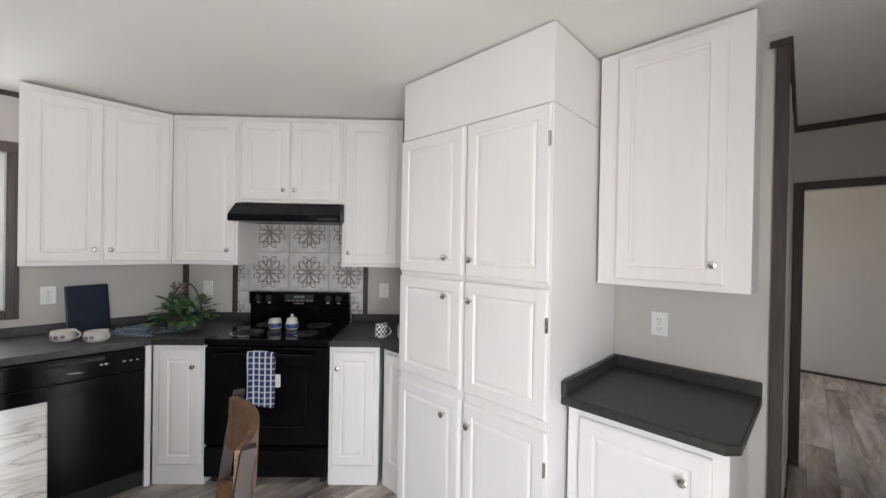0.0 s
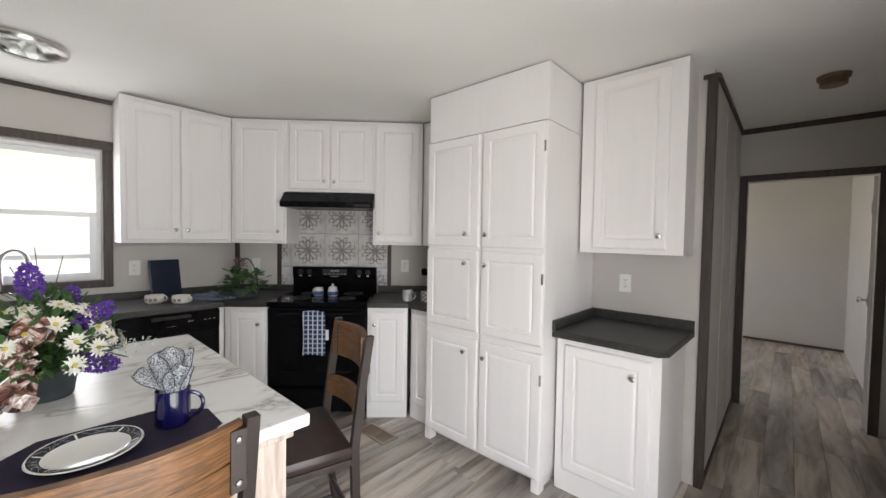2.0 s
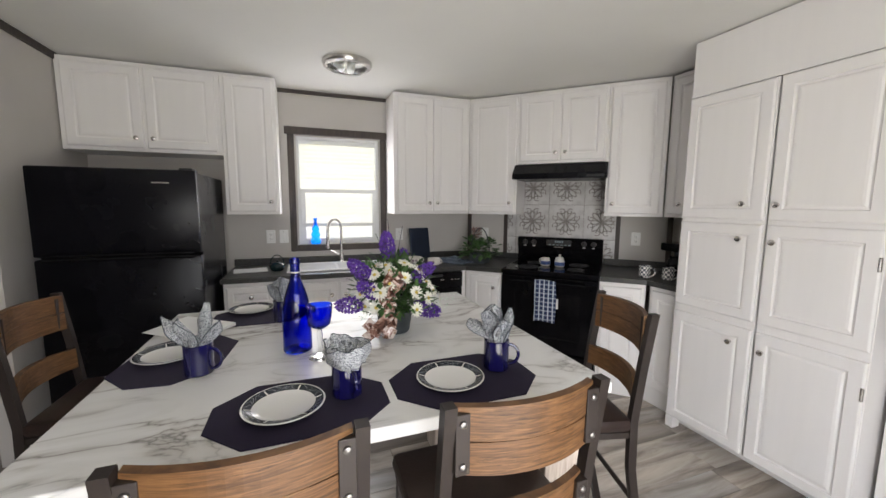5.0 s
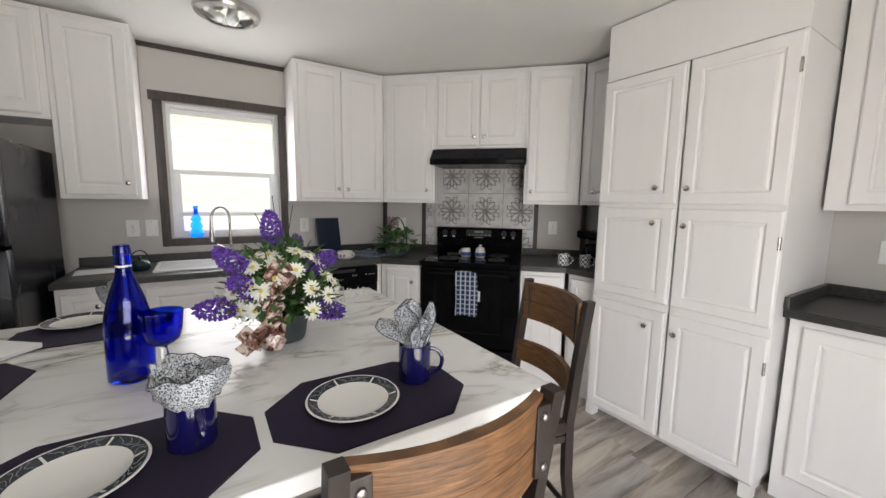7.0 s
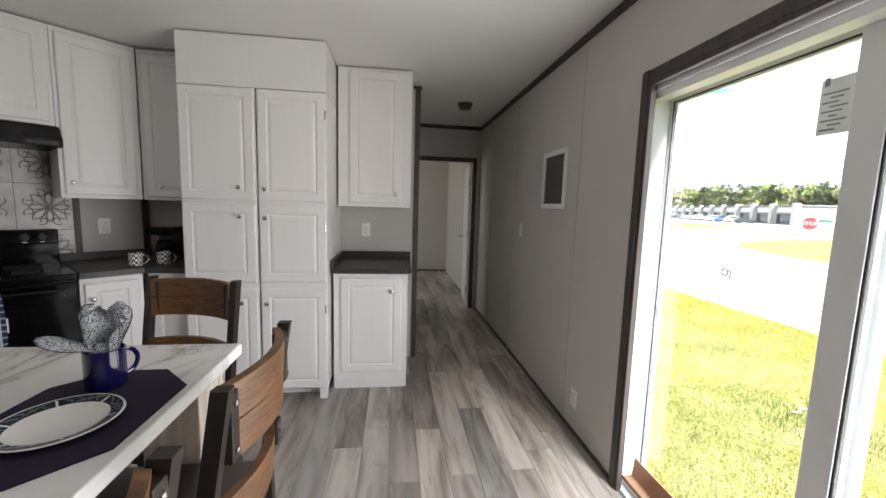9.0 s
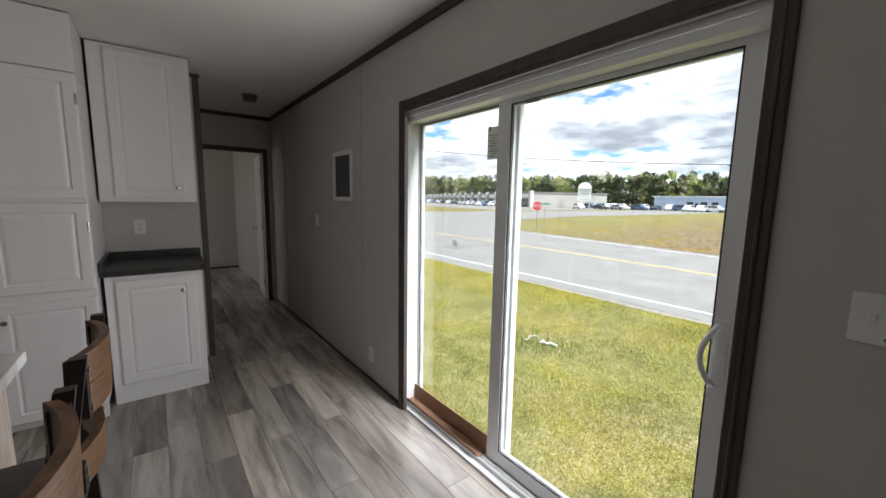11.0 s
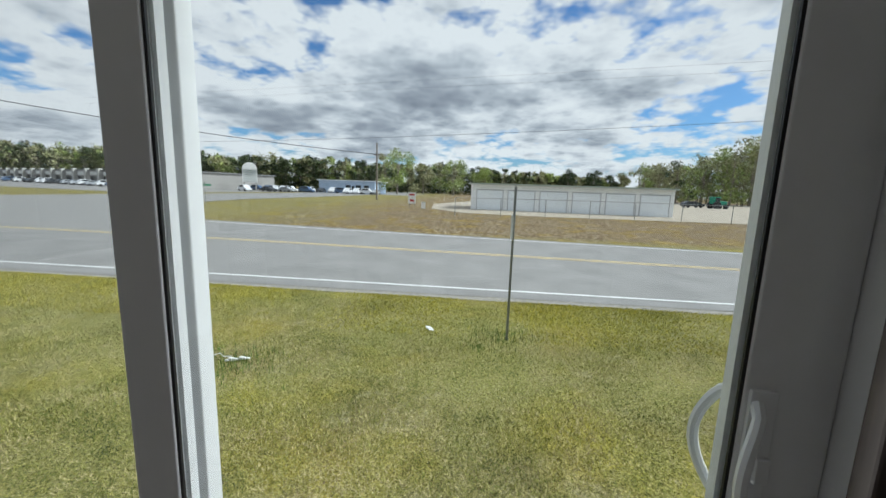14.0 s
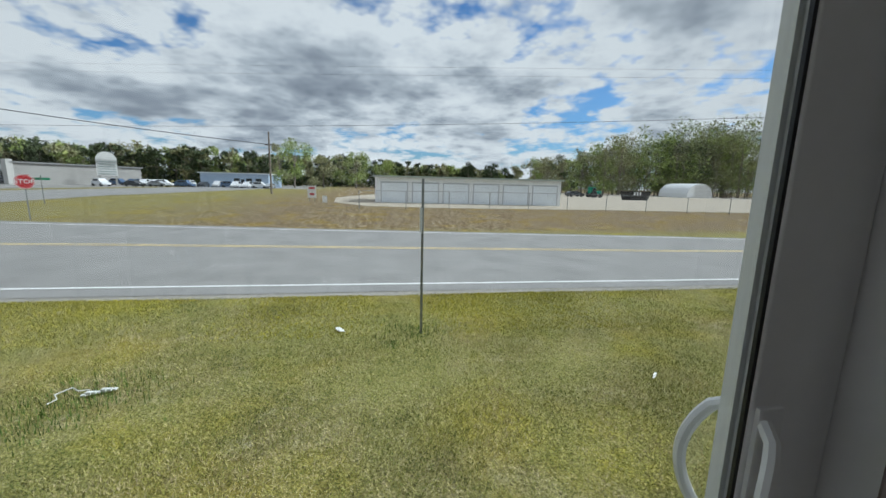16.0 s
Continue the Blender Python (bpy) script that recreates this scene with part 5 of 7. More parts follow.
STAR = [(0.03, 42, 20, 0.14, 0.036, 0.0, True), (0.03, 14, 110, 0.14, 0.036, 0.0, True), (0.03, 48, 215, 0.15, 0.036, 0.0, True), (0.03, 30, 300, 0.13, 0.036, 0.0, True)]
napkin(-1.068, -0.957, TOP + 0.052, 30, STAR, NL)
napkin(-1.56, -0.735, TOP + 0.052, 120, [(0.03, 12, 60, 0.115, 0.04, 0.0, False), (0.03, 26, 190, 0.11, 0.04, 0.0, False), (0.03, -8, 300, 0.12, 0.03, 0.0, True)], NL)
pf = bmesh.new()
a = [pf.verts.new(v) for v in ((-0.14, -0.10, 0), (0.14, -0.10, 0), (0.14, 0.10, 0), (-0.14, 0.10, 0))]
b = [pf.verts.new(v) for v in ((-0.14, -0.10, 0.001), (0.14, -0.10, 0.001), (0.14, 0.10, 0.014), (-0.14, 0.10, 0.014))]
pf.faces.new(a[::-1]), pf.faces.new(b)
for i in range(4):
    pf.faces.new((a[i], a[(i + 1) % 4], b[(i + 1) % 4], b[i]))
solid("paper_sheet", pf, material("white_paper", (0.80, 0.80, 0.79), 0.85, var=0.02), "folded white paper lying beside a placemat", "paper", m=pose(-1.56, -1.10, 0.909, 0, 0, 52))

# bottle and goblet
bt = thing("wine_bottle", pose(-1.175, -0.669, 0.9055), "empty cobalt blue glass wine bottle", "bottle")
b = bmesh.new()
lathe(b, [(0, 0.012), (0.03, 0.004), (0.044, 0.0), (0.050, 0.006), (0.050, 0.135), (0.047, 0.165), (0.039, 0.203), (0.028, 0.238), (0.019, 0.264), (0.016, 0.282), (0.016, 0.316), (0.018, 0.318), (0.018, 0.332), (0.016, 0.342), (0.012, 0.342), (0.012, 0.28), (0.024, 0.236), (0.035, 0.2), (0.043, 0.163), (0.0455, 0.133), (0.0455, 0.012), (0, 0.018)], 32)
part("glass", b, BLUEG, bt, smooth=True)
b = bmesh.new()
lathe(b, [(0.0164, 0.288), (0.0172, 0.289), (0.0172, 0.292), (0.0164, 0.293)], 24)
part("neck_ring", b, CHINA, bt, "thin pale ring on the neck")
gb = thing("goblet", pose(-1.085, -0.594, 0.9055) @ Matrix.Scale(1.17, 4), "blue glass goblet on a clear stem", "goblet")
b = bmesh.new()
lathe(b, [(0, 0.088), (0.018, 0.09), (0.031, 0.102), (0.036, 0.125), (0.039, 0.160), (0.0372, 0.160), (0.034, 0.126), (0.029, 0.106), (0.016, 0.095), (0, 0.093)], 28)
part("bowl", b, BLUEG, gb, smooth=True)
b = bmesh.new()
lathe(b, [(0, 0), (0.036, 0), (0.036, 0.002), (0.014, 0.008), (0.007, 0.014), (0.006, 0.04), (0.008, 0.07), (0.006, 0.082), (0.010, 0.088), (0, 0.088)], 24)
part("stem", b, glassy("cloudy_glass", (0.95, 0.96, 0.97), 0.05, 1.18), gb, "clear glass stem", smooth=True)

# flower arrangement
LEAF = material("leaf_green", (0.050, 0.115, 0.028), 0.55, var=0.5, scale=40, bump=0.1)
PETALW = material("daisy_white", (0.80, 0.79, 0.70), 0.8, var=0.06, scale=60, bump=0)
YOLK = material("daisy_yellow", (0.65, 0.50, 0.10), 0.8, bump=0.2, bump_scale=900)
PURPLE = material("hyacinth_purple", (0.12, 0.045, 0.32), 0.7, var=0.45, scale=70, bump=0.1)
POTM = material("slate_pot", (0.055, 0.065, 0.07), 0.55, var=0.25, scale=18, bump=0.2)
# pale ramp stops hold the cream print and also painted satin highlights
RIBBON = streaked("bronze_ribbon", [(0.38, (0.040, 0.013, 0.009)), (0.46, (0.18, 0.080, 0.055)), (0.53, (0.42, 0.27, 0.22)), (0.62, (0.78, 0.68, 0.62))], 0.25, 22, (1, 1, 1), 3, 1.0, 7, 0.3)
arr = thing("flower_arrangement", pose(-1.275, -0.285, 0.9055) @ Matrix.Scale(0.94, 4), "silk daisies and purple hyacinths in a slate pot with bronze ribbon", "flowers")
b = bmesh.new()
lathe(b, [(0, 0), (0.062, 0), (0.067, 0.008), (0.080, 0.092), (0.085, 0.097), (0.081, 0.102), (0.074, 0.094), (0.06, 0.065), (0, 0.065)], 28)
part("pot", b, POTM, arr, smooth=True)
fr_ = random.Random(11)


def leaf_blade(bm, p, d, up, ln, w):
    d = d.normalized()
    s = d.cross(up)
    s = s.normalized() if s.length > 1e-4 else Vector((1, 0, 0))
    nrm = s.cross(d)
    pts = [p, p + d * ln * 0.35 + s * w, p + d * ln * 0.75 + s * w * 0.7 - nrm * ln * 0.06, p + d * ln - nrm * ln * 0.16, p + d * ln * 0.75 - s * w * 0.7 - nrm * ln * 0.06, p + d * ln * 0.35 - s * w]
    mid = [p + d * ln * 0.35 - nrm * w * 0.35, p + d * ln * 0.75 - nrm * (w * 0.3 + ln * 0.06)]
    v = [bm.verts.new(q) for q in pts]
    k = [bm.verts.new(q) for q in mid]
    for f in ((v[0], v[1], k[0]), (v[1], v[2], k[1], k[0]), (v[2], v[3], k[1]), (v[0], k[0], v[5]), (v[5], k[0], k[1], v[4]), (v[4], k[1], v[3])):
        bm.faces.new(f)


fol = bmesh.new()
for i in range(900):
    az, t = fr_.uniform(0, 2 * math.pi), fr_.random() ** 0.7
    elv = fr_.uniform(0.05, 1.45)
    d = Vector((math.cos(az) * math.cos(elv), math.sin(az) * math.cos(elv), math.sin(elv)))
    R = 0.175 + 0.06 * math.sin(elv)
    p = Vector((0, 0, 0.11)) + d * R * t * Vector((1, 1.1, 1.15)).length / 1.88
    leaf_blade(fol, p, (d + Vector((fr_.uniform(-.6, .6), fr_.uniform(-.6, .6), fr_.uniform(-.5, .4)))), Vector((0, 0, 1)), fr_.uniform(0.03, 0.062), fr_.uniform(0.006, 0.013))
tagged(part("foliage", fol, LEAF, arr, "small green leaves", smooth=True), kind="stuff")
stems = bmesh.new()
heads = []
# the bouquet shows its +x side to the room; daisies sit over the front and sides
spots = [(22, 24), (48, 34), (-30, 26), (-60, 22), (-20, 55), (50, 52), (-48, 48), (90, 32), (-90, 34), (78, 58), (-75, 62), (120, 40), (-120, 42), (150, 30), (180, 45), (-150, 30), (18, 3), (-34, 8), (66, 38), (25, 68), (-52, 8), (-66, 36), (100, 12), (-100, 14), (-42, 30), (36, 14), (60, 20), (-75, 10), (-18, 38), (8, 44), (74, 6), (-86, 50), (40, 66), (-40, 68)]


def daisy(m):
    bm, y = bmesh.new(), bmesh.new()
    for k in range(15):
        a = k * 2 * math.pi / 15
        d = Vector((math.cos(a), math.sin(a), 0.12 + 0.08 * (k % 3)))
        leaf_blade(bm, Vector((0.004 * math.cos(a), 0.004 * math.sin(a), 0)), d, Vector((0, 0, 1)), 0.031, 0.0056)
    lathe(y, [(0.0075, 0.001), (0.007, 0.004), (0.003, 0.0062), (0, 0.0065)], 10)
    h = part("daisy", bm, PETALW, arr, "white silk daisy", m)
    part("eye", y, YOLK, h, "yellow flower eye", smooth=True)


for az, elv in spots:
    a, e = radians(az), radians(elv)
    d = Vector((math.cos(a) * math.cos(e), math.sin(a) * math.cos(e), math.sin(e)))
    p = Vector((0, 0, 0.12)) + Vector((d.x * 0.16, d.y * 0.195, d.z * 0.20)) * fr_.uniform(0.93, 1.06)
    tube(stems, [(0, 0, 0.07), tuple(p * 0.5 + Vector((0, 0, 0.05))), tuple(p)], 0.0015, 5)
    daisy(Matrix.Translation(p) @ d.to_track_quat("Z", "Y").to_matrix().to_4x4())
for tip, axis in (((0.02, -0.035, 0.40), (0, -0.1, 1)), ((0.05, -0.165, 0.30), (0, -0.75, 0.7)), ((0.08, -0.215, 0.155), (0.2, -1, 0.1)), ((0.06, 0.125, 0.275), (0, 0.8, 0.55)), ((0.12, 0.125, 0.115), (0.35, 0.9, -0.25)), ((-0.10, 0.06, 0.31), (-0.4, 0.3, 0.8)), ((-0.17, -0.08, 0.18), (-1, -0.3, 0.3)), ((0.08, -0.13, 0.215), (0.2, -0.8, 0.5))):
    tip, axis = Vector(tip), Vector(axis).normalized()
    bm = bmesh.new()
    s1 = axis.orthogonal().normalized()
    s2 = axis.cross(s1)
    for k in range(58):
        v = k / 58
        ang = k * 2.4
        rad = 0.020 * math.sin(math.pi * (0.12 + 0.85 * v)) + 0.004
        q = tip + axis * (0.115 * v - 0.07) + (s1 * math.cos(ang) + s2 * math.sin(ang)) * rad
        out = (s1 * math.cos(ang) + s2 * math.sin(ang) + axis * 0.3).normalized()
        for j in range(4):
            dd = (out + 0.9 * (s1 * math.cos(j * 1.57 + k) + s2 * math.sin(j * 1.57 + k)) + axis * 0.3 * math.sin(j * 2.0)).normalized()
            leaf_blade(bm, q, dd, out, 0.016, 0.0055)
    part("hyacinth", bm, PURPLE, arr, "purple hyacinth spike")
    tube(stems, [(0, 0, 0.07), tuple(tip - axis * 0.06)], 0.0022, 5)
tagged(part("stem_bundle", stems, LEAF, arr), kind="stuff")
for yo, top in ((-0.01, 0.50), (0.02, 0.47), (-0.035, 0.44)):
    b = bmesh.new()
    tube(b, [(0, 0, 0.08), (-0.01, yo * 0.5, 0.3), (-0.02, yo * 2.2, top)], 0.0014, 5)
    part("reed", b, POTM, arr, "thin grey reed")


def ribbon_loop(bm, pts, w):
    rows = []
    for i, p in enumerate(pts):
        p = Vector(p)
        q = Vector(pts[min(i + 1, len(pts) - 1)]) - Vector(pts[max(i - 1, 0)])
        s = q.cross(Vector((1, 0.2, 0.1)))
        s = (s.normalized() if s.length > 1e-5 else Vector((0, 1, 0))) * w / 2
        rows.append((bm.verts.new(p - s), bm.verts.new(p + Vector((0.006 * math.sin(3 * i), 0, 0))), bm.verts.new(p + s)))
    for a, b in zip(rows, rows[1:]):
        for j in range(2):
            bm.faces.new((a[j], a[j + 1], b[j + 1], b[j]))


rb = random.Random(31)
BOW = [((0.130, -0.035, 0.262), 0.026, 0.036), ((0.138, -0.005, 0.245), 0.024, 0.034), ((0.140, -0.03, 0.205), 0.020, 0.030), ((0.135, -0.055, 0.165), 0.024, 0.034), ((0.140, -0.045, 0.130), 0.022, 0.034), ((0.135, -0.06, 0.100), 0.026, 0.036), ((0.130, -0.115, 0.060), 0.032, 0.046), ((0.135, -0.06, 0.048), 0.026, 0.040)]
for c, rr, wd in BOW:
    c = Vector(c)
    tw1, tw2 = rb.uniform(0, 6.28), rb.uniform(0.75, 1.25)
    b = bmesh.new()
    ribbon_loop(b, [tuple(c + Vector((0.5 * rr * math.cos(2 * a + tw1), rr * math.cos(a * tw2 + tw1), 0.85 * rr * math.sin(a + 0.5 * tw1)))) for a in [i * 0.42 for i in range(13)]], wd)
    part("ribbon", b, RIBBON, arr, "bronze satin ribbon loop", smooth=True)
for tail in (((0.15, -0.05, 0.12), (0.155, -0.09, 0.085), (0.14, -0.12, 0.05), (0.13, -0.15, 0.022)), ((0.15, -0.04, 0.12), (0.145, -0.045, 0.07), (0.125, -0.05, 0.03), (0.12, -0.055, 0.008))):
    b = bmesh.new()
    ribbon_loop(b, tail, 0.045)
    part("ribbon", b, RIBBON, arr, "bronze satin ribbon tail", smooth=True)
SPRAY = bmesh.new()
sp = random.Random(3)
for az, elv, R in ((66, 2, 0.24), (58, -6, 0.19), (75, 6, 0.29), (-70, 4, 0.20), (-80, 16, 0.23), (-55, -4, 0.19)):
    a, e = radians(az), radians(elv)
    d = Vector((math.cos(a) * math.cos(e), math.sin(a) * math.cos(e), math.sin(e)))
    for j in range(26):
        q = Vector((0, 0, 0.12)) + d * R * sp.uniform(0.6, 1.0) + Vector((sp.uniform(-.02, .02), sp.uniform(-.02, .02), sp.uniform(-.02, .02)))
        leaf_blade(SPRAY, q, Vector((sp.uniform(-1, 1), sp.uniform(-1, 1), sp.uniform(-.3, 1))), Vector((0.3, 0, 1)), 0.015, 0.0035)
tagged(part("filler_spray", SPRAY, material("pale_spray", (0.62, 0.68, 0.62), 0.8), arr, "pale green-white filler spray"), kind="stuff")

# ---- things on the counters ----
BLUELIT = bpy.data.materials.new("sky_blue_glass")
BLUELIT.use_nodes = True
bn, bk = BLUELIT.node_tree.nodes, BLUELIT.node_tree.links
bn["Principled BSDF"].inputs["Base Color"].default_value, bn["Principled BSDF"].inputs["Roughness"].default_value = (0.005, 0.16, 0.80, 1), 0.08
bt1, bt2 = bn.new("ShaderNodeBsdfTranslucent"), bn.new("ShaderNodeMixShader")
bt1.inputs[0].default_value, bt2.inputs[0].default_value = (0.01, 0.30, 0.95, 1), 0.6
bk.new(bn["Principled BSDF"].outputs[0], bt2.inputs[1]), bk.new(bt1.outputs[0], bt2.inputs[2]), bk.new(bt2.outputs[0], bn["Material Output"].inputs[0])
cut = bmesh.new()
box(cut, -0.115, 0.115, -0.008, 0.008, 0, 0.305, 0.0075)
box(cut, -0.025, 0.025, -0.0085, 0.0085, 0.25, 0.262)
solid("cutting_board", cut, material("navy_board", (0.012, 0.02, 0.04), 0.45, var=0.15, bump=0.2), "dark navy cutting board leaning against the wall", "cutting board", m=pose(-3.225, 0.425, 0.908, 0, 0, 110) @ pose(0, 0, 0, -8, 0, 0))
SOUP = material("cream_stoneware", (0.66, 0.63, 0.58), 0.3, var=0.06, scale=30)
DECO = material("faded_print", (0.22, 0.17, 0.20), 0.5, var=0.4, scale=60)
for x, y, rz in ((-3.0, 0.30, 60), (-2.866, 0.436, 40)):
    g = thing("soup_mug", pose(x, y, 0.908, 0, 0, rz), "cream stoneware soup mug with faded print", "mug", "soup mugs")
    b = bmesh.new()
    lathe(b, [(0, 0), (0.042, 0), (0.055, 0.012), (0.06, 0.03), (0.056, 0.052), (0.057, 0.060), (0.053, 0.060), (0.052, 0.05), (0.055, 0.03), (0.04, 0.008), (0, 0.006)], 28)
    part("bowl", b, SOUP, g, smooth=True)
    b = bmesh.new()
    tube(b, [(0.05 + 0.03 * math.sin(math.pi * k / 8), 0, 0.035 + 0.022 * math.cos(math.pi * k / 8)) for k in range(9)], 0.005, 8)
    part("handle", b, SOUP, g, smooth=True)
    for k in range(4):
        aa = radians(-150 + 28 * k)
        part("print", boxes((-0.010, 0.010, -0.0015, 0.001, 0.020 + 0.004 * (k % 2), 0.040)), DECO, g, "faded printed pattern", pose(0.0598 * math.cos(aa), 0.0598 * math.sin(aa), 0, 0, 0, math.degrees(aa) + 90))
CLOTHM = cloth_mat("slate_cloth", (0.035, 0.05, 0.075), (0.16, 0.20, 0.25), 14)
cl = bmesh.new()
gr = []
for i in range(22):
    gr.append([])
    for j in range(16):
        u, v = i / 21 - 0.5, j / 15 - 0.5
        hh = 0.012 + 0.035 * max(0, 1 - (u * u * 7 + v * v * 9)) + 0.016 * abs(noise.noise(Vector((u * 7, v * 7, 2)))) + 0.009 * math.sin(15 * u + 9 * v)
        gr[-1].append(cl.verts.new((u * 0.36 * (1 + 0.15 * math.sin(7 * v)), v * 0.2 * (1 + 0.2 * math.sin(6 * u)), max(0.002, hh * (1 if abs(u) < 0.48 and abs(v) < 0.46 else 0.1)))))
for a, b in zip(gr, gr[1:]):
    for j in range(15):
        cl.faces.new((a[j], a[j + 1], b[j + 1], b[j]))
solid("dish_cloth", cl, CLOTHM, "crumpled slate blue cloth on the counter", "cloth", m=pose(-2.96, 0.65, 0.909, 0, 0, 40), smooth=True)
pl = thing("potted_plant", pose(-2.86, 0.88, 0.908) @ Matrix.Scale(1.28, 4), "bushy green plant in a low dark basket", "plant")
b = bmesh.new()
lathe(b, [(0, 0), (0.06, 0), (0.078, 0.03), (0.08, 0.06), (0.075, 0.062), (0.07, 0.03), (0, 0.03)], 24)
tube(b, [(0, 0.075 * math.cos(math.pi * k / 14), 0.05 + 0.20 * math.sin(math.pi * k / 14)) for k in range(15)], 0.004, 6)
part("basket", b, POTM, pl, smooth=True)
b = bmesh.new()
pr_ = random.Random(8)
for i in range(150):
    az, elv = pr_.uniform(0, 6.283), pr_.uniform(-0.05, 1.2)
    d = Vector((math.cos(az) * math.cos(elv), math.sin(az) * math.cos(elv), math.sin(elv)))
    p = Vector((0, 0, 0.06)) + Vector((d.x * 0.13, d.y * 0.13, d.z * 0.13)) * pr_.uniform(0.45, 1.05)
    leaf_blade(b, p, d + Vector((pr_.uniform(-.7, .7), pr_.uniform(-.7, .7), pr_.uniform(-.7, .2))), Vector((0, 0, 1)), pr_.uniform(0.035, 0.06), pr_.uniform(0.012, 0.021))
tagged(part("leaves", b, material("ivy_green", (0.05, 0.115, 0.03), 0.4, var=0.45, scale=25), pl, smooth=True), kind="stuff")
b = bmesh.new()
for i in range(60):
    leaf_blade(b, Vector((pr_.uniform(-.03, .03), pr_.uniform(-.06, -.0), 0.20 + pr_.uniform(-.02, .05))), Vector((pr_.uniform(-1, 1), pr_.uniform(-1, 1), pr_.uniform(-.4, 1))), Vector((0, 0.2, 1)), 0.024, 0.007)
part("dried_flower", b, material("dusty_rose", (0.28, 0.17, 0.155), 0.8, var=0.35, scale=60), pl, "dusty pink dried blooms")

# cream set on the range
BAND = material("blue_band", (0.03, 0.07, 0.22), 0.3, var=0.5, scale=120, bump=0)
for nm, x, y, lab in (("creamer", -2.481, 1.327, "white creamer with blue patterned band on the range"), ("sugar_bowl", -2.385, 1.402, "white lidded sugar bowl with blue patterned band on the range")):
    g = thing(nm, pose(x, y, 0.9165, 0, 0, 200), lab, "creamer" if nm == "creamer" else "sugar bowl")
    b = bmesh.new()
    lathe(b, [(0, 0), (0.033, 0), (0.04, 0.008), (0.041, 0.045), (0.034, 0.058), (0.035, 0.068), (0.032, 0.068), (0.03, 0.055), (0, 0.05)], 26)
    part("cup", b, SOUP, g, smooth=True)
    b = bmesh.new()
    lathe(b, [(0.0413, 0.012), (0.0418, 0.014), (0.0418, 0.040), (0.0413, 0.042)], 26)
    part("band", b, BAND, g, "blue patterned band", smooth=True)
    if nm == "creamer":
        b = bmesh.new()
        tube(b, [(0.035 + 0.028 * math.sin(math.pi * k / 8), 0, 0.036 + 0.022 * math.cos(math.pi * k / 8)) for k in range(9)], 0.004, 8)
        part("handle", b, SOUP, g, smooth=True)
    else:
        b = bmesh.new()
        lathe(b, [(0.035, 0.068), (0.03, 0.078), (0.012, 0.084), (0.006, 0.09), (0.012, 0.098), (0.008, 0.104), (0, 0.105)], 22)
        part("lid", b, SOUP, g, "white lid with knob", smooth=True)
# checked mugs and coffee maker
def checked():
    m = material("checked_china", (0.78, 0.77, 0.74), 0.2, bump=0)
    n, l = m.node_tree.nodes, m.node_tree.links
    ck, co = n.new("ShaderNodeTexChecker"), n.new("ShaderNodeTexCoord")
    ck.inputs["Scale"].default_value = 62
    ck.inputs["Color1"].default_value, ck.inputs["Color2"].default_value = (0.78, 0.77, 0.74, 1), (0.05, 0.06, 0.08, 1)
    l.new(co.outputs["Object"], ck.inputs["Vector"])
    l.new(ck.outputs[0], n["Principled BSDF"].inputs["Base Color"])
    return m


CHECK = checked()
mug(-1.828, 1.743, 0.9085, 25, CHECK, "white mug with black checks on the counter", 0.04, 0.088, "checked mugs")
mug(-1.70, 1.825, 0.9085, 30, CHECK, "white mug with black checks on the counter", 0.04, 0.088, "checked mugs")
cm = thing("coffee_maker", pose(-1.79, 2.06, 0.9085), "black drip coffee maker on the counter", "coffee maker")
part("base", boxes((-0.09, 0.09, -0.13, 0.12, 0, 0.03), bevel=0.01), BLACKMAT, cm)
part("tower", boxes((-0.09, 0.09, 0.03, 0.12, 0.03, 0.22), bevel=0.01), BLACKMAT, cm)
part("head", boxes((-0.09, 0.09, -0.12, 0.12, 0.19, 0.25), bevel=0.014), BLACK, cm)
b = bmesh.new()
lathe(b, [(0, 0.032), (0.055, 0.032), (0.065, 0.06), (0.06, 0.11), (0.045, 0.14), (0.048, 0.15), (0, 0.15)], 22, pose(0, -0.05, 0))
part("carafe", b, BLACK, cm, "dark glass carafe", smooth=True)
# window bottle, teapot and paper at the sink
b = bmesh.new()
lathe(b, [(0, 0), (0.030, 0.0), (0.040, 0.022), (0.030, 0.045), (0.026, 0.05), (0.034, 0.068), (0.027, 0.088), (0.022, 0.094), (0.029, 0.110), (0.022, 0.126), (0.011, 0.14), (0.010, 0.178), (0.013, 0.18), (0.013, 0.19), (0, 0.19)], 24)
solid("bubble_bottle", b, BLUELIT, "bright blue bubble-shaped bottle on the window sill", "bottle", m=pose(XL - 0.008, -0.535, 1.075) @ Matrix.Scale(1.22, 4), smooth=True)
tpz = thing("teapot", pose(-2.975, -0.842, 0.908), "small dark green glass teapot by the sink", "teapot")
TEAL = material("dark_teal_glaze", (0.012, 0.03, 0.035), 0.12, bump=0)
b = bmesh.new()
lathe(b, [(0, 0), (0.04, 0), (0.058, 0.02), (0.06, 0.04), (0.045, 0.062), (0.02, 0.07), (0.008, 0.075), (0.010, 0.084), (0, 0.088)], 24)
part("pot", b, TEAL, tpz, smooth=True)
b = bmesh.new()
tube(b, [(0, 0.05 * math.cos(math.pi * k / 12), 0.05 + 0.075 * math.sin(math.pi * k / 12)) for k in range(13)], 0.004, 6)
part("bail_handle", b, TEAL, tpz, smooth=True)
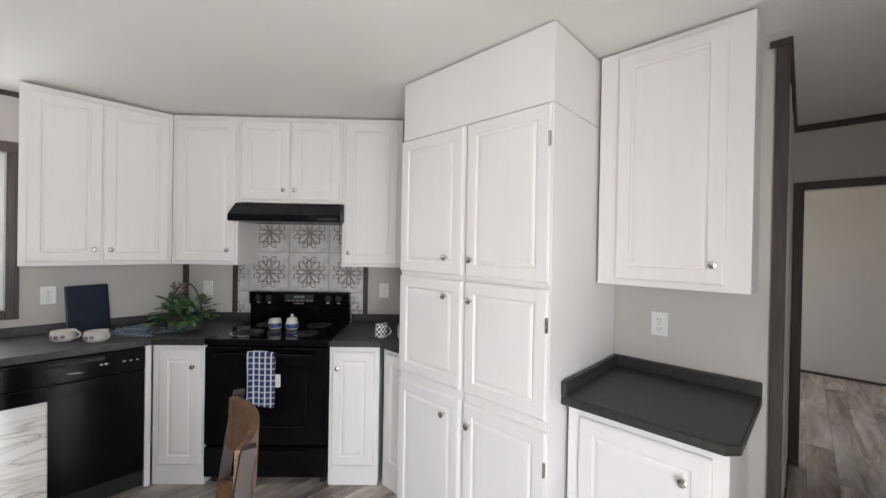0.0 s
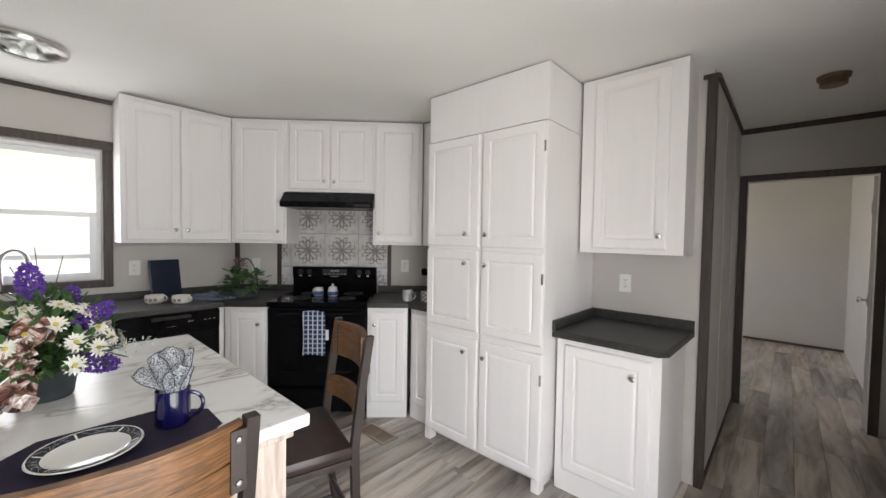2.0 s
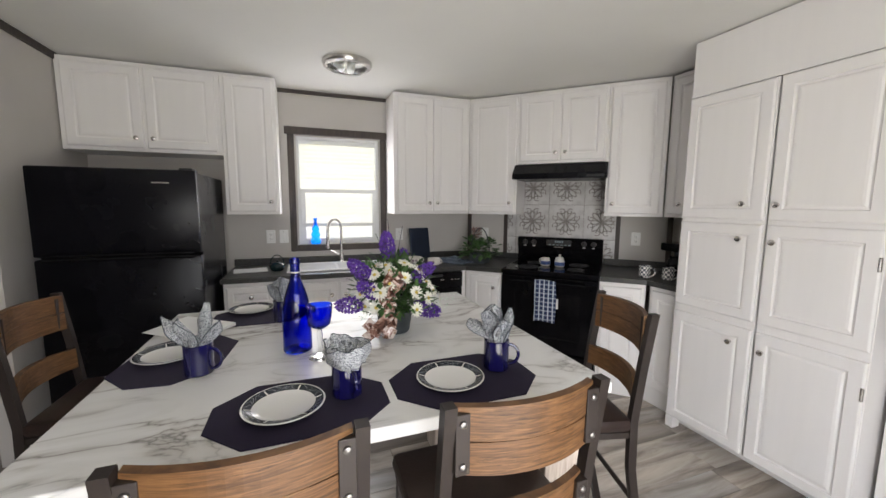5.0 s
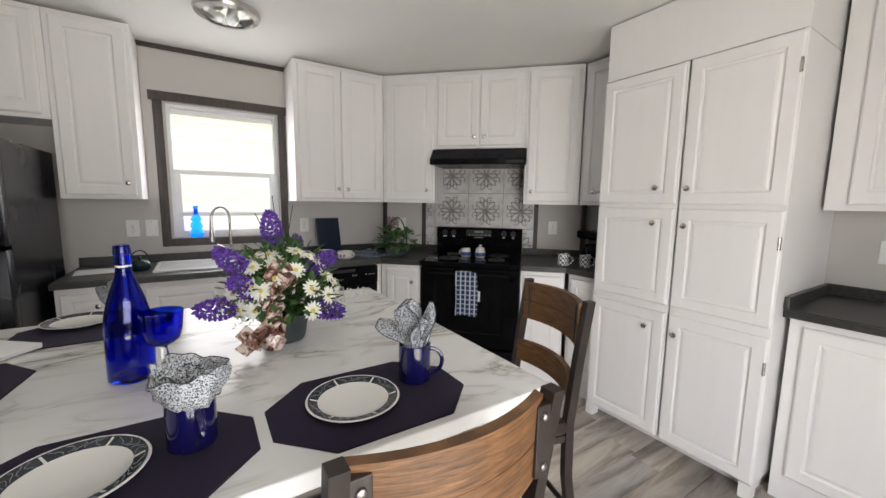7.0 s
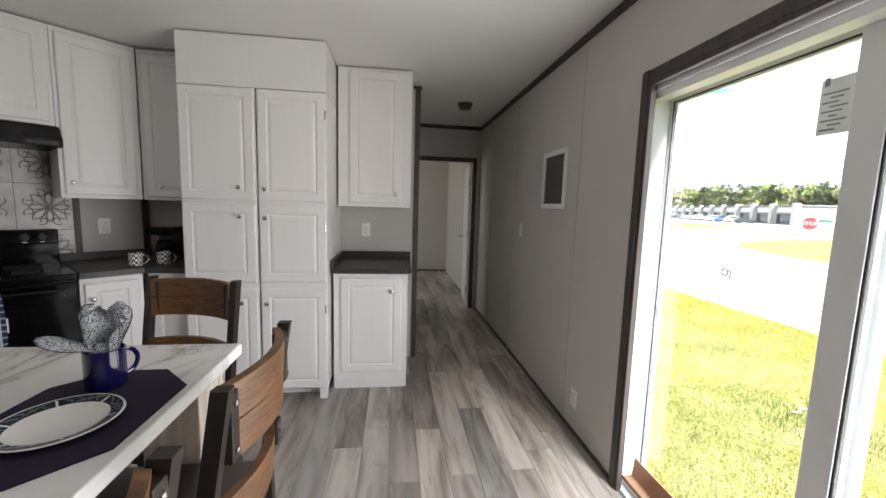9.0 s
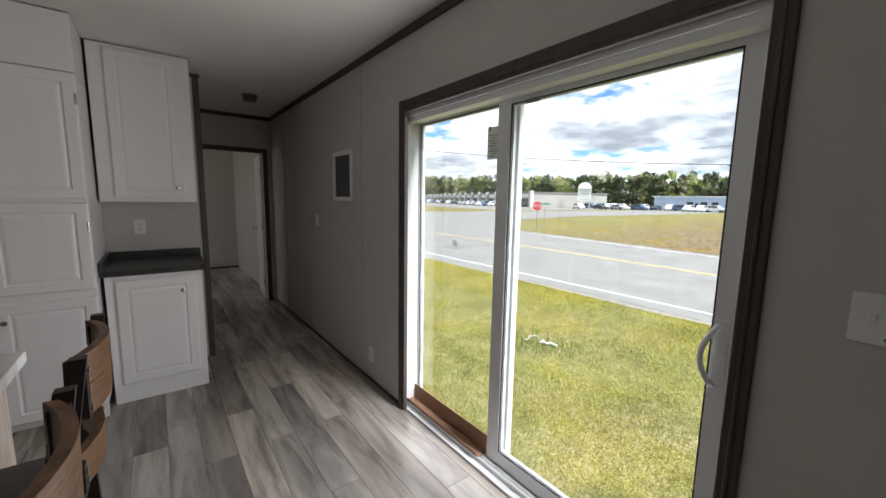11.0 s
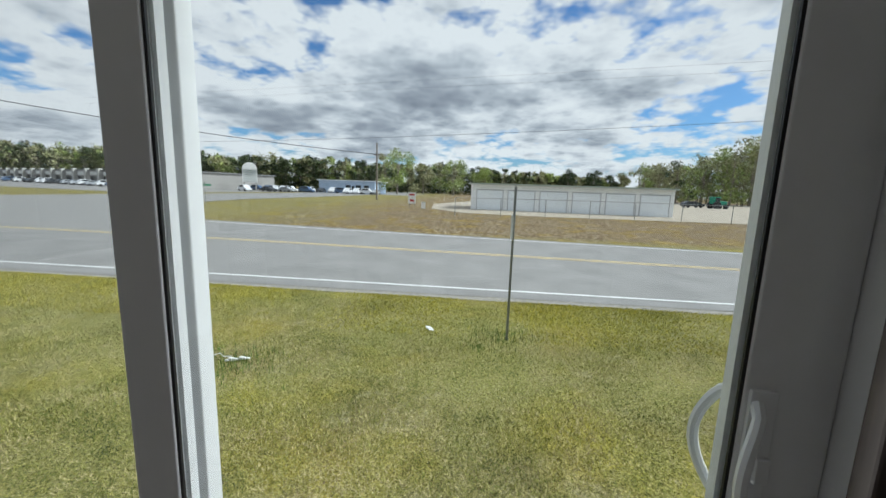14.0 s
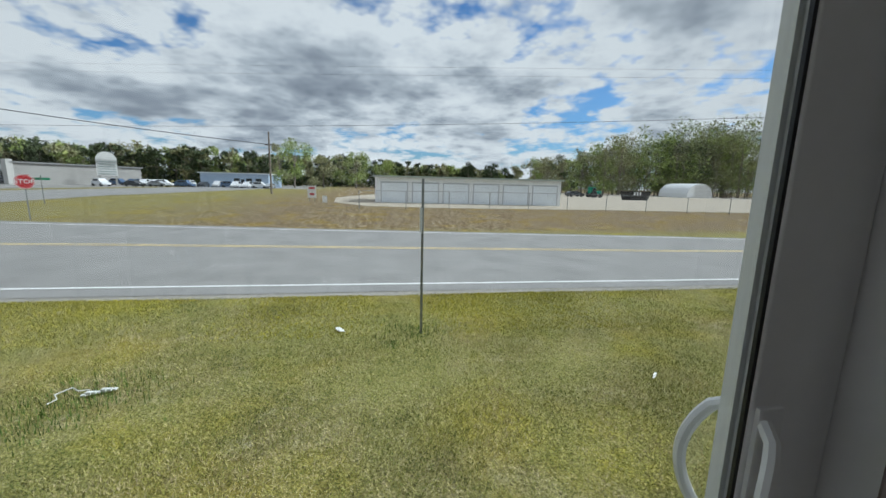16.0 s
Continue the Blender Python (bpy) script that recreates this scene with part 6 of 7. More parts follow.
solid("notepaper", boxes((-0.10, 0.10, -0.12, 0.12, 0, 0.002)), material("grey_paper", (0.62, 0.62, 0.61), 0.8), "pale sheet of paper on the counter by the refrigerator", "paper", m=pose(-3.03, -1.04, 0.909, 0, 0, 8))

# ---- outdoors ----
GZ = -1.45


def gz(x):
    return GZ + 0.7 * min(1.0, max(0.0, (x - 24) / 26))


def lawn():
    m = bpy.data.materials.new("lawn")
    m.use_nodes = True
    n, l = m.node_tree.nodes, m.node_tree.links
    b = n["Principled BSDF"]
    b.inputs["Roughness"].default_value, b.inputs["Specular IOR Level"].default_value = 1.0, 0.1
    co = n.new("ShaderNodeTexCoord")

    def noise_ramp(scale, detail, stops):
        no = n.new("ShaderNodeTexNoise")
        no.inputs["Scale"].default_value, no.inputs["Detail"].default_value, no.inputs["Roughness"].default_value = scale, detail, 0.65
        l.new(co.outputs["Object"], no.inputs["Vector"])
        r = ramp_node(n, stops)
        l.new(no.outputs[0], r.inputs[0])
        return r

    green = noise_ramp(48.0, 9, [(0.36, (0.050, 0.052, 0.018)), (0.45, (0.175, 0.178, 0.053)), (0.55, (0.31, 0.295, 0.092)), (0.66, (0.51, 0.45, 0.25))])
    dry = noise_ramp(4.5, 12, [(0.38, (0.070, 0.048, 0.030)), (0.47, (0.165, 0.110, 0.070)), (0.55, (0.215, 0.165, 0.095)), (0.63, (0.46, 0.39, 0.30))])
    patch = noise_ramp(0.32, 7, [(0.44, (0, 0, 0)), (0.70, (0.6, 0.6, 0.6))])
    sep = n.new("ShaderNodeSeparateXYZ")
    l.new(co.outputs["Object"], sep.inputs[0])
    far = n.new("ShaderNodeMapRange")
    far.inputs[1].default_value, far.inputs[2].default_value, far.inputs[4].default_value = 21, 25, 0.92
    l.new(sep.outputs["X"], far.inputs[0])
    mx = n.new("ShaderNodeMath")
    mx.operation = "MAXIMUM"
    l.new(patch.outputs[0], mx.inputs[0]), l.new(far.outputs[0], mx.inputs[1])
    # the far field keeps greener towards the side road
    lush = n.new("ShaderNodeMapRange")
    lush.inputs[1].default_value, lush.inputs[2].default_value, lush.inputs[3].default_value, lush.inputs[4].default_value = 8, 22, 1.0, 0.45
    l.new(sep.outputs["Y"], lush.inputs[0])
    mx2 = n.new("ShaderNodeMath")
    mx2.operation = "MULTIPLY"
    l.new(mx.outputs[0], mx2.inputs[0]), l.new(lush.outputs[0], mx2.inputs[1])
    mx = mx2
    mix = n.new("ShaderNodeMixRGB")
    l.new(mx.outputs[0], mix.inputs[0]), l.new(green.outputs[0], mix.inputs[1]), l.new(dry.outputs[0], mix.inputs[2])
    yel = noise_ramp(0.5, 3, [(0.5, (1, 1, 1)), (0.65, (1.15, 1.08, 0.62))])
    mu = n.new("ShaderNodeMixRGB")
    mu.blend_type, mu.inputs[0].default_value = "MULTIPLY", 1.0
    l.new(mix.outputs[0], mu.inputs[1]), l.new(yel.outputs[0], mu.inputs[2])
    l.new(mu.outputs[0], b.inputs["Base Color"])
    no = n.new("ShaderNodeTexNoise")
    no.inputs["Scale"].default_value, no.inputs["Detail"].default_value = 22, 6
    l.new(co.outputs["Object"], no.inputs["Vector"])
    bp = n.new("ShaderNodeBump")
    bp.inputs["Strength"].default_value, bp.inputs["Distance"].default_value = 0.9, 0.04
    l.new(no.outputs[0], bp.inputs["Height"]), l.new(bp.outputs[0], b.inputs["Normal"])
    return m


LAWN = lawn()


def sheet(name, pts, lift, mat, label, cat, kind="structure"):
    """A flat outline laid over the rising ground."""
    bm = bmesh.new()
    bm.faces.new([bm.verts.new((x, y, 0)) for x, y in pts])
    for xc in (24, 30, 40, 50):
        bmesh.ops.bisect_plane(bm, geom=bm.verts[:] + bm.edges[:] + bm.faces[:], plane_co=(xc, 0, 0), plane_no=(1, 0, 0))
    for v in bm.verts:
        v.co.z = gz(v.co.x) + lift
    bmesh.ops.triangulate(bm, faces=bm.faces[:])
    bmesh.ops.recalc_face_normals(bm, faces=bm.faces)
    if bm.faces and sum(f.normal.z for f in bm.faces) < 0:
        bmesh.ops.reverse_faces(bm, faces=bm.faces[:])
    me = bpy.data.meshes.new(name)
    bm.to_mesh(me)
    bm.free()
    me.materials.append(mat)
    return tagged(new(name, me), label, cat, kind=kind)


sheet("ground", [(-1500, -1500), (1500, -1500), (1500, 1500), (-1500, 1500)], 0, LAWN, "patchy green lawn turning dry and brown", "ground")
ROADM = material("asphalt", (0.265, 0.258, 0.245), 0.85, var=0.12, scale=0.7, bump=0.4, bump_scale=60, spec=0.2)
sheet("road", [(10.3, -400), (13, -400), (17.5, -40), (21.2, -18), (23.9, 1.9), (25.4, 13), (26.4, 21.0), (28.3, 26.5), (32, 30.5), (38, 32), (53, 30), (110, 30), (400, 32), (400, 51), (110, 49.5), (60, 48.5), (46, 52), (37, 60), (31, 76), (29, 400), (10.3, 400)], 0.02, ROADM, "grey asphalt road with a side road joining it", "road")
PAINT = material("road_paint_white", (0.72, 0.72, 0.70), 0.8, var=0.1, scale=6)
YPAINT = material("road_paint_yellow", (0.70, 0.55, 0.27), 0.8, var=0.15, scale=6)


def line(name, pts, w, mat, label):
    lft = [(x - w / 2, y) for x, y in pts]
    rgt = [(x + w / 2, y) for x, y in pts]
    return sheet(name, lft + rgt[::-1], 0.028, mat, label, "road marking")


line("road_line_near", [(11.05, -300), (10.95, -10), (11.1, 6), (11.25, 300)], 0.13, PAINT, "white edge line on the asphalt")
line("road_line_centre", [(15.0, -40), (16.0, -13.8), (17.8, 10.2), (18.3, 22), (18.6, 60), (18.8, 200)], 0.12, YPAINT, "faded yellow centre line")
line("road_line_centre", [(15.3, -40), (16.3, -13.8), (18.1, 10.2), (18.6, 22), (18.9, 60), (19.1, 200)], 0.12, YPAINT, "faded yellow centre line")
line("road_line_far", [(16.9, -40), (20.7, -17.7), (23.1, 1.9), (24.6, 13), (25.6, 21)], 0.13, PAINT, "white far edge line on the asphalt")
sheet("gravel_shoulder", [(9.95, -300), (10.32, -300), (10.32, 300), (10.0, 300)], 0.008, material("gravel_edge", (0.30, 0.28, 0.24), 0.95, var=0.3, scale=9, bump=0.8, bump_scale=50), "pale gravel along the road edge", "gravel")
LOT = material("sandy_gravel", (0.40, 0.355, 0.285), 0.95, var=0.18, scale=1.2, bump=0.5, bump_scale=20, spec=0.1)
sheet("gravel_lot", [(40.5, 1.0), (45, 5), (56, 6), (70, 3), (140, -20), (170, -150), (110, -160), (38.5, -60), (40, -25), (39.5, -8)], 0.015, LOT, "sandy gravel lot round the storage building", "gravel")
sheet("parking_lot", [(58, 55), (115, 55), (185, 250), (120, 250), (70, 120)], 0.016, ROADM, "asphalt parking lot before the shops", "parking lot")
sheet("parking_lot", [(112, 20), (150, 20), (150, 75), (112, 66)], 0.018, ROADM, "asphalt parking lot by the blue building", "parking lot")

# grass blades on the near lawn
gr_ = np.random.RandomState(4)
N = 560000
gx = 1.6 + 8.5 * gr_.rand(N) ** 1.15
gy = (gr_.rand(N) - 0.5) * (8 + 3.2 * gx) * 1.05 + 0.6 * gx * (gr_.rand(N) - 0.35)
hh = (0.012 + 0.034 * gr_.rand(N) ** 1.5) * (1 + 0.5 * np.sin(gx * 2.1 + 1.3 * gy) * np.sin(gy * 0.9 - gx * 0.7))
az = gr_.rand(N) * 6.283
ww = 0.0028 + 0.0042 * gr_.rand(N)
co = np.zeros((N, 3, 3))
co[:, 0] = np.c_[gx - ww * np.cos(az), gy - ww * np.sin(az), np.full(N, GZ)]
co[:, 1] = np.c_[gx + ww * np.cos(az), gy + ww * np.sin(az), np.full(N, GZ)]
lean = 0.08 * (gr_.rand(N, 2) - 0.5)
co[:, 2] = np.c_[gx + lean[:, 0], gy + lean[:, 1], GZ + np.abs(hh)]


def tri_mesh(name, tris, mats, idx=None):
    n = len(tris)
    me = bpy.data.meshes.new(name)
    me.vertices.add(n * 3)
    me.vertices.foreach_set("co", np.ascontiguousarray(tris, dtype=np.float32).ravel())
    me.loops.add(n * 3)
    me.loops.foreach_set("vertex_index", np.arange(n * 3, dtype=np.int32))
    me.polygons.add(n)
    me.polygons.foreach_set("loop_start", np.arange(0, n * 3, 3, dtype=np.int32))
    for m in mats:
        me.materials.append(m)
    if idx is not None:
        me.polygons.foreach_set("material_index", np.asarray(idx, dtype=np.int32))
    me.update(calc_edges=True)
    me.validate()
    return me


def island_mat(name, stops, patch_scale=0.0):
    m = bpy.data.materials.new(name)
    m.use_nodes = True
    n, l = m.node_tree.nodes, m.node_tree.links
    b = n["Principled BSDF"]
    b.inputs["Roughness"].default_value, b.inputs["Specular IOR Level"].default_value = 0.9, 0.15
    g = n.new("ShaderNodeNewGeometry")
    r = ramp_node(n, stops)
    fac = g.outputs["Random Per Island"]
    if patch_scale:
        co_ = n.new("ShaderNodeTexCoord")
        no = n.new("ShaderNodeTexNoise")
        no.inputs["Scale"].default_value, no.inputs["Detail"].default_value, no.inputs["Roughness"].default_value = patch_scale, 10, 0.72
        l.new(co_.outputs["Object"], no.inputs["Vector"])
        ad = n.new("ShaderNodeMath")
        ad.operation = "MULTIPLY_ADD"
        ad.inputs[1].default_value = 0.45
        l.new(fac, ad.inputs[0])
        sc = n.new("ShaderNodeMapRange")
        sc.inputs[1].default_value, sc.inputs[2].default_value, sc.inputs[4].default_value = 0.3, 0.7, 0.55
        l.new(no.outputs[0], sc.inputs[0])
        l.new(sc.outputs[0], ad.inputs[2])
        fac = ad.outputs[0]
    l.new(fac, r.inputs[0])
    l.new(r.outputs[0], b.inputs["Base Color"])
    return m


BLADE = island_mat("grass_blades", [(0.12, (0.035, 0.050, 0.014)), (0.26, (0.15, 0.178, 0.042)), (0.44, (0.30, 0.298, 0.076)), (0.58, (0.43, 0.39, 0.13)), (0.74, (0.64, 0.55, 0.31)), (0.92, (0.27, 0.20, 0.13))], 0.9)
tagged(new("grass", tri_mesh("grass", co, [BLADE])), "short patchy green and straw-coloured grass", "grass", kind="stuff")

NY = 70000
yx = 10.0 - 2.6 * gr_.rand(NY) ** 1.5
yy = (gr_.rand(NY) - 0.5) * 34
keep = np.sin(yy * 0.9 + 2.0 * np.sin(yy * 0.37)) + 1.1 * gr_.rand(NY) > 0.1
yx, yy = yx[keep], yy[keep]
ya = gr_.rand(len(yx)) * 6.283
yt = np.zeros((len(yx), 3, 3))
yt[:, 0] = np.c_[yx - 0.008 * np.cos(ya), yy - 0.008 * np.sin(ya), np.full(len(yx), GZ + 0.004)]
yt[:, 1] = np.c_[yx + 0.008 * np.cos(ya), yy + 0.008 * np.sin(ya), np.full(len(yx), GZ + 0.004)]
yt[:, 2] = np.c_[yx + 0.05 * (gr_.rand(len(yx)) - 0.5), yy + 0.05 * (gr_.rand(len(yx)) - 0.5), GZ + 0.025 + 0.03 * gr_.rand(len(yx))]
tagged(new("yellow_weeds", tri_mesh("yellow_weeds", yt, [island_mat("weed_yellow", [(0.1, (0.24, 0.23, 0.035)), (0.6, (0.44, 0.40, 0.055)), (0.95, (0.62, 0.53, 0.07))])])), "low yellow-green weeds along the road edge", "weeds", kind="stuff")

# sign post on the lawn, stop sign, street sign
GALV = material("galvanised_steel", (0.30, 0.31, 0.31), 0.5, 0.6, var=0.2, scale=20)
sp_ = thing("sign_post", pose(7.47, -1.327, GZ), "bare galvanised steel sign post seen edge on in the lawn", "post")
part("post", boxes((-0.012, 0.012, -0.022, -0.016, -0.05, 2.87), (-0.012, 0.012, 0.016, 0.022, -0.05, 2.87), (0.008, 0.012, -0.016, 0.016, -0.05, 2.87)), GALV, sp_)
part("sign_panel", boxes((-0.23, 0.23, 0.024, 0.03, 1.92, 2.36)), material("sign_back", (0.50, 0.52, 0.52), 0.5, 0.3), sp_, "pale sign panel seen edge on")
TUFT = []
tr_ = np.random.RandomState(9)
for cx_, cy_, k, s in ((7.5, -1.3, 260, 0.3), (5.85, 3.0, 420, 0.35), (7.0, -0.75, 80, 0.12), (5.2, 3.3, 200, 0.3)):
    for _ in range(k):
        x_, y_ = cx_ + tr_.randn() * s, cy_ + tr_.randn() * s * 1.2
        h_, a_ = 0.05 + 0.09 * tr_.rand(), tr_.rand() * 6.28
        TUFT.append([(x_ - 0.006 * math.cos(a_), y_ - 0.006 * math.sin(a_), GZ), (x_ + 0.006 * math.cos(a_), y_ + 0.006 * math.sin(a_), GZ), (x_ + 0.05 * (tr_.rand() - .5), y_ + 0.05 * (tr_.rand() - .5), GZ + h_)])
tagged(new("grass_tufts", tri_mesh("grass_tufts", np.array(TUFT), [island_mat("fresh_grass", [(0.1, (0.07, 0.13, 0.025)), (0.9, (0.16, 0.25, 0.05))])])), "fresh green grass tufts", "grass", kind="stuff")
RED = material("sign_red", (0.42, 0.03, 0.035), 0.4)
ss = thing("stop_sign", pose(26.98, 20.45, gz(27), 0, 0, -53), "red octagonal stop sign on a steel post", "stop sign")
oc = bmesh.new()
lathe(oc, [(0, 0), (0.46, 0), (0.46, 0.01), (0, 0.01)], 8, pose(0, 0, 2.30, 90, 0, 0) @ pose(0, 0, 0, 0, 0, 22.5))
part("panel", oc, RED, ss)
oc = bmesh.new()
lathe(oc, [(0.44, 0.0115), (0.44, 0.013), (0.41, 0.013), (0.41, 0.0115)], 8, pose(0, 0, 2.30, 90, 0, 0) @ pose(0, 0, 0, 0, 0, 22.5))
part("border", oc, PAINT, ss, "white border")
part("post", boxes((-0.03, 0.03, 0.0, 0.03, 0, 2.7)), GALV, ss)


def text_mesh(txt, size):
    cu = bpy.data.curves.new("text", "FONT")
    cu.body, cu.size, cu.align_x, cu.align_y, cu.extrude = txt, size, "CENTER", "CENTER", 0.004
    tmp = bpy.data.objects.new("text", cu)
    scene.collection.objects.link(tmp)
    me = bpy.data.meshes.new_from_object(tmp.evaluated_get(bpy.context.evaluated_depsgraph_get()))
    bpy.data.objects.remove(tmp)
    return me


tm = text_mesh("STOP", 0.36)
tm.materials.append(PAINT)
tagged(share("lettering", tm, ss, pose(0, -0.017, 2.30, 90, 0, 0)), "white STOP lettering")
GREEN = material("sign_green", (0.03, 0.22, 0.12), 0.4)
sg = thing("street_sign", pose(37.9, 28.0, gz(37.9), 0, 0, -50), "green street name sign on a thin post", "sign")
part("blade", boxes((-0.55, 0.55, -0.01, 0.01, 2.0, 2.2), (-0.01, 0.01, -0.5, 0.5, 2.22, 2.42)), GREEN, sg)
part("post", boxes((-0.03, 0.03, -0.03, 0.03, 0, 2.45)), GALV, sg)
fs = thing("yard_sign", pose(44.7, 7.3, gz(44.7), 0, 0, -82), "white and red yard sign by the gravel lot", "sign")
part("panel", boxes((-0.45, 0.45, -0.02, 0.02, 0.5, 1.8)), PAINT, fs)
part("print", boxes((-0.3, 0.3, -0.026, -0.02, 1.45, 1.65), (-0.2, 0.25, -0.026, -0.02, 0.75, 1.0)), RED, fs, "red printed bars")
part("leg", boxes((-0.3, -0.25, -0.02, 0.02, 0, 0.5)), GALV, fs)
part("leg", boxes((0.25, 0.3, -0.02, 0.02, 0, 0.5)), GALV, fs)
solid("marker_board", boxes((-0.25, 0.25, -0.02, 0.02, 0, 0.75)), PAINT, "small white board on the ground by the lot", "sign", m=pose(44.5, 5.9, gz(44.5), 0, 0, -80))

# litter
solid("paper_plate", boxes((-0.08, 0.06, -0.06, 0.05, 0.0, 0.012), (-0.03, 0.09, -0.03, 0.07, 0.008, 0.022), bevel=0.005), PAINT, "crushed white paper plate on the grass", "litter", m=pose(7.70, 0.17, GZ + 0.035, 8, -6, 30))
lb = bmesh.new()
for k in range(7):
    box(lb, -0.02 * k, 0.05 - 0.02 * k, -0.05 + 0.045 * k, 0.01 + 0.045 * k, 0.0, 0.02 + 0.012 * (k % 3), 0.004)
tube(lb, [(0.0, 0.24, 0.03), (-0.06, 0.33, 0.05), (0.02, 0.45, 0.06), (-0.12, 0.55, 0.05), (-0.2, 0.47, 0.03), (-0.3, 0.50, 0.03)], 0.008, 5)
solid("plastic_scrap", lb, PAINT, "torn white plastic scrap with string in the grass", "litter", m=pose(5.87, 2.85, GZ + 0.03))
solid("plastic_scrap", boxes((-0.02, 0.015, -0.10, 0.02, 0, 0.006), (-0.03, 0.0, 0.0, 0.12, 0.002, 0.01), bevel=0.001), PAINT, "thin white plastic scrap in the grass", "litter", m=pose(5.48, -4.65, GZ + 0.03, 0, 0, 40))

# storage building with roll-up doors
SIDING = material("white_metal_siding", (0.84, 0.85, 0.86), 0.5, var=0.05, scale=1.0)
sh = thing("storage_building", pose(44.9, -22.0, gz(45), 0, 0, -3.2) @ Matrix.Scale(0.917, 4), "long white metal storage building with six roll-up doors", "building")
part("wall", boxes((0, 7.0, 0, 24.5, -0.3, 3.25)), SIDING, sh)
part("roof", boxes((-0.5, 7.4, -0.3, 24.8, 3.25, 3.45)), material("roof_trim", (0.38, 0.43, 0.38), 0.5), sh, "grey-green roof edge")
DOORP = material("roll_up_door", (0.83, 0.87, 0.91), 0.45, var=0.04, scale=0.8)
dme = mesh_of("roll_up_door", boxes(*[(-0.03 - 0.008 * (k % 2), 0.01, 0, 3.25, 0.17 * k, 0.17 * k + 0.165) for k in range(15)]), DOORP)
jme = mesh_of("door_jamb", boxes((-0.05, 0.01, -0.1, 0, 0, 2.62), (-0.05, 0.01, 3.25, 3.35, 0, 2.62), (-0.05, 0.01, -0.1, 3.35, 2.55, 2.68)), material("door_shadow_trim", (0.40, 0.42, 0.44), 0.6))
for k in range(6):
    d = share("roll_up_door", dme, sh, pose(0, 0.55 + 3.98 * k, 0))
    tagged(share("jamb", jme, d, pose(0, 0, 0)), "grey door jamb")

# chain-link fence along the lot
fn = thing("chain_link_fence", pose(0, 0, 0), "galvanised chain-link fence along the gravel lot", "fence")
fy = [1.7 - 4.42 * k for k in range(12)]
fx = [36.6 + 3.2 * math.sin(math.pi * min(1, max(0, (k + 0.5) / 10))) for k in range(12)]
fz = [gz(x) for x in fx]
for k in range(12):
    b = bmesh.new()
    tube(b, [(fx[k], fy[k], fz[k]), (fx[k], fy[k], fz[k] + 1.75)], 0.035, 8)
    part("post", b, GALV, fn)
    if k:
        b = bmesh.new()
        tube(b, [(fx[k - 1], fy[k - 1], fz[k - 1] + 1.73), (fx[k], fy[k], fz[k] + 1.73)], 0.02, 6)
        part("rail", b, GALV, fn)
b = bmesh.new()
for k in range(11):
    p0, p1 = Vector((fx[k], fy[k], fz[k])), Vector((fx[k + 1], fy[k + 1], fz[k + 1]))
    for j in range(9):
        tube(b, [p0 + Vector((0, 0, 0.1 + 0.19 * j)), p1 + Vector((0, 0, 0.1 + 0.19 * j))], 0.003, 3)
tagged(part("wire_mesh", b, GALV, fn), kind="stuff")

# utility poles and wires
POLE = material("weathered_pole", (0.20, 0.17, 0.14), 0.9, var=0.2, scale=3)
for x, y, h in ((65.9, 17.4, 9.7), (40.6, 63.0, 12.4), (42.0, 64.2, 7.5)):
    p = thing("utility_pole", pose(x, y, gz(x)), "weathered wooden utility pole by the side road", "utility pole")
    b = bmesh.new()
    tube(b, [(0, 0, 0), (0, 0, h)], 0.16, 10, taper=[1, 0.7])
    part("pole", b, POLE, p, smooth=True)
    part("insulator", boxes((-0.08, 0.08, -0.6, 0.6, h - 2.1, h - 1.95)), POLE, p, "short wooden arm")
CABLE = material("black_cable", (0.02, 0.02, 0.02), 0.6, bump=0)


def wire(p0, p1, sag, r, label):
    b = bmesh.new()
    p0, p1 = Vector(p0), Vector(p1)
    tube(b, [p0.lerp(p1, k / 16) - Vector((0, 0, sag * 4 * (k / 16) * (1 - k / 16))) for k in range(17)], r, 5)
    solid("power_line", b, CABLE, label, "cable")


wire((40.6, 63, 11.0), (65.9, 17.4, 7.0), 0.6, 0.05, "black power line between the utility poles")
wire((40.6, 63, 11.3), (-20, 160, 14), 0.6, 0.05, "black power line leaving the tall pole")
wire((80, 75, 9.6), (60, -2, 10.0), 0.3, 0.024, "black overhead line over the lot")
wire((60, -2, 10.0), (36, -55, 10.2), 0.2, 0.022, "black overhead line over the lot")
for dz in (0.0, -1.0):
    wire((65.9, 72, 15.7 + dz), (16, -98, 11.5 + dz * 0.6), 0.2, 0.007, "thin overhead line high above the road")

# ---- shops, blue building and signs far off ----
GREYW = material("grey_block", (0.33, 0.32, 0.30), 0.8, var=0.08, scale=0.4)
DARKG = material("dark_shopfront", (0.03, 0.035, 0.04), 0.15, bump=0)
mall_ang = math.degrees(math.atan2(172, 72))
ml = thing("shopping_strip", pose(95, 77, gz(95), 0, 0, mall_ang), "long grey strip of shops with white sign boards", "building")
part("wall", boxes((0, 186, -27, 0, 0, 4.6)), GREYW, ml)
part("roof", boxes((-0.4, 186.4, -27.4, 0.5, 4.6, 4.9)), material("roof_grey", (0.22, 0.22, 0.22), 0.7), ml)
glme = mesh_of("shop_window", boxes((1.2, 8.2, -0.02, 0.06, 0.2, 2.7)), DARKG)
bdme = mesh_of("sign_board", boxes((1.6, 7.8, 0.0, 0.25, 3.1, 4.3)), PAINT)
plme = mesh_of("pier", boxes((-0.7, 0.7, 0, 1.1, 0, 5.3)), material("pale_pier", (0.50, 0.49, 0.46), 0.8))
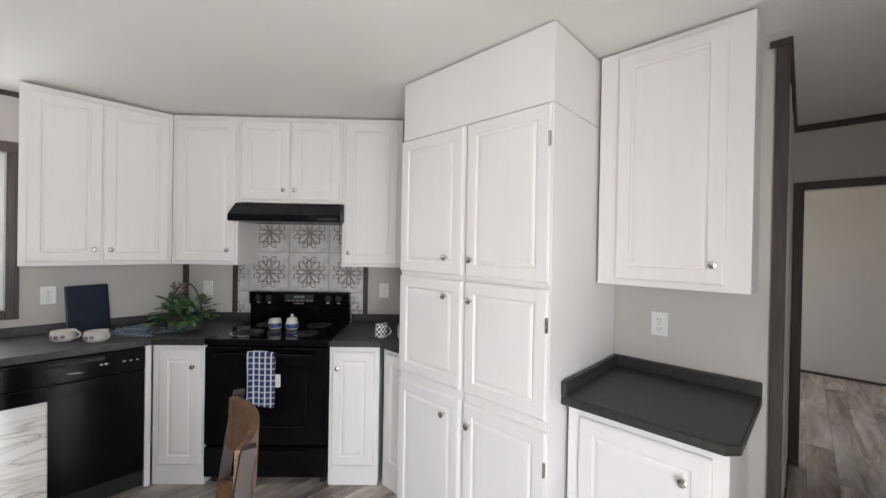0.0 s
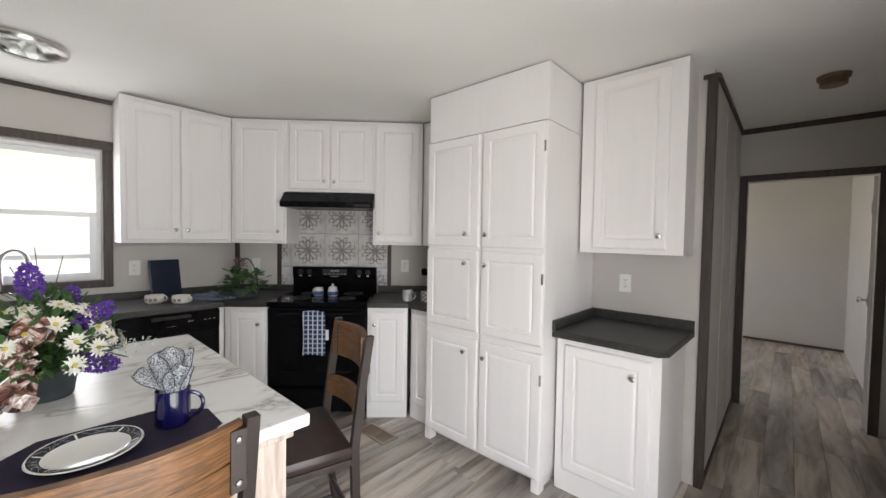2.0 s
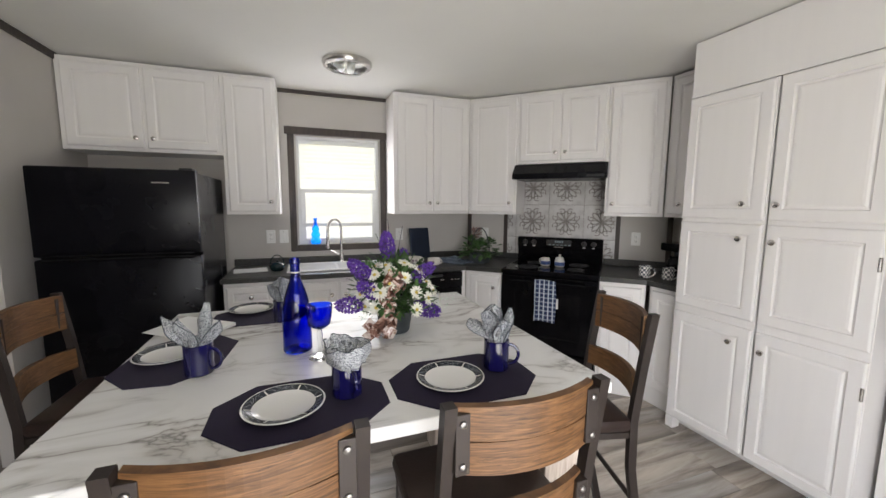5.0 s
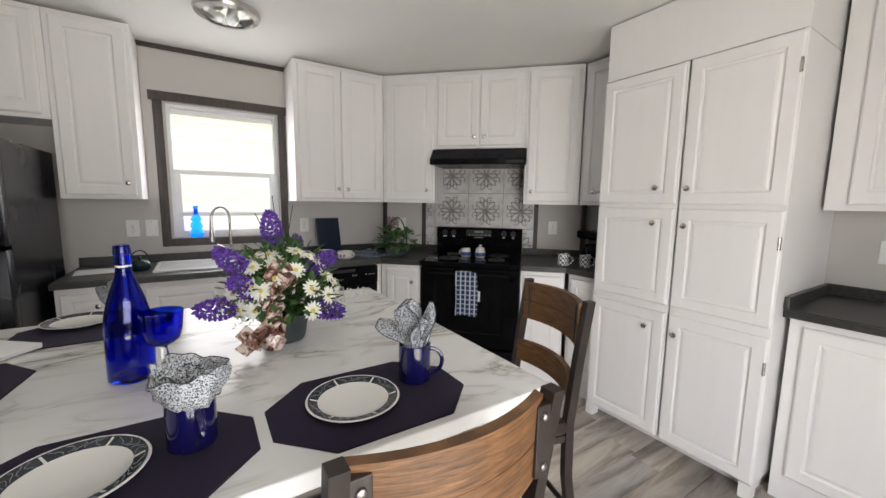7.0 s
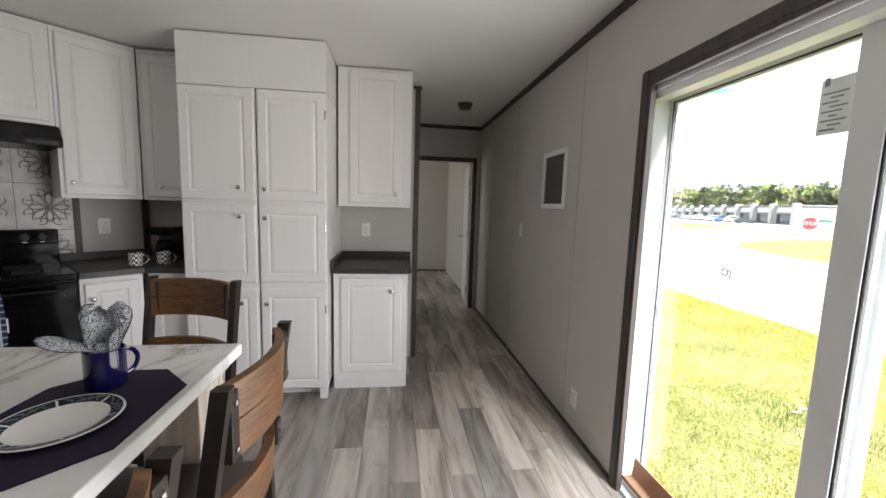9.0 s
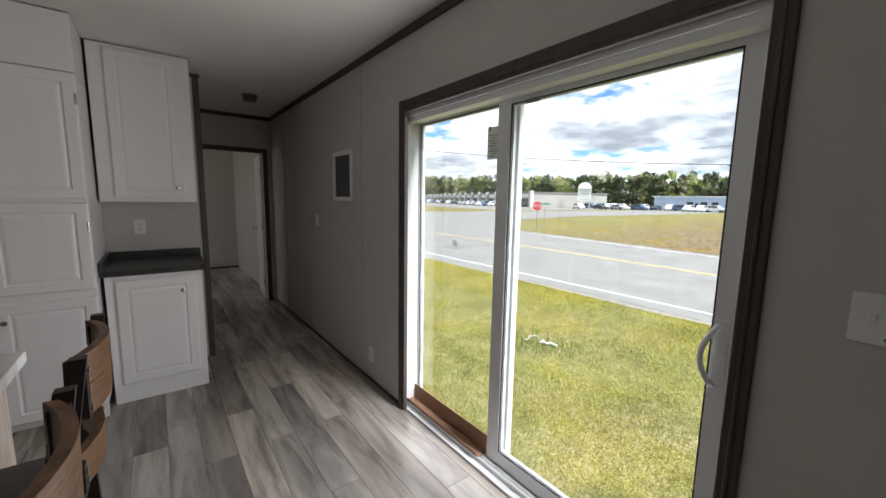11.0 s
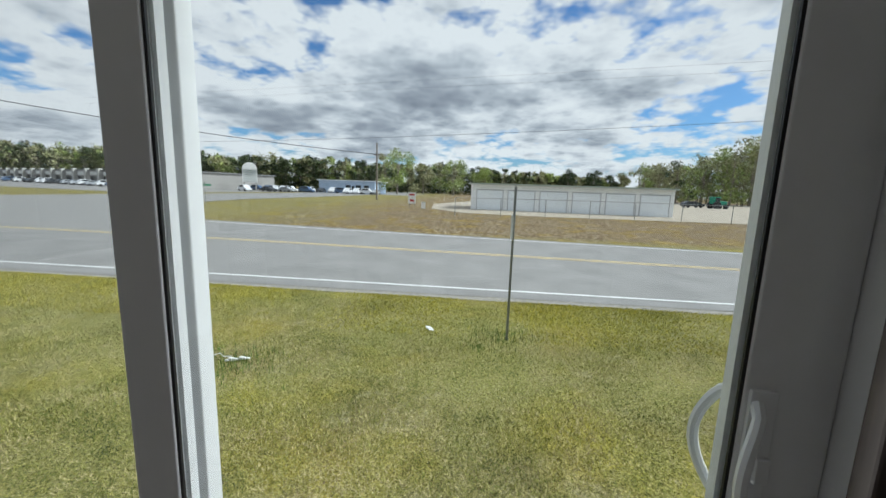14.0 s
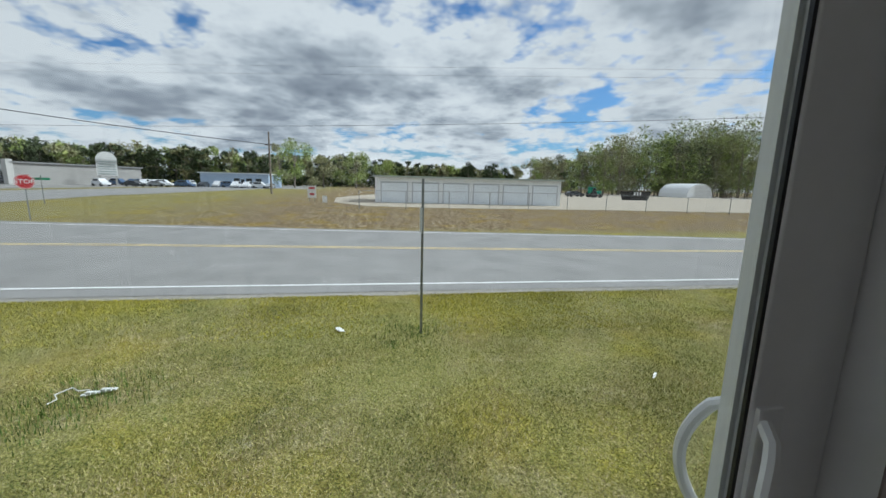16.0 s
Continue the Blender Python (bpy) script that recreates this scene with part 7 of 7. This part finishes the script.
for k in range(19):
    share("shop_window", glme, ml, pose(0.6 + 9.6 * k, 0, 0))
    tagged(share("sign_board", bdme, ml, pose(0.6 + 9.6 * k, 0, 0)), "white sign board")
    share("pier", plme, ml, pose(9.6 * k + 0.4, 0, 0))
bl = thing("blue_building", pose(120, 33, gz(120)), "low light blue metal building with dark windows", "building")
part("wall", boxes((0, 14, 0, 18.5, 0, 3.9)), material("pale_blue_siding", (0.42, 0.52, 0.66), 0.6, var=0.05, scale=0.5), bl)
part("roof", boxes((-0.6, 14.6, -0.5, 19, 3.9, 4.15)), SIDING, bl)
for y in (2.0, 4.6, 8.0):
    part("window", boxes((-0.06, 0.1, y, y + 1.6, 1.0, 2.6)), DARKG, bl)
part("door", boxes((-0.06, 0.1, 6.7, 7.6, 0, 2.3)), DARKG, bl)
tw = thing("tower_sign", pose(105, 65.5, gz(105), 0, 0, -58), "tall white shop directory sign with an arched top", "sign")
b = bmesh.new()
box(b, -1.9, 1.9, -0.2, 0.2, 2.4, 6.2)
lathe(b, [(0, -0.2), (1.95, -0.2), (1.95, 0.2), (0, 0.2)], 28, pose(0, 0, 6.1, 90, 0, 0))
part("panel", b, PAINT, tw)
for k in range(6):
    part("name_bar", boxes((-1.6, 1.6, -0.26, -0.2, 2.7 + 0.58 * k, 2.9 + 0.58 * k)), material("faded_print_grey", (0.35, 0.40, 0.38), 0.8), tw, "unreadable grey lettering bar")
for x in (-1.5, 1.5):
    part("leg", boxes((x - 0.2, x + 0.2, -0.15, 0.15, 0, 2.4)), GREYW, tw)


def car(m, paint, label, van=False):
    c = thing("car", m, label, "car", "parked cars")
    b = bmesh.new()
    top = 1.75 if van else 1.42
    prof = [(-2.2, 0.35), (-2.2, 0.8), (-1.2, 0.95), (-0.55, top), (1.3, top), (2.0, 0.98), (2.2, 0.9), (2.2, 0.35)]
    L = [b.verts.new((x, -0.85 if z < 1 else -0.68, z)) for x, z in prof]
    R = [b.verts.new((x, 0.85 if z < 1 else 0.68, z)) for x, z in prof]
    b.faces.new(L), b.faces.new(R[::-1])
    for i in range(len(prof)):
        j = (i + 1) % len(prof)
        b.faces.new((L[i], R[i], R[j], L[j]))
    bmesh.ops.bevel(b, geom=b.edges[:], offset=0.05, segments=1, affect="EDGES")
    part("body", b, paint, c, smooth=True)
    b = bmesh.new()
    box(b, -0.55, 1.35, -0.80, 0.80, 1.0, top - 0.14)
    part("side_window", b, DARKG, c)
    for x in (-1.35, 1.35):
        for y in (-0.78, 0.78):
            w = bmesh.new()
            lathe(w, [(0, -0.1), (0.32, -0.1), (0.34, 0), (0.32, 0.1), (0, 0.1)], 14, pose(x, y, 0.34, 90, 0, 0))
            part("wheel", w, BLACKMAT, c)
    return c


CARW = material("white_car_paint", (0.70, 0.71, 0.72), 0.25, bump=0)
CARS = [car(pose(97, 62, gz(97), 0, 0, 60), CARW, "white parked car on the asphalt lot", True), car(pose(100, 57, gz(97), 0, 0, 70), material("dark_car_paint", (0.04, 0.045, 0.05), 0.25, bump=0), "dark parked car on the asphalt lot"), car(pose(104, 54, gz(97), 0, 0, 80), material("silver_car_paint", (0.35, 0.37, 0.39), 0.25, bump=0), "silver parked car on the asphalt lot"), car(pose(108, 50, gz(97), 0, 0, 85), material("blue_car_paint", (0.08, 0.13, 0.22), 0.25, bump=0), "blue parked car on the asphalt lot", True)]
cr = random.Random(21)
along = Vector((72, 172, 0)).normalized()
side = Vector((-along.y, along.x, 0))
for k in range(26):
    p = Vector((95, 77, gz(95))) + along * (5 + 5.6 * k) + side * (9 + cr.uniform(-0.5, 0.5))
    copy_thing(CARS[cr.choice((0, 0, 1, 2, 3, 1))], pose(*p, 0, 0, mall_ang + 90 + cr.uniform(-4, 4)))
for k in range(14):
    copy_thing(CARS[cr.choice((0, 0, 0, 1, 2, 3))], pose(112 + cr.uniform(-2, 2), 30 + 2.9 * k, gz(100), 0, 0, cr.choice((0, 90)) + cr.uniform(-6, 6)))
# lot: truck, dumpster, tractor, quonset hut
tk = thing("tractor", pose(86, -50.5, gz(86), 0, 0, 100), "green utility tractor parked on the lot", "tractor")
GRN = material("tractor_green", (0.02, 0.26, 0.16), 0.4)
part("hood", boxes((-1.6, 0.2, -0.6, 0.6, 0.8, 1.6), bevel=0.1), GRN, tk)
part("cab", boxes((0.2, 1.4, -0.8, 0.8, 1.0, 2.5), bevel=0.1), GRN, tk)
part("cab_window", boxes((0.3, 1.3, -0.82, 0.82, 1.6, 2.3)), DARKG, tk)
for x, r in ((-1.1, 0.5), (0.9, 0.8)):
    for y in (-0.85, 0.85):
        w = bmesh.new()
        lathe(w, [(0, -0.2), (r, -0.2), (r, 0.2), (0, 0.2)], 16, pose(x, y, r, 90, 0, 0))
        part("wheel", w, BLACKMAT, tk)
copy_thing(CARS[1], pose(88, -46.5, gz(88), 0, 0, 95))
dp = thing("dumpster", pose(71.5, -51, gz(71), 0, 0, 8), "black open roll-off dumpster with white markings", "dumpster")
b = bmesh.new()
v0 = [b.verts.new(v) for v in ((-1.2, -2.1, 0), (1.2, -2.1, 0), (1.2, 2.1, 0), (-1.2, 2.1, 0))]
v1 = [b.verts.new(v) for v in ((-1.3, -2.7, 1.8), (1.3, -2.7, 1.8), (1.3, 2.7, 1.8), (-1.3, 2.7, 1.8))]
b.faces.new(v0[::-1])
for i in range(4):
    b.faces.new((v0[i], v0[(i + 1) % 4], v1[(i + 1) % 4], v1[i]))
part("bin", b, BLACKMAT, dp)
for k in range(3):
    part("marking", boxes((-1.31, -1.29, -0.2 + 0.7 * k, 0.15 + 0.7 * k, 1.0, 1.6)), PAINT, dp, "white stencilled block")
qh = thing("quonset_hut", pose(106, -97.5, gz(130), 0, 0, 12) @ Matrix.Scale(0.82, 4), "white ribbed quonset hut at the edge of the woods", "building")
b = bmesh.new()
rings = []
for k in range(15):
    a = math.pi * k / 14
    rings.append((-6.9 * math.cos(a), 5.4 * math.sin(a) ** 0.8 if 0 < k < 14 else 0.0))
A = [b.verts.new((0, y, z)) for y, z in rings]
B = [b.verts.new((12, y, z)) for y, z in rings]
for i in range(14):
    b.faces.new((A[i], A[i + 1], B[i + 1], B[i]))
b.faces.new(A), b.faces.new(B[::-1])
part("shell", b, SIDING, qh)
for k in range(9):
    part("rib", boxes((-0.1, 0.0, -6.5, 3.0, 0.5 + 0.5 * k, 0.6 + 0.5 * k)), GREYW, qh, "grey horizontal rib")

# ---- trees ----
BARK = material("grey_bark", (0.24, 0.205, 0.17), 0.95, var=0.25, scale=4)
LEAFS = {"spring": island_mat("spring_leaves", [(0.05, (0.16, 0.22, 0.06)), (0.5, (0.29, 0.37, 0.11)), (0.95, (0.42, 0.46, 0.17))]),
         "pine": island_mat("pine_needles", [(0.05, (0.030, 0.046, 0.024)), (0.5, (0.058, 0.080, 0.038)), (0.95, (0.105, 0.13, 0.060))]),
         "bud": island_mat("budding_twigs", [(0.05, (0.20, 0.18, 0.12)), (0.5, (0.31, 0.31, 0.16)), (0.95, (0.42, 0.43, 0.22))])}
tree_rng = np.random.RandomState(17)


def crown_tris(x, y, z0, h, wid, kind, n, size, low=0.17):
    """Loose clumps of leaves with gaps, in several lobes."""
    lobes = tree_rng.randint(8, 13)
    out = []
    for _ in range(lobes):
        t = tree_rng.rand()
        cz_ = z0 + h * (low + (0.92 - low) * t)
        sp__ = wid * (0.34 * (1 - 0.4 * t))
        c = np.array([x + tree_rng.randn() * sp__ * 0.7, y + tree_rng.randn() * sp__ * 0.7, cz_])
        m = n // lobes
        d = tree_rng.randn(m, 3)
        d /= np.linalg.norm(d, axis=1)[:, None]
        rad = wid * (0.24 - 0.06 * t) * tree_rng.rand(m) ** 0.4
        p = c + d * rad[:, None] * np.array([1, 1, 0.85 if kind != "pine" else 0.6])
        q = tree_rng.randn(m, 3, 3) * size
        out.append(p[:, None, :] + q)
    return np.concatenate(out)


def trunk_tris(x, y, z0, h, r):
    t = []
    tops = [(x + tree_rng.randn() * 0.3, y + tree_rng.randn() * 0.3, z0 + h * 0.9, r)]
    for k in range(5):
        tops.append((x + tree_rng.randn() * h * 0.12, y + tree_rng.randn() * h * 0.12, z0 + h * (0.6 + 0.35 * tree_rng.rand()), r * 0.4))
    for i, (tx, ty, tz, rr) in enumerate(tops):
        b0 = np.array([x, y, z0 if i == 0 else z0 + h * 0.35])
        top = np.array([tx, ty, tz])
        for k in range(4):
            a0, a1 = k * 1.571, (k + 1) * 1.571
            p0 = b0 + rr * np.array([math.cos(a0), math.sin(a0), 0])
            p1 = b0 + rr * np.array([math.cos(a1), math.sin(a1), 0])
            t.append([p0, p1, top])
    return np.array(t)


def woods(name, spots, label, low=0.17):
    tris, idx = [], []
    keys = ["spring", "pine", "bud"]
    for x, y, h, kind, n in spots:
        c = crown_tris(x, y, gz(x), h, h * (0.62 if kind != "pine" else 0.55), kind, n, 0.24 if n > 400 else 0.5, low)
        t = trunk_tris(x, y, gz(x), h, 0.22 if low > 0.1 else 0.12)
        tris += [c, t]
        idx += [np.full(len(c), keys.index(kind)), np.full(len(t), 3)]
    me = tri_mesh(name, np.concatenate(tris), [LEAFS[k] for k in keys] + [BARK], np.concatenate(idx))
    return tagged(new(name, me), label, "woods", kind="stuff")


spots = []
for k in range(230):
    yv = -56 - 135 * tree_rng.rand()
    xv = 120 + 40 * tree_rng.rand() + 0.12 * (yv + 100)
    s = -yv / xv
    h = np.interp(s, [0.42, 0.52, 0.69, 0.93, 1.1, 1.4], [14, 17, 24, 29, 27, 24]) * (0.72 + 0.36 * tree_rng.rand())
    spots.append((xv, yv, h, ("bud", "bud", "spring", "spring", "bud", "spring", "pine")[tree_rng.randint(7)], 760))
woods("woods_near", spots, "tall spring woods with bare trunks and fresh leaves", 0.12)
spots = []
for k in range(620):
    yv = -70 + 440 * tree_rng.rand()
    xv = 186 + 30 * tree_rng.rand() + (0 if yv > 0 else 10)
    h = np.interp(yv / xv, [-0.4, -0.2, 0.05, 0.4, 0.8, 1.7], [11, 13, 15, 17, 18.5, 24]) * (0.8 + 0.28 * tree_rng.rand())
    spots.append((xv, yv, h, ("pine", "pine", "bud", "pine", "spring", "pine", "bud")[tree_rng.randint(7)], 320))
woods("woods_far", spots, "dark pine woods along the horizon", 0.06)
for x, y, h, w, kind in ((130, 28, 17, 13, "spring"), (150, 10, 14, 12, "spring"), (160, 40, 17, 10, "bud"), (150, 22, 12, 10, "bud"), (165, -2, 14, 12, "spring"), (168, -48, 12.5, 10, "pine"), (170, -38, 13, 9, "pine")):
    tr__ = thing("tree", pose(x, y, gz(x)), {"spring": "broad tree in bright spring leaf", "bud": "budding tree with thin open crown", "pine": "dark green pine tree"}[kind], "tree")
    share("trunk", tri_mesh("trunk", trunk_tris(0, 0, 0, h, 0.3), [BARK]), tr__, Matrix())
    share("crown", tri_mesh("crown", crown_tris(0, 0, 0, h, w, kind, 2200, 0.21), [LEAFS[kind]]), tr__, Matrix())

# ---- floor planks ----
PW, PL = 0.1535, 1.22
plank_me = {}


def plank_mesh(w, ln):
    key = (round(w, 3), round(ln, 3))
    if key not in plank_me:
        bm = bmesh.new()
        r = box(bm, 0.0006, w - 0.0006, 0.0006, ln - 0.0006, -0.006, 0.0)
        bmesh.ops.bevel(bm, geom=[e for e in bm.edges if all(v.co.z > -0.001 for v in e.verts)], offset=0.0012, segments=1, affect="EDGES")
        plank_me[key] = mesh_of("plank", bm, FLOORWOOD)
    return plank_me[key]


rnd = random.Random(5)
rest = bmesh.new()
col = 0
x = XL
while x < XR - 0.01:
    w = min(PW, XR - x)
    y = YF - rnd.random() * PL
    while y < 6.95:
        y0, y1 = max(y, YF), min(y + PL, 6.95)
        y += PL
        if y1 - y0 < 0.02:
            continue
        xm = x + w / 2
        if y1 > -2.2 and (y0 < YB or (xm > 0 and y0 < 6.9)):
            share("plank", plank_mesh(w, y1 - y0), floor, pose(x, y0, 0))
        else:
            box(rest, x + 0.0006, x + w - 0.0006, y0 + 0.0006, y1 - 0.0006, -0.006, 0.0)
    x += w
tagged(part("plank_field", rest, FLOORWOOD, floor), kind="stuff")
